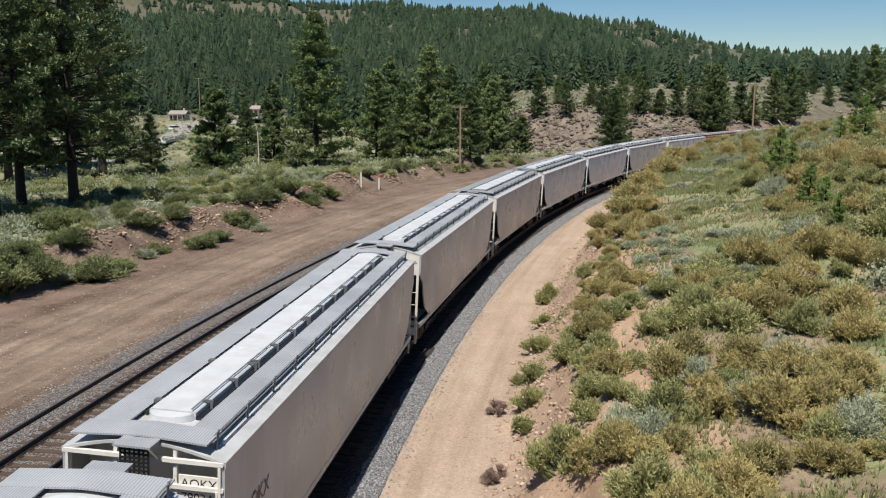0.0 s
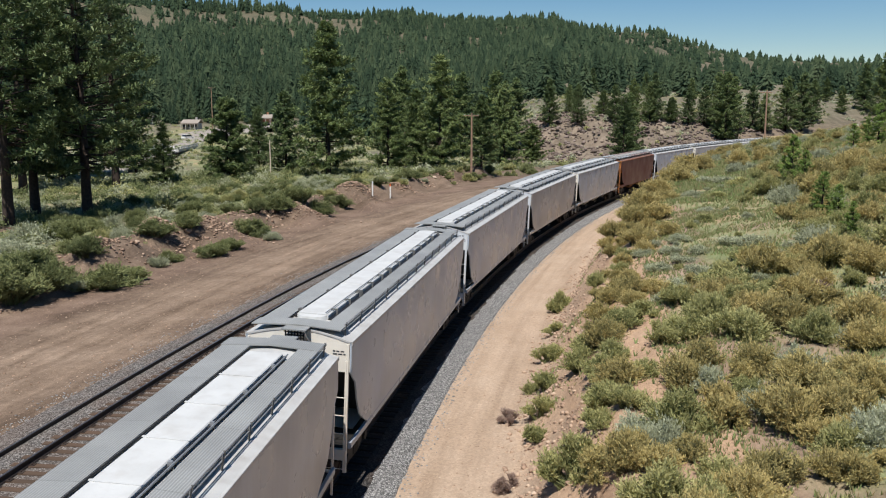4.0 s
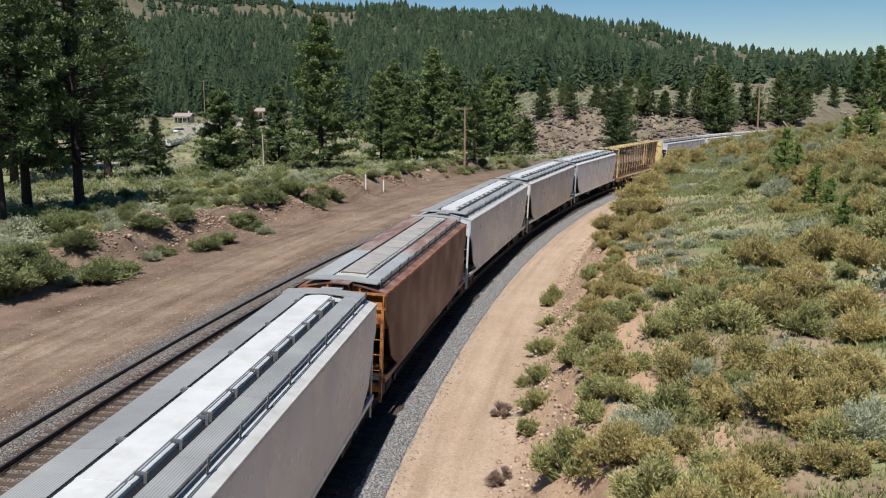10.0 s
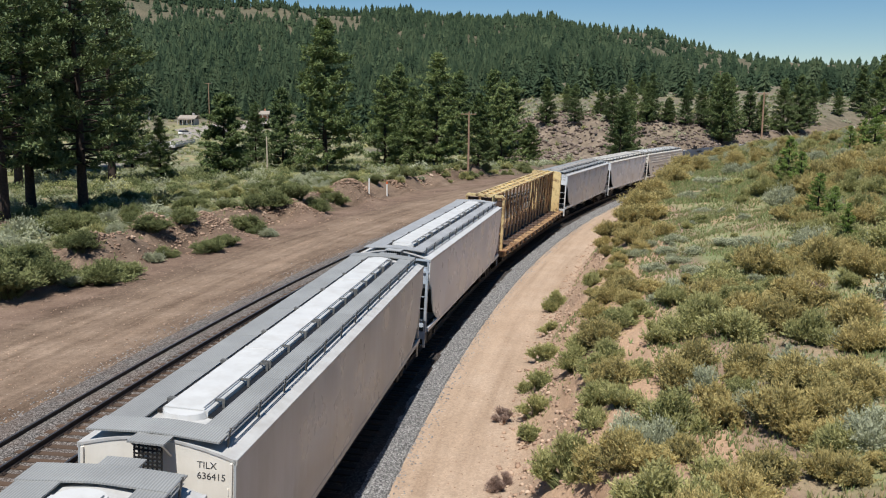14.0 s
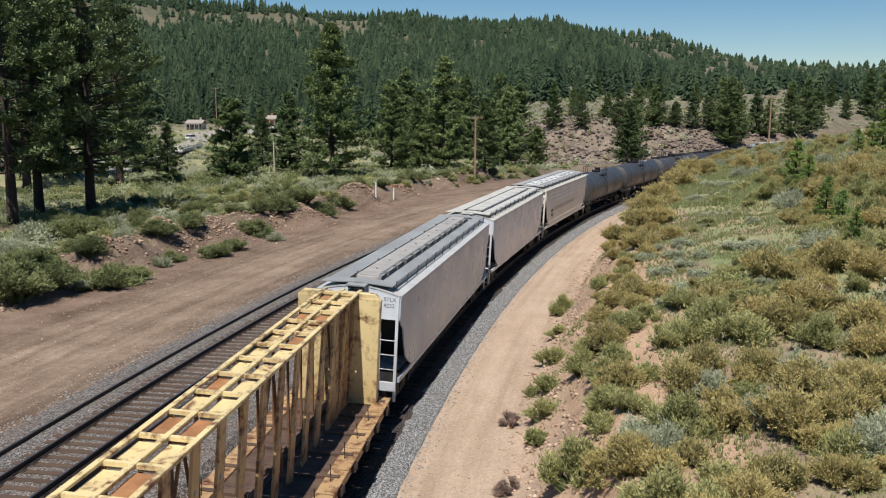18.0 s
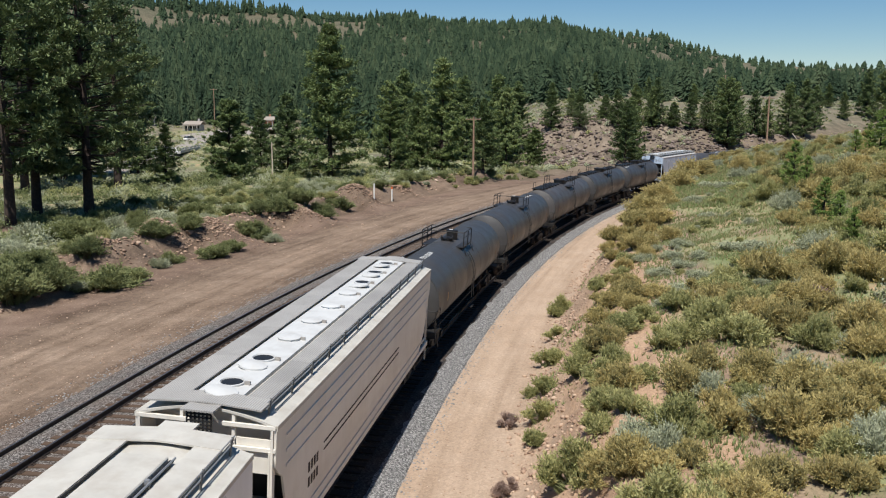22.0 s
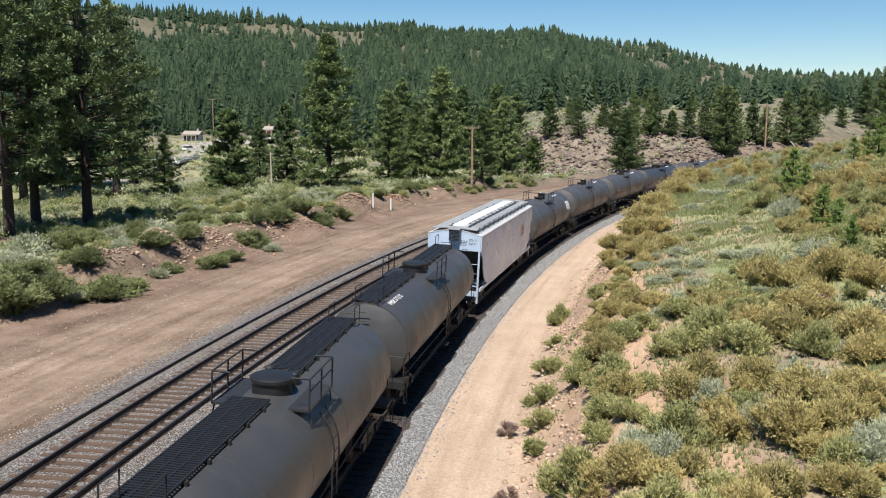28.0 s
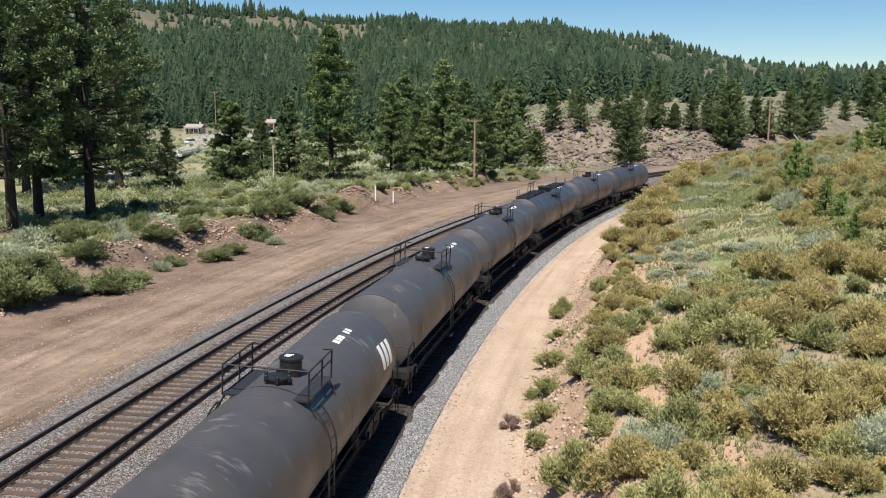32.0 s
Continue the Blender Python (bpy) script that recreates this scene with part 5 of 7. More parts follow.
BOARD_RUST = grating("rusty_running_board", (0.215, 0.11, 0.08), 0.05, (0.46, 0.38, 0.33))
WALK_DARK = grating("black_walkway_grating", (0.035, 0.035, 0.037), 0.3)
YELLOW = car_paint("yellow_car_paint", (0.66, 0.53, 0.27), (0.46, 0.30, 0.13), 0.4, 0.5, 0.08)
YELLOW_WORN = car_paint("worn_yellow_paint", (0.54, 0.36, 0.175), (0.30, 0.18, 0.09), 0.55, 0.6, 0.2)
DECK_BROWN = plain("worn_brown_deck", (0.085, 0.050, 0.034), 0.85, 0.0, 0.45, 3.0, (0.15, 0.09, 0.055), 0.4)
WEB_RUST = plain("rusted_orange_plate", (0.33, 0.15, 0.062), 0.75, 0.1, 0.4, 2.0, (0.45, 0.26, 0.12), 0.5)
WEB_BROWN = plain("rust_brown_web", (0.16, 0.075, 0.036), 0.75, 0.1, 0.4, 3.0, (0.28, 0.16, 0.08), 0.5)

# Front corner of each car, in metres along the track at 16 s, and how it looks.
TRAIN = []


def join_train(front, rear, car):
    TRAIN.append(((front + rear) / 2 - 0.0, rear - front, car))


def mark_end(car, length, lines, y, z, size=0.24, open_end=False):
    e = length / 2 - 0.72 - (0.0 if not open_end else -0.0)
    x = e - 0.013 if not open_end else e - 0.037
    for i, text in enumerate(lines):
        letters(text, size, INK, car, pose(x, y, z - i * size * 1.12, 90, 0, 90), "black stencilled reporting mark")


def build_train():
    grey = "pale grey covered hopper car with white hatch trough"
    spec = [  # front, rear, paint, roof, trough, boards, end colour, label, options
        (-236.5, -217.2, PAINT_GREY, ROOF_GREY, TROUGH_WHITE, BOARD_PALE, PAINT_GREY, grey, {"ends": "open"}),
        (-217.2, -197.3, PAINT_BEIGE, ROOF_GREY, TROUGH_WHITE, BOARD_PALE, PAINT_CREAM, "dusty beige-grey covered hopper car with bright galvanized running boards", {"ends": "open"}),
        (-197.3, -177.3, PAINT_BEIGE, ROOF_GREY, TROUGH_WHITE, BOARD_PALE, PAINT_CREAM, "dusty beige covered hopper car with cream ends", {}),
        (-177.3, -159.2, PAINT_BEIGE, ROOF_GREY, TROUGH_WHITE, BOARD_GREY, PAINT_CREAM, "grime-streaked beige covered hopper car with hatch panels", {"hatches": "panels", "bays": 3}),
        (-159.2, -139.2, PAINT_GREY, ROOF_GREY, TROUGH_WHITE, BOARD_GREY, PAINT_CREAM, grey, {}),
        (-139.2, -119.1, PAINT_GREY, ROOF_GREY, TROUGH_WHITE, BOARD_GREY, PAINT_WHITE, grey, {}),
        (-119.1, -99.3, PAINT_BEIGE, ROOF_GREY, TROUGH_WHITE, BOARD_GREY, PAINT_WHITE, grey, {}),
        (-99.3, -79.1, PAINT_GREY, ROOF_GREY, TROUGH_WHITE, BOARD_GREY, PAINT_CREAM, grey, {}),
        (-79.1, -61.7, PAINT_RED, ROOF_RUST, TROUGH_GREY, BOARD_RUST, PAINT_ORANGE, "rusty red-brown covered hopper car with orange ends and patched roof", {"bays": 3, "top_strip": EDGE_RUST, "ends": "open", "hatches": "panels"}),
        (-61.7, -41.7, PAINT_GREY, ROOF_GREY, TROUGH_WHITE, BOARD_GREY, PAINT_WHITE, grey, {}),
        (-41.7, -21.7, PAINT_BEIGE, ROOF_GREY, TROUGH_WHITE, BOARD_GREY, PAINT_CREAM, grey, {}),
        (-21.7, -1.8, PAINT_WHITE, ROOF_WHITE, TROUGH_WHITE, BOARD_PALE, PAINT_GREY, "white covered hopper car with bright running boards", {"ends": "open", "bays": 3}),
        (22.6, 42.8, PAINT_GREY, ROOF_GREY, TROUGH_GREY, BOARD_GREY, PAINT_WHITE, "grey covered hopper car with dull grey hatch trough", {}),
        (42.8, 61.4, PAINT_WHITE, ROOF_CREAM, ROOF_CREAM, ROOF_CREAM, PAINT_WHITE, "white and cream covered hopper car, roof dusty", {"hatches": "panels", "bays": 3}),
        (61.4, 79.9, PAINT_CREAM, ROOF_CREAM, TROUGH_WHITE, BOARD_DUSTY, PAINT_CREAM, "cream covered hopper car with round roof hatches, five of them open", {"hatches": "round", "bays": 3, "bulge": 0.0, "ridges": True, "ends": "open"}),
        (167.3, 185.4, PAINT_BLUISH, ROOF_GREY, TROUGH_WHITE, BOARD_GREY, PAINT_BLUISH, "pale blue-grey covered hopper car between tank cars", {"bays": 3}),
    ]
    for front, rear, paint, roof, trough, boards, endc, label, opt in spec:
        car = hopper_car(rear - front, paint, roof, trough, boards, endc, label, **opt)
        join_train(front, rear, car)
        n = rear - front
        e = n / 2 - 0.72
        zr = EAVE - 0.34
        if front == -217.2:
            mark_end(car, n, ("AOKX", "79034"), 0.64, 3.48, 0.22, True)
            letters("AOKX", 0.46, FADED_INK, car, pose(e - 0.9, 1.438, 2.55, 90, 0, 180), "faded brown reporting mark on the side")
        elif front == -139.2:
            mark_end(car, n, ("TILX", "40382"), 0.84, 3.78, 0.17)
        elif front == -99.3:
            mark_end(car, n, ("TILX", ), 0.84, 3.78, 0.17)
            bars(car, e - 0.014, 0.95, 3.54, 1)
        elif front == -41.7:
            mark_end(car, n, ("TILX", "636415"), 0.72, 3.78, 0.17)
        elif front == 22.6:
            mark_end(car, n, ("STLX", "9232"), 0.84, 3.78, 0.18)
        elif front == 167.3:
            mark_end(car, n, ("SOYX", "98131"), 0.72, 3.68, 0.17)
            bars(car, e - 0.014, 0.32, 3.66, 4)
            bars(car, e - 0.014, 0.40, 3.22, 1)
            for q in range(3):
                part("logo_block", Geo().box(-e * 0.62 + q * 0.42, -e * 0.62 + q * 0.42 + 0.26, 1.420, 1.430, 2.45, 3.15), PAINT_ORANGE, car, "orange block of a painted logo")
        elif opt.get("ends") != "open":
            bars(car, e - 0.014, 0.92, 3.70, 2)
    join_train(-1.8, 22.6, centerbeam_car(24.4))
    tanks = [(79.9, 98.2, PAINT_TANK, False), (98.2, 116.2, PAINT_TANK, False), (116.2, 134.1, PAINT_TANK_OLD, True), (134.1, 150.7, PAINT_TANK, True), (150.7, 167.3, PAINT_TANK, True),
             (185.4, 202.3, PAINT_TANK_OLD, False), (202.3, 220.2, PAINT_TANK_OLD, False), (220.2, 237.6, PAINT_TANK_OLD, False), (237.6, 254.9, PAINT_TANK_DARK, True), (254.8, 272.2, PAINT_TANK_OLD, False), (272.2, 289.4, PAINT_TANK, False)]
    for i, (front, rear, paint, walkway) in enumerate(tanks):
        faded = paint is PAINT_TANK_OLD
        car = tank_car(rear - front, paint, ("faded dark grey" if faded else "black") + " tank car with domed manway" + (" and long top walkway" if walkway else " and railed platform"), walkway=walkway)
        join_train(front, rear, car)
        n = rear - front
        spot, a0 = -n * 0.22, 70
        for k, w in enumerate((0.20, 0.17, 0.2, 0.0, 0.13, 0.16)):
            if w and i > 4:
                tank_mark(car, spot - k * 0.26, a0, a0 + 8, w)
        if i == 1:
            a = radians(84)
            right, up, out = Vector((1, 0, 0)), Vector((0, math.sin(a), -math.cos(a))), Vector((0, math.cos(a), math.sin(a)))
            m = Matrix((right, up, out)).transposed().to_4x4()
            m.translation = Vector((-6.0, 0, 2.22)) + out * (1.42 + 0.012) - up * 0.08
            letters("TILX", 0.34, WHITE_MARK, car, m, "white stencilled reporting mark")
            for k in range(5):
                tank_mark(car, -5.12 + k * 0.19, 80, 88, 0.13)
        if i in (0, 4):
            a = radians(66 if i else 82)
            right, up, out = Vector((-1, 0, 0)), Vector((0, -math.sin(a), math.cos(a))), Vector((0, math.cos(a), math.sin(a)))
            m = Matrix((right, up, out)).transposed().to_4x4()
            m.translation = Vector((6.35 if i else 5.9, 0, 2.22)) + out * (1.42 + 0.012) - up * 0.08
            letters("VMSX 311210" if i else "TILX 291010", 0.28 if i else 0.34, WHITE_MARK, car, m, "white stencilled car number")
        if i == 5:
            for k, (a0, a1) in enumerate(((6, 36), (5, 35), (4, 34))):
                tank_mark(car, -n * 0.33 - k * 0.46, a0, a1, 0.28, label="white block of a painted logo")
        for x in (-n * 0.36, n * 0.33):
            tank_mark(car, x, -8, 6, 0.12, YELLOW_WORN, label="yellow reflective strip")


build_train()


# ---- plants ----
RS = np.random.RandomState(12)


def unit(n):
    v = RS.normal(size=(n, 3))
    return v / np.linalg.norm(v, axis=1, keepdims=True)


def sprays(c, size, k, lift=0.2, flat=1.0, slim=0.42):
    """k slim triangles that fan out from each centre c: needle or leaf sprays."""
    c = np.repeat(c, k, 0)
    size = np.repeat(size, k) * RS.uniform(0.6, 1.25, len(c))
    u = unit(len(c))
    u[:, 2] = u[:, 2] * flat + lift
    u /= np.linalg.norm(u, axis=1, keepdims=True)
    w = np.cross(u, unit(len(c)) * 0.75 + (0.0, -0.25, 1.0))
    w /= np.linalg.norm(w, axis=1, keepdims=True) + 1e-9
    a = c - u * size[:, None] * 0.25
    b, d = c + (u + slim * w) * size[:, None] * 0.8, c + (u - slim * w) * size[:, None] * 0.8
    v = np.stack([a, b, d], 1).reshape(-1, 3)
    return v, np.arange(len(v)).reshape(-1, 3)


def pine_meshes(h, kind, seed):
    """Trunk with limbs, and crown, of a pine h metres high: 'open' for a tall ponderosa, 'cone' for a dense young one, 'full' between."""
    RS.seed(seed)
    rnd = random.Random(seed)
    trunk = Geo()
    r0 = h * (0.020 if kind == "open" else 0.016) + 0.06
    lean = [(rnd.uniform(-0.012, 0.012) * h * q, rnd.uniform(-0.012, 0.012) * h * q, h * q) for q in (0, 0.12, 0.3, 0.5, 0.7, 0.88, 1.0)]
    lean[0] = (0, 0, -0.3)
    trunk.tube(lean, r0, 9, 0.02)
    low = {"open": 0.19, "full": 0.06, "cone": 0.03, "young": 0.04}[kind]
    wide = {"open": 0.22, "full": 0.31, "cone": 0.40, "young": 0.32}[kind]
    centres, sizes = [], []
    z = low
    while z < 0.985:
        t = (z - low) / (1 - low)
        if kind == "open":
            reach = h * wide * (0.55 + 0.75 * math.sin(math.pi * min(1, t * 0.9 + 0.12))) * (1 - t ** 3.0 * 0.75)
            n = rnd.choice((3, 4, 5))
        else:
            reach = h * wide * ((1 - t) ** 0.62 + 0.03) * rnd.uniform(0.75, 1.1) * (1.0 if t > 0.1 else 0.75 + t * 2.5)
            n = rnd.choice((5, 6, 7))
        for i in range(n):
            a = rnd.uniform(0, 6.283)
            ln = reach * rnd.uniform(0.55, 1.12)
            rise = rnd.uniform(-0.1, 0.3) * (1 if kind == "open" else 0.6) + (0.35 * t)
            q0 = Vector((0, 0, z * h))
            q1 = Vector((math.cos(a) * ln, math.sin(a) * ln, z * h + ln * rise))
            qm = (q0 + q1) / 2 + Vector((0, 0, -0.06 * ln))
            if ln > 0.05 * h:
                trunk.tube([q0, qm, q1], max(0.015, r0 * 0.22 * (1 - t * 0.7)), 4, 0.008)
            m = max(1, min(5, int(ln / (0.055 * h)) + 1))
            for k in range(m):
                f = (0.48 if kind == "open" else 0.25) + (0.56 if kind == "open" else 0.77) * (k + 0.3 + 0.7 * rnd.random()) / m
                p = q0 + (q1 - q0) * f + Vector((rnd.gauss(0, 0.05 * ln), rnd.gauss(0, 0.05 * ln), -0.07 * ln * math.sin(math.pi * f)))
                pr = h * (0.026 if kind == "open" else 0.024) * rnd.uniform(0.7, 1.35)
                for _ in range({"open": 4, "full": 4, "cone": 7, "young": 5}[kind]):
                    o = Vector([rnd.gauss(0, 1) for _ in range(3)]).normalized() * pr * rnd.uniform(0.3, 1.0)
                    centres.append((p.x + o.x, p.y + o.y, p.z + o.z * 0.5))
                    sizes.append(h * {"open": 0.024, "full": 0.027, "cone": 0.034, "young": 0.028}[kind] * rnd.uniform(0.7, 1.3))
        z += {"open": 0.026, "full": 0.026, "cone": 0.030, "young": 0.045}[kind] * rnd.uniform(0.75, 1.3)
    centres.append((lean[-1][0], lean[-1][1], h)), sizes.append(h * 0.03)
    v, f = sprays(np.array(centres), np.array(sizes), 15, 0.45, 0.8, 0.13)
    return mesh("trunk", trunk, BARK, 40), fast_mesh("crown", v, f, NEEDLES if kind == "open" else NEEDLES_YOUNG if kind == "young" else NEEDLES_FIR)


TREES = {}
for kind, hs in (("open", (24, 26, 23)), ("full", (20, 22, 18)), ("cone", (12, 10, 9)), ("young", (5, 6, 5))):
    for i, h in enumerate(hs):
        TREES[kind, i] = (h, *pine_meshes(h, kind, 40 + i + 10 * len(kind)))


def pine(x, y, h, kind, i, label):
    h0, trunk, needles = TREES[kind, i % 3]
    k = h / h0
    tree = tagged(new("pine_tree"), label, "tree", group="pines by the line")
    tree.matrix_basis = pose(x, y, height(x, y) - 0.05, 0, 0, (x * 37 + y * 17) % 360) @ Matrix.Diagonal((k, k, k, 1))
    part("trunk", trunk, None, tree)
    part("crown", needles, None, tree)
    return tree


OPEN_LABEL = "tall ponderosa pine with bare lower trunk on the sagebrush flat"
FULL_LABEL = "full dark-green pine standing beyond the dirt track"
CONE_LABEL = "dense young conical pine"
YOUNG_LABEL = "fresh light-green young pine on the brushy slope"
PINES_A = [(-32.4, 80.0, 22.4, 'open'), (-36.8, 79.3, 22.1, 'open'), (-35.8, 72.3, 22.1, 'open'), (-43.5, 117.2, 25.2, 'open'), (-55.9, 117.4, 27.2, 'open'), (-59.4, 137.7, 28.5, 'full'), (-55.9, 160.6, 16.0, 'full'), (-38.3, 121.1, 8.4, 'full'), (-31.8, 130.1, 11.9, 'cone'), (-35.8, 170.8, 11.7, 'full'), (-25.1, 139.9, 12.7, 'full'), (-17.0, 128.9, 21.4, 'full'), (-10.8, 165.2, 17.0, 'full'), (-1.2, 166.6, 20.8, 'full'), (4.9, 125.8, 10.0, 'full'), (10.8, 168.4, 15.3, 'full'), (-5.8, 172.2, 15.0, 'full'), (-10.6, 214.7, 21.3, 'full'), (3.5, 210.0, 19.2, 'full'), (10.7, 194.7, 18.9, 'full'), (15.3, 199.4, 16.3, 'full')]
PINES_B = [(17.6, 184.2, 8.0, 'cone'), (24.4, 213.9, 10.7, 'full'), (30.9, 212.2, 9.2, 'full'), (34.0, 172.7, 12.0, 'full'), (40.2, 215.7, 8.5, 'full'), (44.0, 213.1, 9.8, 'full'), (47.9, 212.7, 9.5, 'full'), (52.6, 211.2, 5.7, 'cone'), (60.3, 211.0, 9.4, 'full'), (64.1, 212.6, 12.8, 'full'), (68.1, 214.4, 12.7, 'full'), (73.8, 217.8, 11.1, 'full'), (84.3, 224.0, 13.4, 'full'), (90.4, 229.4, 14.3, 'full'), (127.5, 304.4, 8.3, 'full'), (115.9, 265.5, 8.1, 'full'), (82.8, 171.0, 15.1, 'full'), (56.6, 211.1, 8.4, 'full'), (63.5, 394.9, 11.5, 'full'), (49.1, 213.4, 11.1, 'full'), (81.7, 371.1, 10.1, 'full'), (88.8, 328.2, 7.7, 'full'), (63.6, 205.4, 15.9, 'full'), (31.5, 231.7, 7.1, 'full'), (39.2, 225.6, 6.2, 'cone'), (76.7, 217.3, 9.2, 'full'), (99.0, 244.0, 11.2, 'full'), (125.7, 272.4, 14.3, 'full'), (37.8, 186.2, 13.4, 'full'), (18.3, 239.3, 5.7, 'full'), (21.8, 56.5, 3.3, 'young'), (18.8, 44.5, 2.5, 'young'), (16.5, 36.0, 2.0, 'young'), (22.1, 55.2, 2.5, 'young'), (18.7, 42.4, 1.9, 'young'), (35.3, 75.4, 2.7, 'young'), (35.9, 74.8, 3.6, 'young'), (32.1, 70.9, 2.4, 'young')]
for n, (x, y, h, kind) in enumerate(PINES_A + PINES_B):
    pine(x, y, h, kind, n, OPEN_LABEL if kind == "open" else FULL_LABEL if kind == "full" else CONE_LABEL if kind == "cone" else YOUNG_LABEL)


def add_tint(me, tone):
    """A shade from 0 to 1 for each corner point, which the foliage colours follow."""
    lay = me.color_attributes.new("tint", "FLOAT_COLOR", "POINT")
    lay.data.foreach_set("color", np.stack([tone, tone, tone, 0 * tone + 1], 1).astype(np.float32).ravel())


def far_woods():
    """The forest on the hill: some thousands of small ragged conifers in one piece."""
    r = np.random.RandomState(3)
    n = 44000
    az = np.radians(r.uniform(-29, 29, n))
    rr = np.sqrt(r.uniform(300 ** 2, 1330 ** 2, n))
    x, y = rr * np.sin(az), rr * np.cos(az)
    dens = wooded(x, y)
    s, d = along(x, y)
    keep = (r.uniform(size=n) < dens * 0.36) & (np.abs(d) > 25)
    x, y, rr = x[keep], y[keep], rr[keep]
    z = terrain(x, y)[0]
    m = len(x)
    h = r.uniform(11, 25, m) * (0.95 + 0.2 * waves(x, y, 60, 23))
    w = h * r.uniform(0.20, 0.30, m)
    w, h = w * 0.95, h * np.interp(rr, (500, 1000), (0.95, 0.62)) * np.interp(np.degrees(np.arctan2(x, y)), (8, 16), (1.0, 0.8)) * np.where((rr > 1190) & (np.arctan2(x, y) < -0.2), 1.5, 1.0)
    vv, tones = [], []
    for near, beyond, tiers, spokes in ((0, 500, 20, 22), (500, 720, 12, 14), (720, 9999, 7, 8)):
        pick = np.where((rr >= near) & (rr < beyond))[0]
        k = len(pick)
        shape = (k, tiers, spokes)
        t = (np.arange(tiers)[None, :, None] + r.uniform(-0.25, 0.25, (k, tiers, 1))) / tiers
        hh, ww = h[pick][:, None, None], w[pick][:, None, None]
        turn = r.uniform(0, 6.283, (k, tiers, 1)) + np.arange(spokes) * (6.2832 / spokes) + r.uniform(-0.2, 0.2, shape)
        reach = ww * ((1 - t) ** 0.75 + 0.04) * np.minimum(1, 0.65 + 2.5 * t) * np.where(np.arange(spokes) % 2, 0.50, 1.0) * r.uniform(0.65, 1.25, shape)
        rim = np.stack([np.cos(turn) * reach, np.sin(turn) * reach, hh * (0.07 + 0.83 * t) - reach * r.uniform(0.1, 0.5, shape)], -1)
        apex = np.zeros((*shape, 3))
        apex[..., 2] = hh * np.minimum(1.0, 0.07 + 0.83 * t + 1.7 / tiers)
        tri = np.stack([apex, rim, np.roll(rim, -1, 2)], 3).reshape(k, -1, 3) + np.stack([x[pick], y[pick], z[pick] - 0.3], 1)[:, None]
        stem = np.stack([np.stack([x[pick] - 0.3, y[pick], z[pick] - 0.5], 1), np.stack([x[pick] + 0.3, y[pick], z[pick] - 0.5], 1), np.stack([x[pick], y[pick], z[pick] + h[pick] * 0.8], 1)], 1)
        vv += [tri.reshape(-1, 3), stem.reshape(-1, 3)]
        own = r.uniform(0, 1, k)
        tones += [np.repeat(own, tiers * spokes * 3), np.repeat(own * 0.3, 3)]
    v = np.concatenate(vv)
    me = fast_mesh("far_woods", v, np.arange(len(v)).reshape(-1, 3), WOODS)
    add_tint(me, np.concatenate(tones))
    tagged(new("far_woods", me), "dark green conifer forest covering the far hill", "forest", kind="stuff")


far_woods()


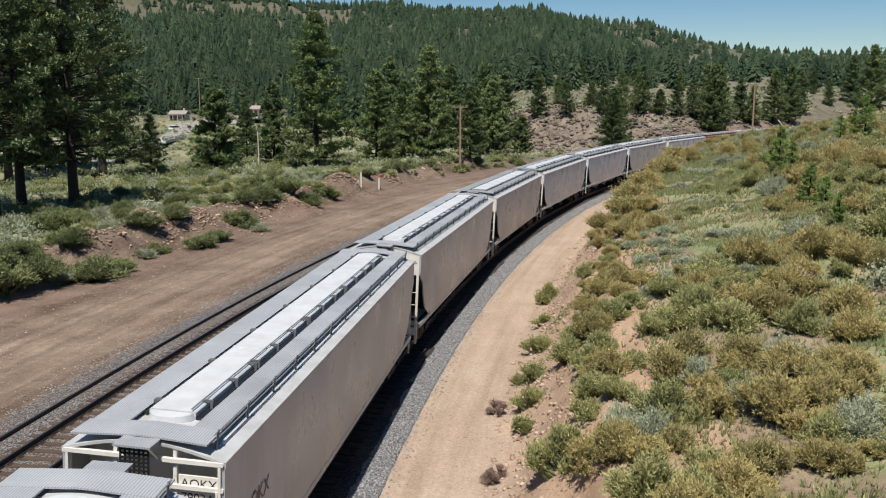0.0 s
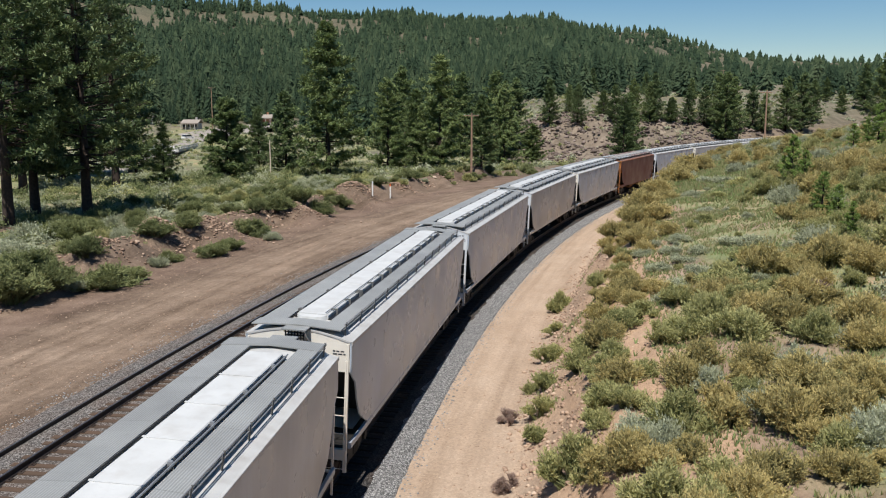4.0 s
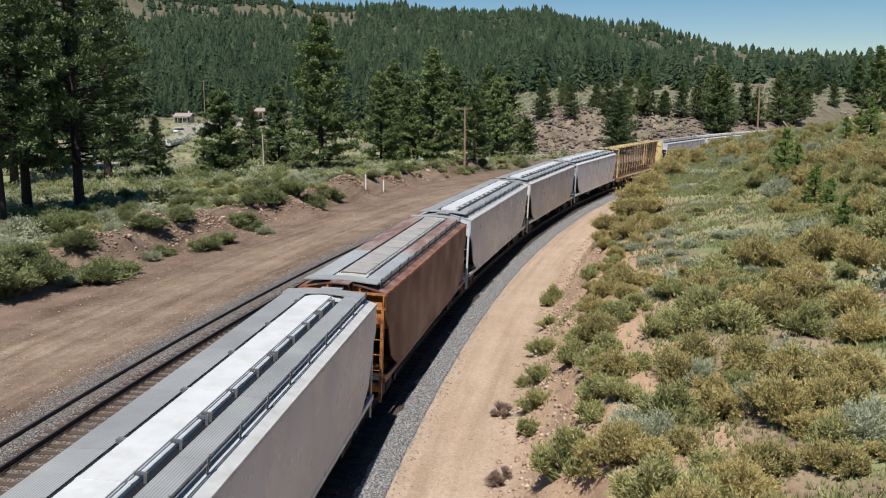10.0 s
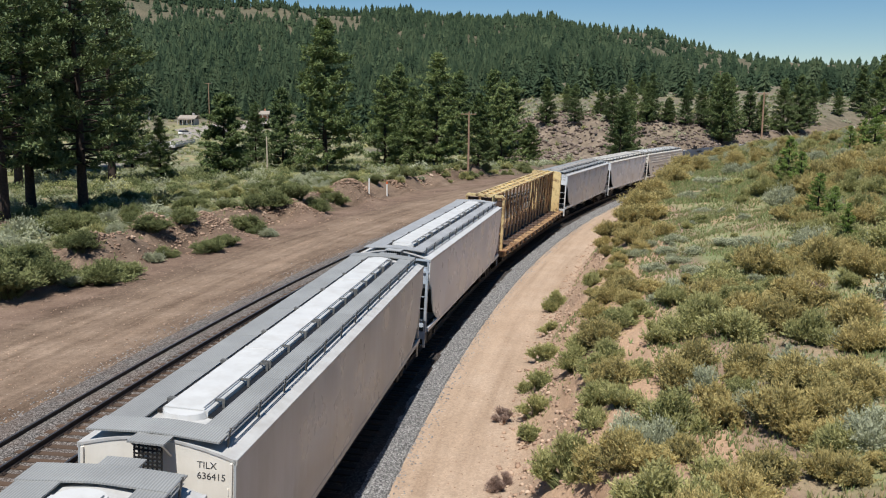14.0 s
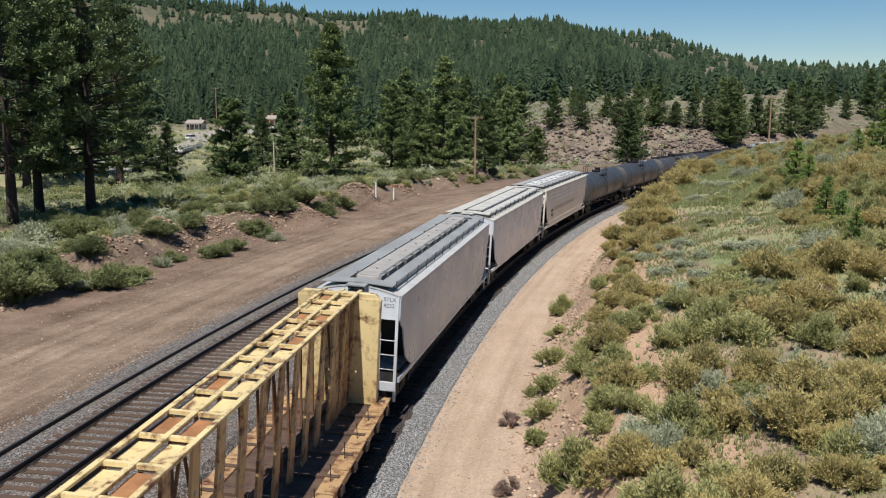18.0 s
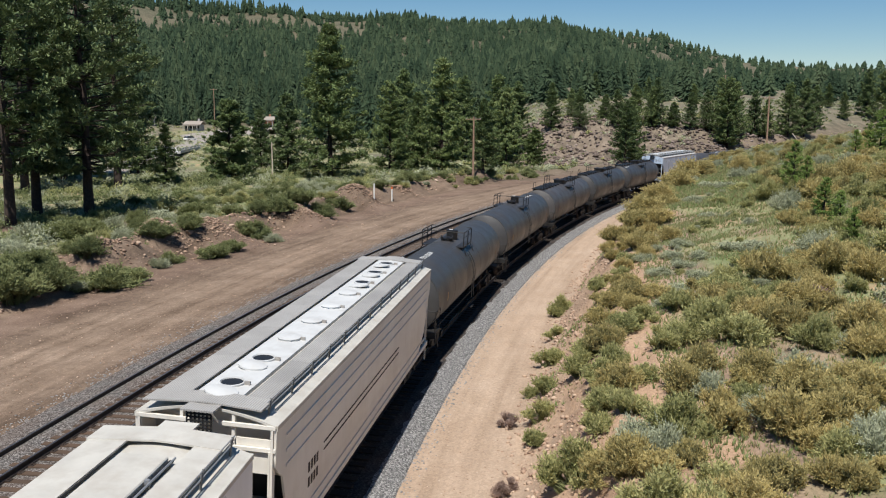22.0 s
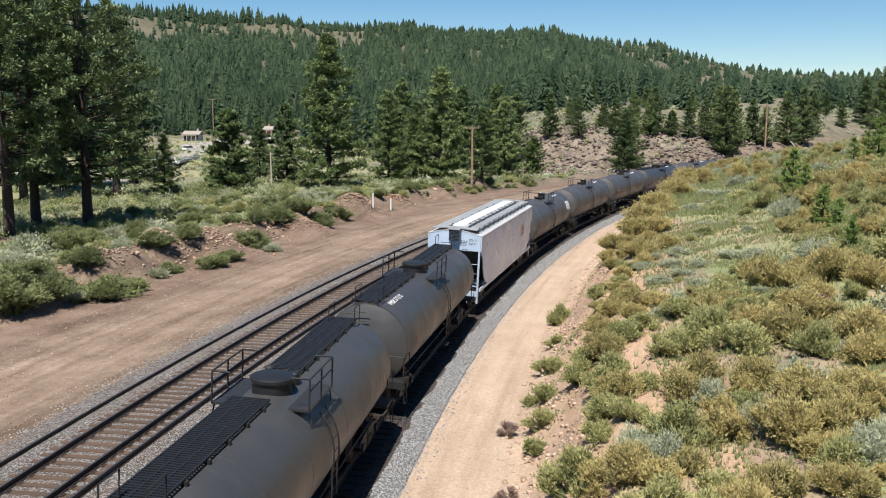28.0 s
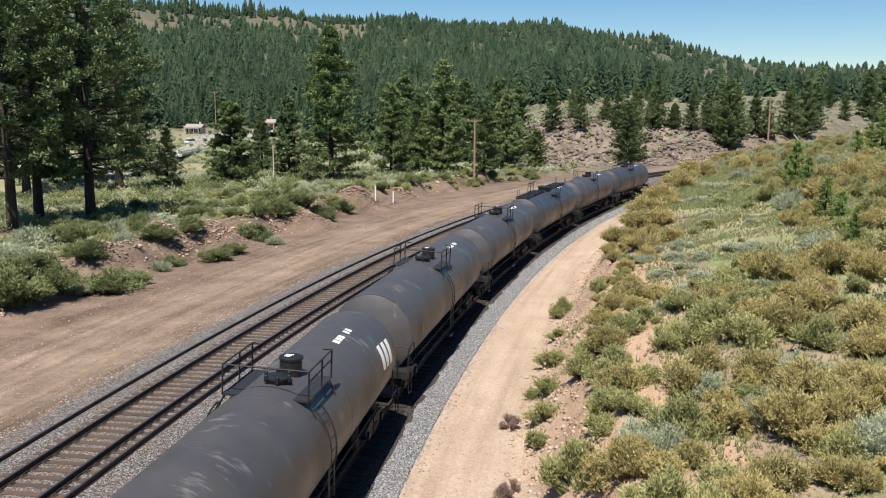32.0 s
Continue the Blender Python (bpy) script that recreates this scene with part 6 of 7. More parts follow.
def bush_mesh(name, seed, material, shoots, leaf, tall, lobes, per=18, stray=0.16):
    """A shrub one metre across: rounded lobes of arching shoots set with small leaves, green below and pale at the
    tips, inner shade painted in.
    """
    r = np.random.RandomState(seed)
    ang = r.uniform(0, 6.283, lobes)
    off = np.sqrt(r.uniform(0.02, 1.0, lobes)) * 0.40
    size, rise = r.uniform(0.12, 0.24, lobes), tall * (1.0 - 0.8 * (off / 0.40) ** 2 * r.uniform(0.3, 0.8, lobes)) * r.uniform(0.7, 1.05, lobes)
    j = r.randint(0, lobes, shoots)
    u = r.normal(size=(shoots, 3))
    u /= np.linalg.norm(u, axis=1, keepdims=True)
    u[:, 2] = np.abs(u[:, 2]) * 0.9
    mid = np.stack([np.cos(ang[j]) * off[j], np.sin(ang[j]) * off[j], np.maximum(0.05, rise[j] - size[j])], 1)
    long = 1.0 + (r.uniform(size=shoots) < stray) * r.uniform(0.2, 0.7, shoots)
    tip = mid + u * (size[j] * r.uniform(0.75, 1.15, shoots) * long)[:, None]
    tip[:, 2] = np.maximum(tip[:, 2], 0.05)
    root = np.stack([mid[:, 0] * 0.35, mid[:, 1] * 0.35, np.full(shoots, -0.05)], 1) + r.normal(0, 0.03, (shoots, 3))
    bow = mid * 0.85 + root * 0.15
    f = r.uniform(0.30, 1.0, (shoots, per)) ** 0.7
    g = f[..., None]
    pt = root[:, None] * (1 - g) ** 2 + bow[:, None] * 2 * g * (1 - g) + tip[:, None] * g * g
    way = (bow - root)[:, None] * (1 - g) + (tip - bow)[:, None] * g
    way /= np.linalg.norm(way, axis=2, keepdims=True) + 1e-9
    n = shoots * per
    way = (way + r.normal(0, 0.42, (shoots, per, 3)) + (0, 0, 0.15)).reshape(n, 3)
    way /= np.linalg.norm(way, axis=1, keepdims=True)
    side = np.cross(way, r.normal(size=(n, 3)))
    side /= np.linalg.norm(side, axis=1, keepdims=True) + 1e-9
    c = pt.reshape(n, 3) + r.normal(0, 0.010, (n, 3))
    c[:, 2] = np.maximum(c[:, 2], 0.0)
    ln = (leaf * r.uniform(0.6, 1.35, n))[:, None]
    v = np.stack([c - side * ln * 0.2, c + side * ln * 0.2, c + way * ln], 1).reshape(-1, 3)
    own = r.uniform(0.55, 1.2, shoots)
    # Tone drops inwards and downwards: shade coloured in besides the pale tips.
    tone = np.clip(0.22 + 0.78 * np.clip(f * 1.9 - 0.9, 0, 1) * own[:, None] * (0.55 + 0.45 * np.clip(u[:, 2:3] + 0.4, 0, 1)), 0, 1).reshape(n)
    thick = np.cross(tip - root, r.normal(size=(shoots, 3)))
    thick *= 0.006 / (np.linalg.norm(thick, axis=1, keepdims=True) + 1e-9)
    twigs = np.stack([np.stack([root - thick, root + thick, bow], 1), np.stack([bow - thick * 0.6, bow + thick * 0.6, tip], 1)], 1).reshape(-1, 3)
    v = np.concatenate([v, twigs])
    me = fast_mesh(name, v, np.arange(len(v)).reshape(-1, 3), material)
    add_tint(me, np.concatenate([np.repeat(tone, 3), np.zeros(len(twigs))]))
    return me


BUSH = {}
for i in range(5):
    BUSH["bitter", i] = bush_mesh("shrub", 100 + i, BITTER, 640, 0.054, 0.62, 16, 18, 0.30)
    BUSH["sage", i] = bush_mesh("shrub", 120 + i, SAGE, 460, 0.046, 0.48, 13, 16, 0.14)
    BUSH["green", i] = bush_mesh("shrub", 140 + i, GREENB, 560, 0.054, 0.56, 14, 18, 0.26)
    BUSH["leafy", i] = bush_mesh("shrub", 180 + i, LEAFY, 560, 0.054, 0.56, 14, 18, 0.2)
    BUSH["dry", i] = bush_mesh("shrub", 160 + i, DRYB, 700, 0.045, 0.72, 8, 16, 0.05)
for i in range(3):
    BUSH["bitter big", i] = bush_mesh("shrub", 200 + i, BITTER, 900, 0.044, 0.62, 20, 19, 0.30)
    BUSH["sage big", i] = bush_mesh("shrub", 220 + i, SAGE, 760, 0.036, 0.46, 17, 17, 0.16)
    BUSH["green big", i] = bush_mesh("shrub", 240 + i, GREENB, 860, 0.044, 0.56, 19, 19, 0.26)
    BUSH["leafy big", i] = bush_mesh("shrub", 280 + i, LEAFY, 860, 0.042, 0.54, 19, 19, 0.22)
BUSH_LABEL = {"bitter": "yellow-green bitterbrush shrub on dry soil", "sage": "grey-green sagebrush shrub on dry soil", "green": "fresh green low shrub on the bank", "leafy": "dark green shrub on the sagebrush flat", "dry": "dry brown tumbleweed lying on the sand"}
BUSH_NAME = {"bitter": "bitterbrush", "sage": "sagebrush", "green": "green_shrub", "leafy": "dark_green_shrub", "dry": "tumbleweed"}
TAKEN = []


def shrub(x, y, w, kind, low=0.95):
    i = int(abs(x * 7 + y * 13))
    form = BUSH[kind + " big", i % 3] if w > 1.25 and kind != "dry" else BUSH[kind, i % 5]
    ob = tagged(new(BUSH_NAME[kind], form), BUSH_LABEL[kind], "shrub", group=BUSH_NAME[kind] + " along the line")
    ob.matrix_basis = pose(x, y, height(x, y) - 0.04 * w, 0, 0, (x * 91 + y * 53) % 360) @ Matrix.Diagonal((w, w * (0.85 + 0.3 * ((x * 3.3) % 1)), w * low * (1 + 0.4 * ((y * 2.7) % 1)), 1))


SMALL = [(5.8, 44.8, 1.41, 'g'), (4.9, 38.9, 1.03, 'g'), (4.2, 35.0, 1.21, 'g'), (3.6, 30.5, 1.06, 'g'), (3.1, 31.4, 0.71, 'g'), (3.1, 28.0, 1.14, 'g'), (2.8, 26.4, 0.9, 'g'), (2.1, 28.4, 0.69, 'd'), (1.7, 23.1, 0.71, 'd')]
BANK_FAR = [(24.8, 90.5, 3.42, 'b'), (19.3, 75.5, 3.1, 'b'), (15.8, 67.4, 2.85, 'b'), (13.2, 59.5, 2.84, 'b'), (11.6, 55.3, 3.02, 'b'), (13.2, 55.4, 2.35, 'b'), (10.0, 52.4, 2.21, 'b'), (10.0, 45.9, 2.2, 'b'), (11.9, 47.7, 1.64, 'b'), (9.5, 51.8, 1.27, 'b'), (8.9, 43.5, 1.31, 'g'), (9.6, 43.0, 1.36, 's'), (21.8, 82.2, 2.82, 'b'), (16.0, 64.6, 2.21, 'b'), (6.5, 36.0, 1.38, 'b'), (7.3, 35.1, 1.84, 'b'), (8.1, 34.9, 1.6, 'b'), (6.0, 33.7, 1.4, 'b'), (6.1, 30.5, 1.78, 'g'), (7.0, 30.8, 1.41, 'g'), (7.9, 32.1, 1.03, 's'), (6.6, 34.4, 1.33, 'b'), (7.0, 32.4, 1.34, 'b')]
BANK_NEAR = [(5.0, 29.7, 1.36, 'g'), (5.4, 29.2, 1.26, 'b'), (4.5, 28.8, 1.09, 'g'), (4.7, 26.3, 1.22, 'g'), (5.2, 26.9, 1.06, 'g'), (5.0, 24.6, 1.29, 'b'), (5.7, 24.8, 0.81, 'g'), (4.4, 23.6, 1.18, 'g'), (4.8, 22.5, 1.06, 'g'), (4.0, 22.3, 0.89, 'g'), (4.7, 24.5, 1.04, 'b'), (3.1, 20.7, 1.66, 'g'), (3.6, 19.4, 1.13, 'b'), (3.5, 20.9, 0.91, 'g'), (6.9, 27.7, 1.09, 'g'), (7.7, 28.2, 1.47, 'g'), (8.5, 28.5, 1.7, 'g'), (8.9, 26.7, 1.92, 'g'), (10.1, 27.9, 1.69, 'b'), (10.5, 27.0, 1.5, 'b'), (7.2, 24.4, 1.23, 'b'), (8.2, 30.9, 1.3, 'g'), (9.2, 30.6, 1.51, 'b'), (10.5, 30.0, 1.5, 'g'), (4.0, 18.8, 1.24, 'b')]
MEADOW = [(13.6, 41.6, 1.93, 's'), (14.5, 41.2, 1.75, 's'), (10.8, 39.7, 1.54, 's'), (11.7, 44.6, 1.48, 's'), (14.8, 50.4, 1.54, 'g'), (17.9, 58.8, 1.47, 'g'), (16.2, 55.1, 1.38, 's'), (13.1, 34.4, 1.63, 'g'), (10.6, 32.9, 2.09, 'g'), (9.6, 35.2, 1.38, 's'), (17.7, 63.3, 1.92, 's'), (10.8, 42.2, 1.28, 's'), (11.8, 40.9, 1.42, 's'), (12.9, 38.0, 1.34, 'g'), (10.7, 36.3, 1.52, 's'), (14.0, 37.9, 1.19, 's'), (9.6, 39.5, 1.37, 's'), (12.4, 29.5, 1.29, 'd'), (21.2, 72.8, 2.01, 's'), (22.0, 71.0, 1.97, 's'), (21.5, 65.2, 2.0, 'g')]
BERM = [(-21.6, 43.3, 3.59, 'g'), (-20.9, 45.8, 3.05, 'g'), (-22.0, 45.7, 3.06, 'g'), (-20.2, 46.7, 2.06, 's'), (-18.8, 48.0, 3.12, 'g'), (-19.9, 49.3, 2.15, 'g'), (-18.2, 50.1, 2.22, 'g'), (-17.8, 56.5, 1.83, 'g'), (-18.0, 54.4, 1.69, 's'), (-15.6, 58.6, 2.44, 'g'), (-14.9, 61.0, 1.93, 'g'), (-13.9, 66.8, 2.1, 'g'), (-13.1, 65.9, 1.62, 's'), (-15.2, 67.9, 2.79, 'g'), (-23.8, 64.6, 2.57, 's'), (-27.2, 71.4, 2.85, 's'), (-19.5, 59.0, 2.49, 'g'), (-21.2, 51.8, 2.32, 'g'), (-27.8, 64.7, 3.76, 'g'), (-18.2, 62.2, 2.16, 'g'), (-11.5, 79.5, 3.0, 'g'), (-13.1, 78.5, 3.39, 'b'), (-14.6, 76.1, 3.09, 'g'), (-19.8, 96.7, 3.94, 'b'), (-10.4, 85.9, 2.53, 'g'), (-27.9, 56.3, 3.78, 's'), (-31.0, 66.2, 3.9, 's'), (-23.2, 82.3, 3.42, 'g')]
for row in (SMALL, BANK_FAR, BANK_NEAR, MEADOW, BERM):
    for x, y, w, kind in row:
        name = {"b": "bitter", "s": "sage", "g": "green", "d": "dry"}[kind]
        if row is BERM:
            shrub(x, y, w * 1.05, "sage" if kind == "s" else "leafy", 0.72)
        else:
            shrub(x, y, w * (0.95 if row is BANK_FAR else 1.08), name, 0.5 if row is MEADOW else 0.72 if row is BANK_FAR else 0.95)
        TAKEN.append((x, y, w))


def scatter(n, s_rng, d_rng, kinds, size, seed, gap=0.62, clump=0.0, limit=None):
    """Shrubs at random over a stretch of the line, kept apart from one another."""
    r = random.Random(seed)
    out = []
    for _ in range(n):
        s, d = r.uniform(*s_rng), r.uniform(*d_rng)
        x, y, h = on_track(s, d)
        x, y = float(x), float(y)
        w = r.uniform(*size)
        if clump and float(waves(x, y, clump, 31)) < -0.22:
            continue
        if any((x - a) ** 2 + (y - b) ** 2 < ((w + c) * 0.5 * gap) ** 2 for a, b, c in TAKEN):
            continue
        TAKEN.append((x, y, w))
        out.append((x, y, w, r.choice(kinds)))
    return out


B, S_, G_, D_, L_ = "bitter", "sage", "green", "dry", "leafy"
single = []
# right of the line: two belts on the bank, a bare strip, then clumps round a grassy opening
single += scatter(40, (13, 52), (7.9, 9.9), (B, B, B, G_), (0.8, 1.5), 2, 0.6)
single += scatter(50, (52, 118), (7.8, 10.4), (B, B, G_), (0.8, 1.6), 3, 0.5)
single += scatter(18, (3, 13), (7.6, 9.2), (B, B, G_, G_), (0.5, 1.1), 21, 0.7)
single += scatter(14, (-9, 4), (7.4, 8.8), (B, G_, G_), (0.4, 0.9), 22, 0.8)
single += scatter(20, (0.5, 8), (10.6, 14), (G_, G_, B, S_), (0.7, 1.4), 23, 0.62)
single += scatter(480, (-16, -4.8), (8.6, 20), (B, B, B, B, G_, S_), (0.6, 2.0), 1, 0.50, 5.0)
single += scatter(160, (-4, 8), (13.8, 22), (B, B, G_, B, S_), (0.9, 2.0), 24, 0.50, 6.0)
single += scatter(14, (9, 24), (10.0, 12.4), (S_, S_, G_), (0.4, 0.9), 25, 0.8)
single += scatter(30, (8, 46), (11.5, 16), (S_, G_), (0.4, 0.9), 26, 1.2)
single += scatter(260, (8, 48), (16.4, 27), (B, B, G_, G_, S_), (1.0, 2.4), 4, 0.54, 7.0)
single += scatter(130, (46, 112), (11, 28), (S_, B, B, G_, S_), (1.0, 2.3), 5, 0.66)
single += scatter(260, (2, 70), (-42, -24.5), (S_, S_, L_, L_, L_, G_), (0.9, 2.3), 7, 0.62)
single += scatter(110, (28, 105), (-27, -21.6), (L_, L_, S_, G_), (0.8, 2.2), 27, 0.62)
for x, y, w, kind in single:
    shrub(x, y, w, kind)


def brush_field(name, places, kinds, label, leaf=0.16, count=90):
    """More shrubs, too many to count, in one piece of simple sprays."""
    for kind, material in kinds:
        mine = [p for p in places if p[3] == kind]
        if not mine:
            continue
        RS.seed(len(mine))
        a = np.array([p[:3] for p in mine])
        z = terrain(a[:, 0], a[:, 1])[0]
        c, s, tone = [], [], []
        for (x, y, w), zz in zip(a, z):
            u = unit(count)
            u[:, 2] = np.abs(u[:, 2])
            q = RS.uniform(0.45, 1.05, (count, 1))
            # Light top and dark foot of each shrub are painted by height.
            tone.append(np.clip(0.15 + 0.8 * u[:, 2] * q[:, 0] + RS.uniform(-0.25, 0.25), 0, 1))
            u *= q * (0.8 + 0.25 * np.sin(np.arctan2(u[:, 1:2], u[:, :1]) * 3 + x)) * np.array((0.56, 0.56, 0.50 if kind != G_ else 0.46)) * w
            c.append(u + (x, y, zz)), s.append(np.full(count, leaf * w))
        v, f = sprays(np.concatenate(c), np.concatenate(s), 3, 0.4, 1.0, 0.28)
        me = fast_mesh(name, v, f, material)
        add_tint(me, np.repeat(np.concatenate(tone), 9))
        tagged(new(name, me), label, "shrubs", kind="stuff")


KINDS = ((B, BITTER), (S_, SAGE), (G_, GREENB), (D_, DRYB), (L_, LEAFY))
field = scatter(2600, (6, 120), (-80, -25), (S_, S_, L_, L_, L_, G_), (0.9, 3.0), 11, 0.74)
field += scatter(420, (15, 120), (24, 60), (S_, B, B, S_), (0.9, 2.0), 12, 0.75)
field += scatter(260, (-30, 10), (17, 50), (B, S_, B), (1.0, 2.0), 13, 0.6)
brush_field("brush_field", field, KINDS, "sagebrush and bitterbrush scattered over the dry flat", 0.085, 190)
far_field = []
_r = random.Random(8)
for _ in range(4200):
    a, q = radians(_r.uniform(-26, 27)), _r.uniform(130, 420)
    x, y = q * math.sin(a), q * math.cos(a)
    far_field.append((x, y, _r.uniform(0.9, 2.1), _r.choice((S_, S_, G_, L_))))
_s, _d = along(np.array([p[0] for p in far_field]), np.array([p[1] for p in far_field]))
far_field = [p for p, s, d in zip(far_field, _s, _d) if d < -28 or d > 14]
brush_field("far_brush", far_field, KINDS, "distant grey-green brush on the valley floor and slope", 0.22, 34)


def grass_stuff():
    """Dry and green grass in small tufts over the slope and the flat."""
    r = np.random.RandomState(9)
    n = 230000
    s, d = r.uniform(-28, 110, n), r.uniform(6, 34, n)
    x, y, _ = on_track(s, d)
    keep = waves(x, y, 6, 41) + r.uniform(-0.6, 0.6, n) + 0.8 * (d > 9.6) > 0.2 + 0.45 * (d < 9.6)
    s2, d2 = r.uniform(0, 110, 12000), r.uniform(-70, -22, 12000)
    x2, y2, _ = on_track(s2, d2)
    x, y = np.concatenate([x[keep], x2]), np.concatenate([y[keep], y2])
    z = terrain(x, y)[0]
    size = r.uniform(0.06, 0.17, len(x)) * np.where(np.hypot(x, y) > 60, 1.5, 1.0)
    a = r.uniform(0, 6.28, len(x))
    v, k = [], 5
    for i in range(k):
        b = a + i * 2.1 + r.uniform(-0.4, 0.4, len(x))
        dx, dy = np.cos(b), np.sin(b)
        lean = r.uniform(-0.7, 0.7, (2, len(x)))
        v.append(np.stack([np.stack([x - dx * size * 0.15, y - dy * size * 0.15, z - 0.02], 1), np.stack([x + dx * size * 0.15, y + dy * size * 0.15, z - 0.02], 1),
                           np.stack([x + lean[0] * size, y + lean[1] * size, z + size * r.uniform(0.7, 1.5, len(x))], 1)], 1))
    v = np.concatenate(v).reshape(-1, 3)
    tagged(new("grass", fast_mesh("grass", v, np.arange(len(v)).reshape(-1, 3), GRASS)), "dry straw and green grass tufts", "grass", kind="stuff")


grass_stuff()


# ---- stones ----
def stone_mesh(seed):
    r = random.Random(seed)
    bm = bmesh.new()
    bmesh.ops.create_icosphere(bm, subdivisions=1, radius=0.5)
    for q in bm.verts:
        k = r.uniform(0.62, 1.25)
        q.co = Vector((q.co.x * k * r.uniform(0.85, 1.15), q.co.y * k * 0.8, q.co.z * k * r.uniform(0.35, 0.7)))
    me = bpy.data.meshes.new("rock")
    bm.to_mesh(me)
    bm.free()
    me.materials.append(STONE)
    return me


ROCKS = [stone_mesh(i) for i in range(5)]


def stone_stuff(name, places, label, material=None):
    v, f, n = [], [], 0
    src = [(np.array([tuple(q.co) for q in me.vertices]), np.array([tuple(p.vertices) for p in me.polygons])) for me in ROCKS]
    a = np.array(places)
    z = terrain(a[:, 0], a[:, 1])[0]
    for i, ((x, y, w), zz) in enumerate(zip(a, z)):
        vv, ff = src[i % 5]
        c, s = math.cos(i * 1.7), math.sin(i * 1.7)
        v.append(vv @ np.array([[c, s, 0], [-s, c, 0], [0, 0, 1]]) * w + (x, y, zz + 0.10 * w)), f.append(ff + n)
        n += len(vv)
    me = fast_mesh(name, np.concatenate(v), np.concatenate(f), material or STONE)
    tagged(new(name, me), label, "stones", kind="stuff")


def loose_stones():
    r = random.Random(77)
    near, berm, talus = [], [], []
    for _ in range(9000):
        s, d = -22 + 92 * r.random() ** 1.3, 4.7 + abs(r.gauss(0, 1.6)) + r.uniform(0, 1.2)
        x, y, _h = on_track(s, d)
        near.append((float(x), float(y), 0.04 + 0.22 * r.random() ** 3.5))
    for _ in range(4600):
        s = r.uniform(0, 100)
        d = -20.6 - 0.035 * max(0, s - 40) - r.uniform(0, 4.2)
        x, y, _h = on_track(s, d)
        if float(waves(np.array([x]), np.array([y]), 8, 51)[0]) < -0.25:
            continue
        berm.append((float(x), float(y), 0.08 + 0.34 * r.random() ** 2.5))
    for hx, hy, hw in MOUNDS:
        for _ in range(700):
            a, q = r.uniform(0, 6.283), abs(r.gauss(0, 0.42))
            berm.append((hx + math.cos(a) * q * hw, hy + math.sin(a) * q * hw, 0.06 + 0.26 * r.random() ** 3))
    for _ in range(9000):
        a, q = radians(r.uniform(3.5, 24)), r.uniform(180, 236)
        talus.append((q * math.sin(a), q * math.cos(a), 0.35 + 1.15 * r.random() ** 3))
    _s, _d = along(np.array([p[0] for p in talus]), np.array([p[1] for p in talus]))
    talus = [p for p, d in zip(talus, _d) if d < -16]
    spill = []
    for _ in range(5200):
        s, d = -24 + 110 * r.random() ** 1.4, 2.05 + abs(r.gauss(0, 0.36))
        x, y, _h = on_track(s, d)
        spill.append((float(x), float(y), 0.04 + 0.06 * r.random()))
    for _ in range(4200):
        s, d = -10 + 90 * r.random() ** 1.4, FAR_TRACK - 2.75 - abs(r.gauss(0, 0.55))
        x, y, _h = on_track(s, d)
        spill.append((float(x), float(y), 0.04 + 0.06 * r.random()))
    grit = []
    for _ in range(4200):
        s, d = -24 + 80 * r.random() ** 1.5, r.uniform(2.6, 6.0)
        x, y, _h = on_track(s, d)
        grit.append((float(x), float(y), 0.018 + 0.05 * r.random() ** 3))
    for _ in range(4200):
        s, d = -6 + 70 * r.random() ** 1.4, r.uniform(-20.5, -9.8)
        x, y, _h = on_track(s, d)
        grit.append((float(x), float(y), 0.03 + 0.09 * r.random() ** 3))
    stone_stuff("road_gravel", grit, "small brown gravel loose on the dirt tracks")
    stone_stuff("ballast_spill", spill, "grey ballast stones strewn over the sand", SPILL)
    stone_stuff("bank_stones", near, "small pale stones on the cut bank")
    stone_stuff("berm_rubble", berm, "reddish rubble along the edge of the dirt track")
    stone_stuff("talus_rocks", talus, "dark brown lava rocks on the slope beyond the bend", TALUS)
    r = random.Random(5)
    for i in range(70):
        s, d = r.uniform(-12, 40), 5.0 + r.random() * 3.4
        x, y, _h = on_track(s, d)
        w = 0.12 + 0.26 * r.random() ** 2
        ob = tagged(new("rock", ROCKS[i % 5]), "pale angular rock on the cut bank", "rock", group="rocks on the bank")
        ob.matrix_basis = pose(float(x), float(y), height(x, y) + 0.06 * w, 0, 0, i * 47) @ Matrix.Diagonal((w, w, w, 1))
    for i in range(46):
        s = r.uniform(4, 90)
        x, y, _h = on_track(s, -21.3 - 0.035 * max(0, s - 40) - r.random() * 3)
        w = r.uniform(0.35, 0.8)
        ob = tagged(new("rock", ROCKS[i % 5]), "reddish lava rock on the rubble berm", "rock", group="rocks on the berm")
        ob.matrix_basis = pose(float(x), float(y), height(x, y) + 0.06 * w, 0, 0, i * 47) @ Matrix.Diagonal((w, w, w, 1))


loose_stones()


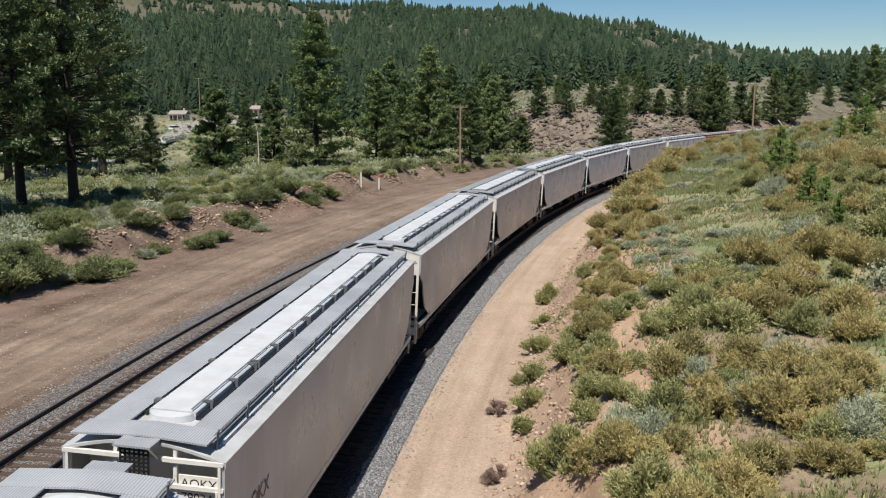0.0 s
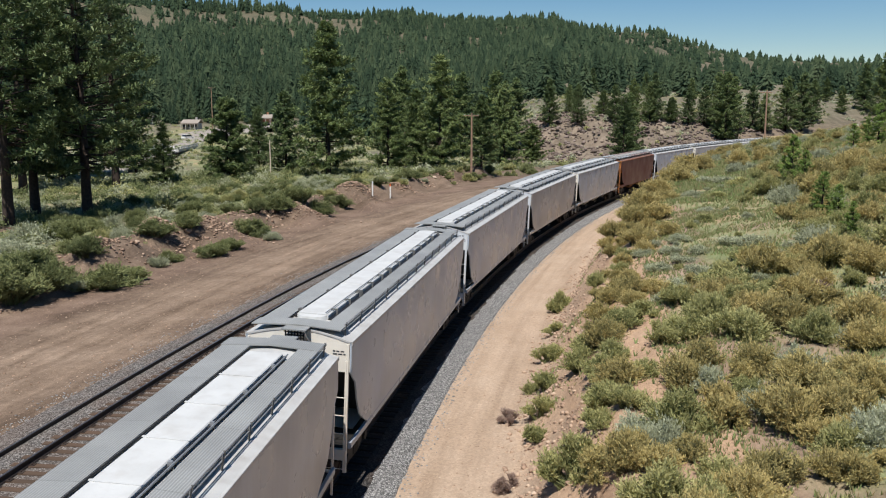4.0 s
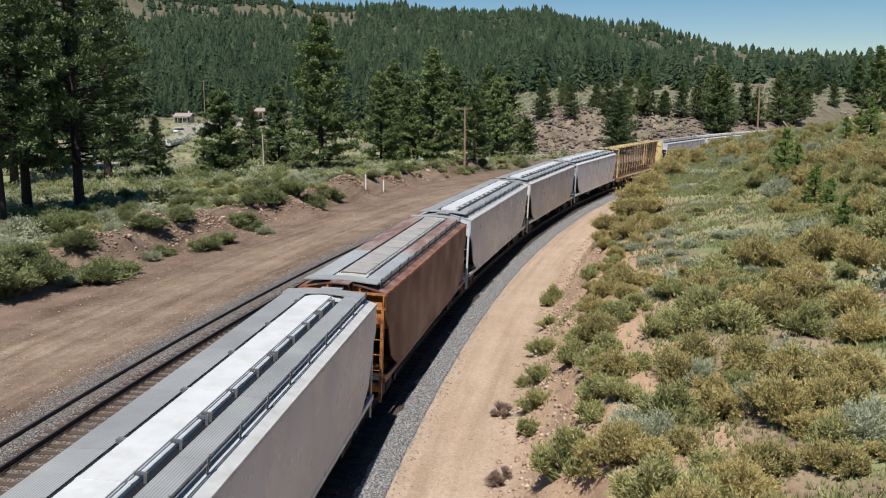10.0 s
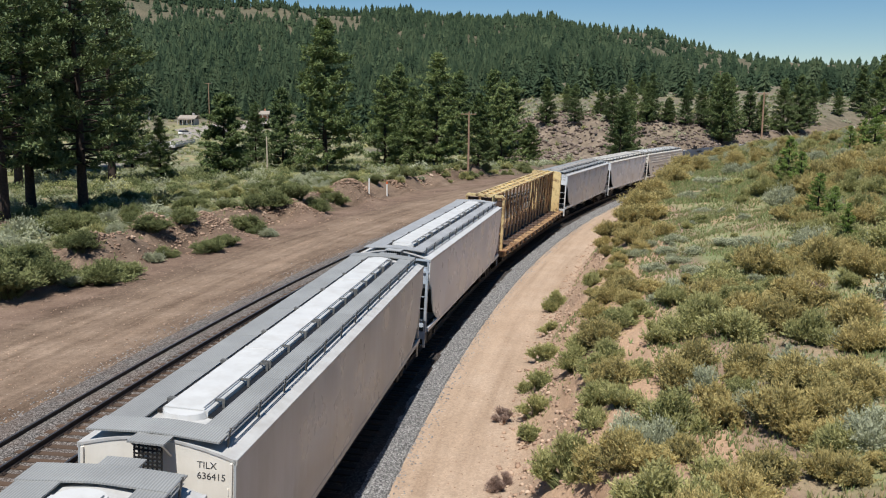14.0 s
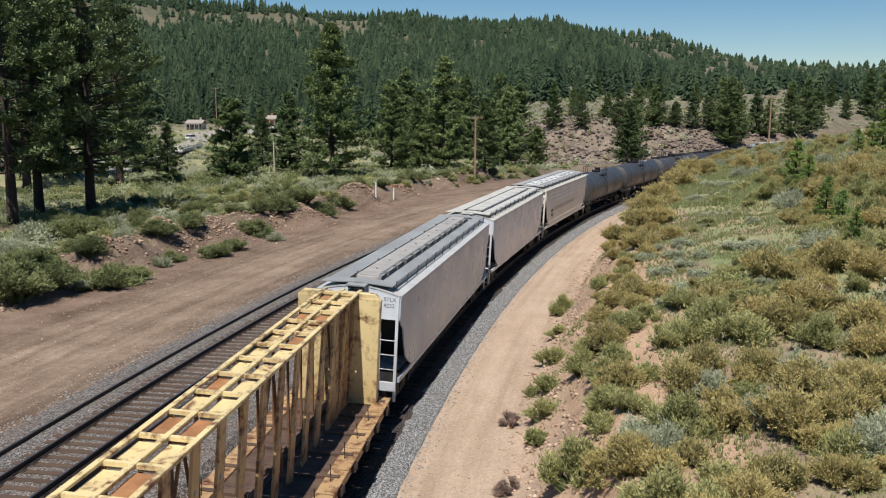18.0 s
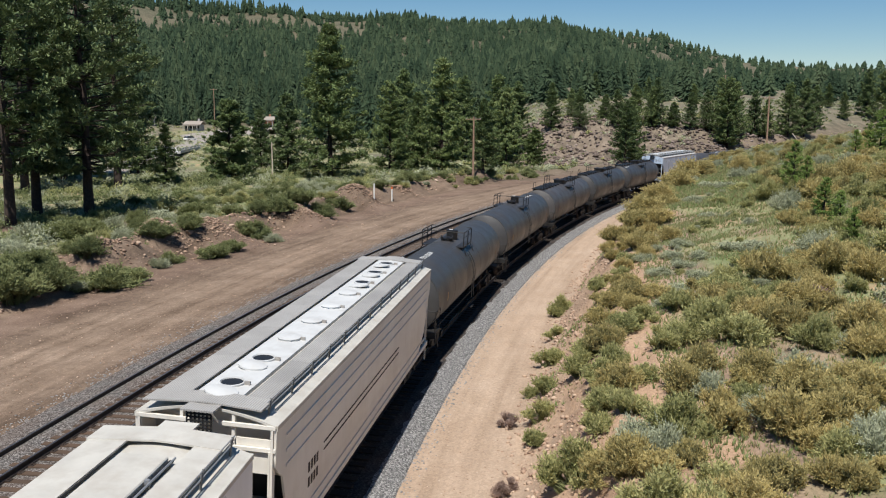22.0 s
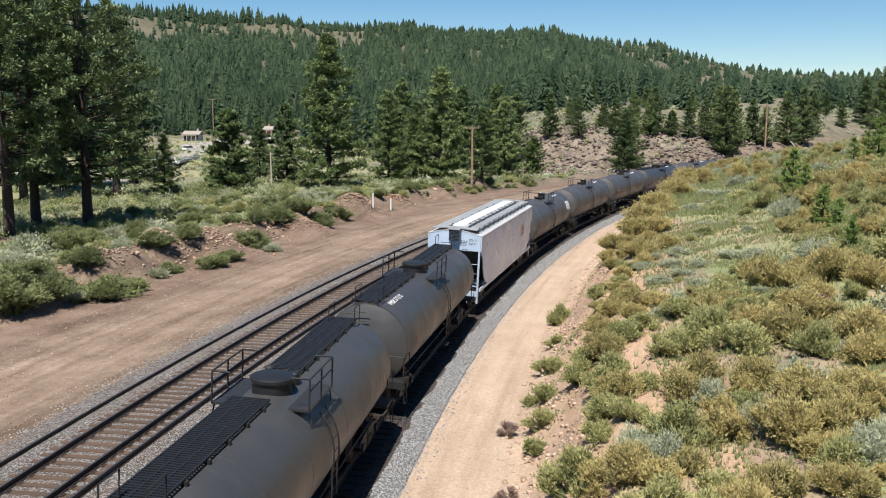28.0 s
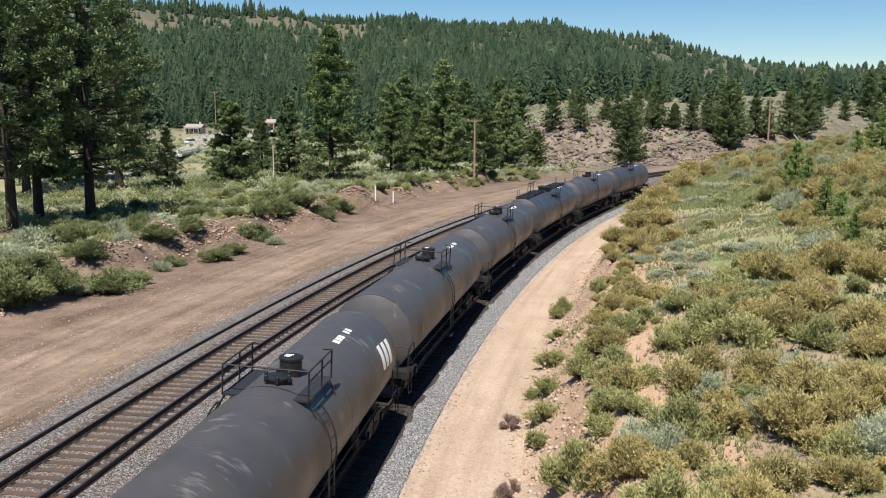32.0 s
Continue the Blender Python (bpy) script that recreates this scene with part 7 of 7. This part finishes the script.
# ---- poles, posts, houses, road ----
def utility_pole(x, y, h, arms=1, label="weathered wooden utility pole with crossarm", turn=20):
    wood = POLE_WOOD if arms else PALE_WOOD
    p = tagged(new("utility_pole"), label, "utility pole")
    p.matrix_basis = pose(x, y, height(x, y) - 0.2, 0, 0, turn)
    part("pole", Geo().tube([(0, 0, 0), (0.02, 0, h * 0.5), (0, 0, h)], 0.17 if arms else 0.10, 9, 0.11 if arms else 0.08), wood, p, "", 40)
    for i in range(arms):
        z = h - 0.35 - i * 0.9
        part("crossarm", Geo().box(-1.1, 1.1, 0.10, 0.21, z - 0.06, z + 0.06, 0.01), POLE_WOOD, p)
        for a in (-1.0, -0.4, 0.4, 1.0):
            part("insulator", Geo().lathe([(z + 0.06, 0.03), (z + 0.10, 0.055), (z + 0.17, 0.055), (z + 0.20, 0.02)], 0.155, 0.0, 8, "z", a), GALV, p)
        part("brace", Geo().tube([(-0.55, 0.12, z - 0.05), (0, 0.12, z - 0.6), (0.55, 0.12, z - 0.05)], 0.018, 5), STEEL_DARK, p)
    return p


utility_pole(-26.3, 133.4, 5.5, 0, "slim pale pole on the sagebrush flat")
utility_pole(3.4, 122.0, 8.7, 1, "weathered wooden utility pole beside the line")
utility_pole(50.0, 141.4, 11.1, 1, "tall reddish wooden utility pole beyond the bend")
utility_pole(-83.1, 319.4, 18.1, 1, "distant wooden utility pole among the trees")
utility_pole(-15.3, 329.6, 20.8, 1, "distant wooden utility pole among the trees")
utility_pole(122.2, 401.8, 10.6, 1, "distant wooden utility pole on the slope")


def marker_post(x, y, h, cap, label):
    p = tagged(new("marker_post"), label, "marker post", group="marker posts at the track side")
    p.matrix_basis = pose(x, y, height(x, y) - 0.1)
    part("post", Geo().tube([(0, 0, 0), (0, 0, h)], 0.075, 10), WHITE_PLASTIC, p, "", 40)
    part("cap", Geo().tube([(0, 0, h), (0, 0, h + 0.24)], 0.08, 10), cap, p, "", 40)


WHITE_PLASTIC = plain("white_plastic_post", (0.75, 0.74, 0.70), 0.5, 0.0, 0.1)
ORANGE_PLASTIC = plain("orange_plastic", (0.75, 0.16, 0.04), 0.5, 0.0, 0.1)
TIMBER_WALL = plain("red_brown_house_wall", (0.33, 0.15, 0.085), 0.8, 0.0, 0.2)
PALE_WALL = plain("pale_house_wall", (0.42, 0.40, 0.37), 0.8, 0.0, 0.1)
SHINGLE = plain("grey_brown_shingle", (0.22, 0.19, 0.17), 0.9, 0.0, 0.3, 3.0)
SHINGLE_TAN = plain("tan_shingle", (0.30, 0.26, 0.22), 0.9, 0.0, 0.2, 3.0)
CONCRETE = plain("pale_concrete", (0.46, 0.45, 0.42), 0.85, 0.0, 0.2, 0.5)
_glass = Mat("window_glass")
GLASS = _glass.done((0.03, 0.035, 0.045), 0.08, 0.0, None, 0.0, 0.6)


def house(x, y, w, dep, h, turn, wall, roof, label, storeys=1, porch=True):
    g = tagged(new("house"), label, "house", group="houses across the valley")
    g.matrix_basis = pose(x, y, height(x, y) - 0.3, 0, 0, turn)
    part("wall", Geo().box(-w / 2, w / 2, -dep / 2, dep / 2, 0, h), wall, g)
    rise = dep * 0.22
    part("roof", Geo().prism([(-dep / 2 - 0.7, h - 0.15), (0, h + rise), (dep / 2 + 0.7, h - 0.15), (dep / 2 + 0.7, h + 0.1), (0, h + rise + 0.28), (-dep / 2 - 0.7, h + 0.1)], -w / 2 - 0.6, w / 2 + 0.6), roof, g)
    part("chimney", Geo().box(w * 0.2, w * 0.2 + 0.8, 0.6, 1.4, h, h + rise + 1.2), wall, g)
    for st in range(storeys):
        z = 0.9 + st * 2.8
        for i in range(3):
            a = -w / 2 + w * (i + 0.5) / 3
            fr = part("window", Geo().box(a - 0.85, a + 0.85, -dep / 2 - 0.05, -dep / 2 + 0.02, z, z + 1.4), PALE_WALL, g, "pale window frame")
            part("pane", Geo().box(a - 0.74, a + 0.74, -dep / 2 - 0.07, -dep / 2 - 0.052, z + 0.1, z + 1.3), GLASS, fr)
    part("door", Geo().box(-w * 0.32 - 0.5, -w * 0.32 + 0.5, -dep / 2 - 0.06, -dep / 2 + 0.02, 0.3, 2.4), TIMBER_WALL, g)
    if porch:
        part("porch_roof", Geo().box(-w / 2, w / 2, -dep / 2 - 2.6, -dep / 2 - 0.05, h - 0.45, h - 0.25), roof, g)
        for i in range(4):
            a = -w / 2 + 0.3 + (w - 0.6) * i / 3
            part("porch_post", Geo().box(a - 0.12, a + 0.12, -dep / 2 - 2.5, -dep / 2 - 2.26, 0, h - 0.45), PALE_WALL, g)


marker_post(-7.6, 91.5, 1.40, WHITE_PLASTIC, "white plastic marker post")
marker_post(-6.0, 95.2, 1.45, ORANGE_PLASTIC, "white marker post with orange band")
house(-80.4, 396.5, 6.4, 5.5, 4.6, 8, TIMBER_WALL, SHINGLE_TAN, "red-brown timber house with tan roof", 1)
house(-108.7, 384.4, 6.6, 5.5, 2.7, -5, PALE_WALL, SHINGLE_TAN, "low pale house with open carport", 1)
house(-134.5, 397.2, 9, 7, 3.6, 20, PALE_WALL, SHINGLE, "pale house with dark grey roof among pines", 1)
house(-162.5, 387.3, 12, 8, 4, 12, PALE_WALL, SHINGLE, "pale house half hidden by pines", 1)


def car_parked(x, y, turn):
    """A white estate car with its windows, wheels and lights."""
    g = tagged(new("parked_car"), "white car on the road across the valley", "car")
    g.matrix_basis = pose(x, y, height(x, y) + 0.33, 0, 0, turn)
    part("body", Geo().wall([(-2.3, 0.35), (-2.35, 0.8), (-2.2, 1.0), (2.0, 1.0), (2.3, 0.85), (2.35, 0.4)], -0.9, 0.9), WHITE_PLASTIC, g)
    part("cabin", Geo().wall([(-2.1, 1.0), (-1.75, 1.62), (0.6, 1.65), (1.3, 1.0)], -0.8, 0.8), GLASS, g)
    part("roof", Geo().box(-1.75, 0.62, -0.78, 0.78, 1.64, 1.70), WHITE_PLASTIC, g)
    for sx in (-1.45, 1.45):
        for y0, y1 in ((-0.92, -0.70), (0.70, 0.92)):
            part("wheel", Geo().lathe([(y0, 0.33), (y1, 0.33)], 0.0, 0.33, 16, "y", sx), BLACK, g)
    for y0 in (-0.7, 0.45):
        part("headlight", Geo().box(2.30, 2.37, y0, y0 + 0.25, 0.62, 0.8), GALV, g)


ROAD_GREY = plain("dusty_grey_road", (0.30, 0.265, 0.23), 0.9, 0.0, 0.2, 0.3)


def valley_road():
    """The grey road that comes down to the river bridge and up past the houses."""
    way = [(-58, 150), (-64, 173), (-68, 196), (-70.5, 218), (-72, 240), (-78, 270), (-88, 318), (-94, 356), (-88, 388), (-74, 402)]
    g, v = Geo(), []
    pts = []
    for (ax, ay), (bx, by) in zip(way, way[1:]):
        for k in range(8):
            pts.append((ax + (bx - ax) * k / 8, ay + (by - ay) * k / 8))
    for i, (x, y) in enumerate(pts):
        ax, ay = pts[max(0, i - 1)]
        bx, by = pts[min(len(pts) - 1, i + 1)]
        n = math.hypot(bx - ax, by - ay)
        nx, ny = (by - ay) / n, -(bx - ax) / n
        w = 3.6 + 9.0 * min(1.0, max(0.0, (y - 325) / 30))
        z = max(height(x + nx * q, y + ny * q) for q in (-w, 0, w)) + 0.12
        for q, dz in ((-w, -0.25), (-w, 0), (0, 0.06), (w, 0), (w, -0.25)):
            v.append((x + nx * q, y + ny * q, z + dz))
    f = [(i * 5 + k, i * 5 + k + 1, (i + 1) * 5 + k + 1, (i + 1) * 5 + k) for i in range(len(pts) - 1) for k in range(4)]
    tagged(new("road", mesh("road", g.add(v, f), ROAD_GREY)), "pale grey road winding down to the bridge", "road", kind="structure")


valley_road()
car_parked(-90.5, 314.0, 62)


def bridge():
    b = tagged(new("road_bridge"), "low concrete road bridge with railing over the dark river gully", "bridge")
    b.matrix_basis = pose(-71.0, 232.0, height(-71.0, 232.0) + 0.15, 0, 0, 95)
    part("deck", Geo().box(-13, 13, -4.2, 4.2, -0.1, 0.22, 0.05), CONCRETE, b)
    for y in (-4.1, 4.1):
        part("parapet", Geo().box(-13, 13, y - 0.15, y + 0.15, 0.22, 0.55), CONCRETE, b)
        part("top_rail", Geo().box(-13, 13, y - 0.08, y + 0.08, 0.95, 1.1), GALV, b)
        for i in range(14):
            x = -12.6 + i * 25.2 / 13
            part("rail_post", Geo().box(x - 0.1, x + 0.1, y - 0.1, y + 0.1, 0.55, 0.95), GALV, b)


bridge()
_stick = tagged(new("leaning_stake"), "bleached wooden stake leaning out of the brush", "stake")
_stick.matrix_basis = pose(43.6, 110.9, 5.84, 0, -40, -20)
part("stake", Geo().tube([(0, 0, -0.3), (0, 0, 1.9)], 0.06, 8, 0.05), PALE_WOOD, _stick)



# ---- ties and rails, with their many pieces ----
railway_track("track_near", 0.0, 0.0, "busy steel track under the passing train", 78, 112, ((-60, 78), (112, 180)), True, CANT, TIE_SHADED)
railway_track("track_far", FAR_TRACK, FAR_Z, "empty second track with rusty ties", -14, 128, ((-70, -14), (128, 190)), True)
for off, zz in ((-1.94, -0.09), (1.37, -0.02)):
    ob = tagged(new("spare_rail"), "loose dark steel rail lying along the second track", "rail", group="loose rails")
    rail_at("rail_length", FAR_TRACK + off, FAR_Z + zz, ob, shiny=True)


# ---- how the train runs ----
SPEED, GAIN = 12.6265, 0.01248     # metres a second at 16 s, and what it gains each second


def motions():
    for mid, length, car in TRAIN:
        pivot = length / 2 - 2.6
        rows = []
        for i in range(65):
            t = i * 0.5
            s = mid - (SPEED * (t - 16) + GAIN * (t - 16) ** 2 / 2)
            fx, fy, _h = on_track(s - pivot)
            bx, by, _h = on_track(s + pivot)
            rows.append((t, pose((fx + bx) / 2, (fy + by) / 2, 0, -LEAN, 0, math.degrees(math.atan2(fy - by, fx - bx)))))
        walk(car, rows)


motions()
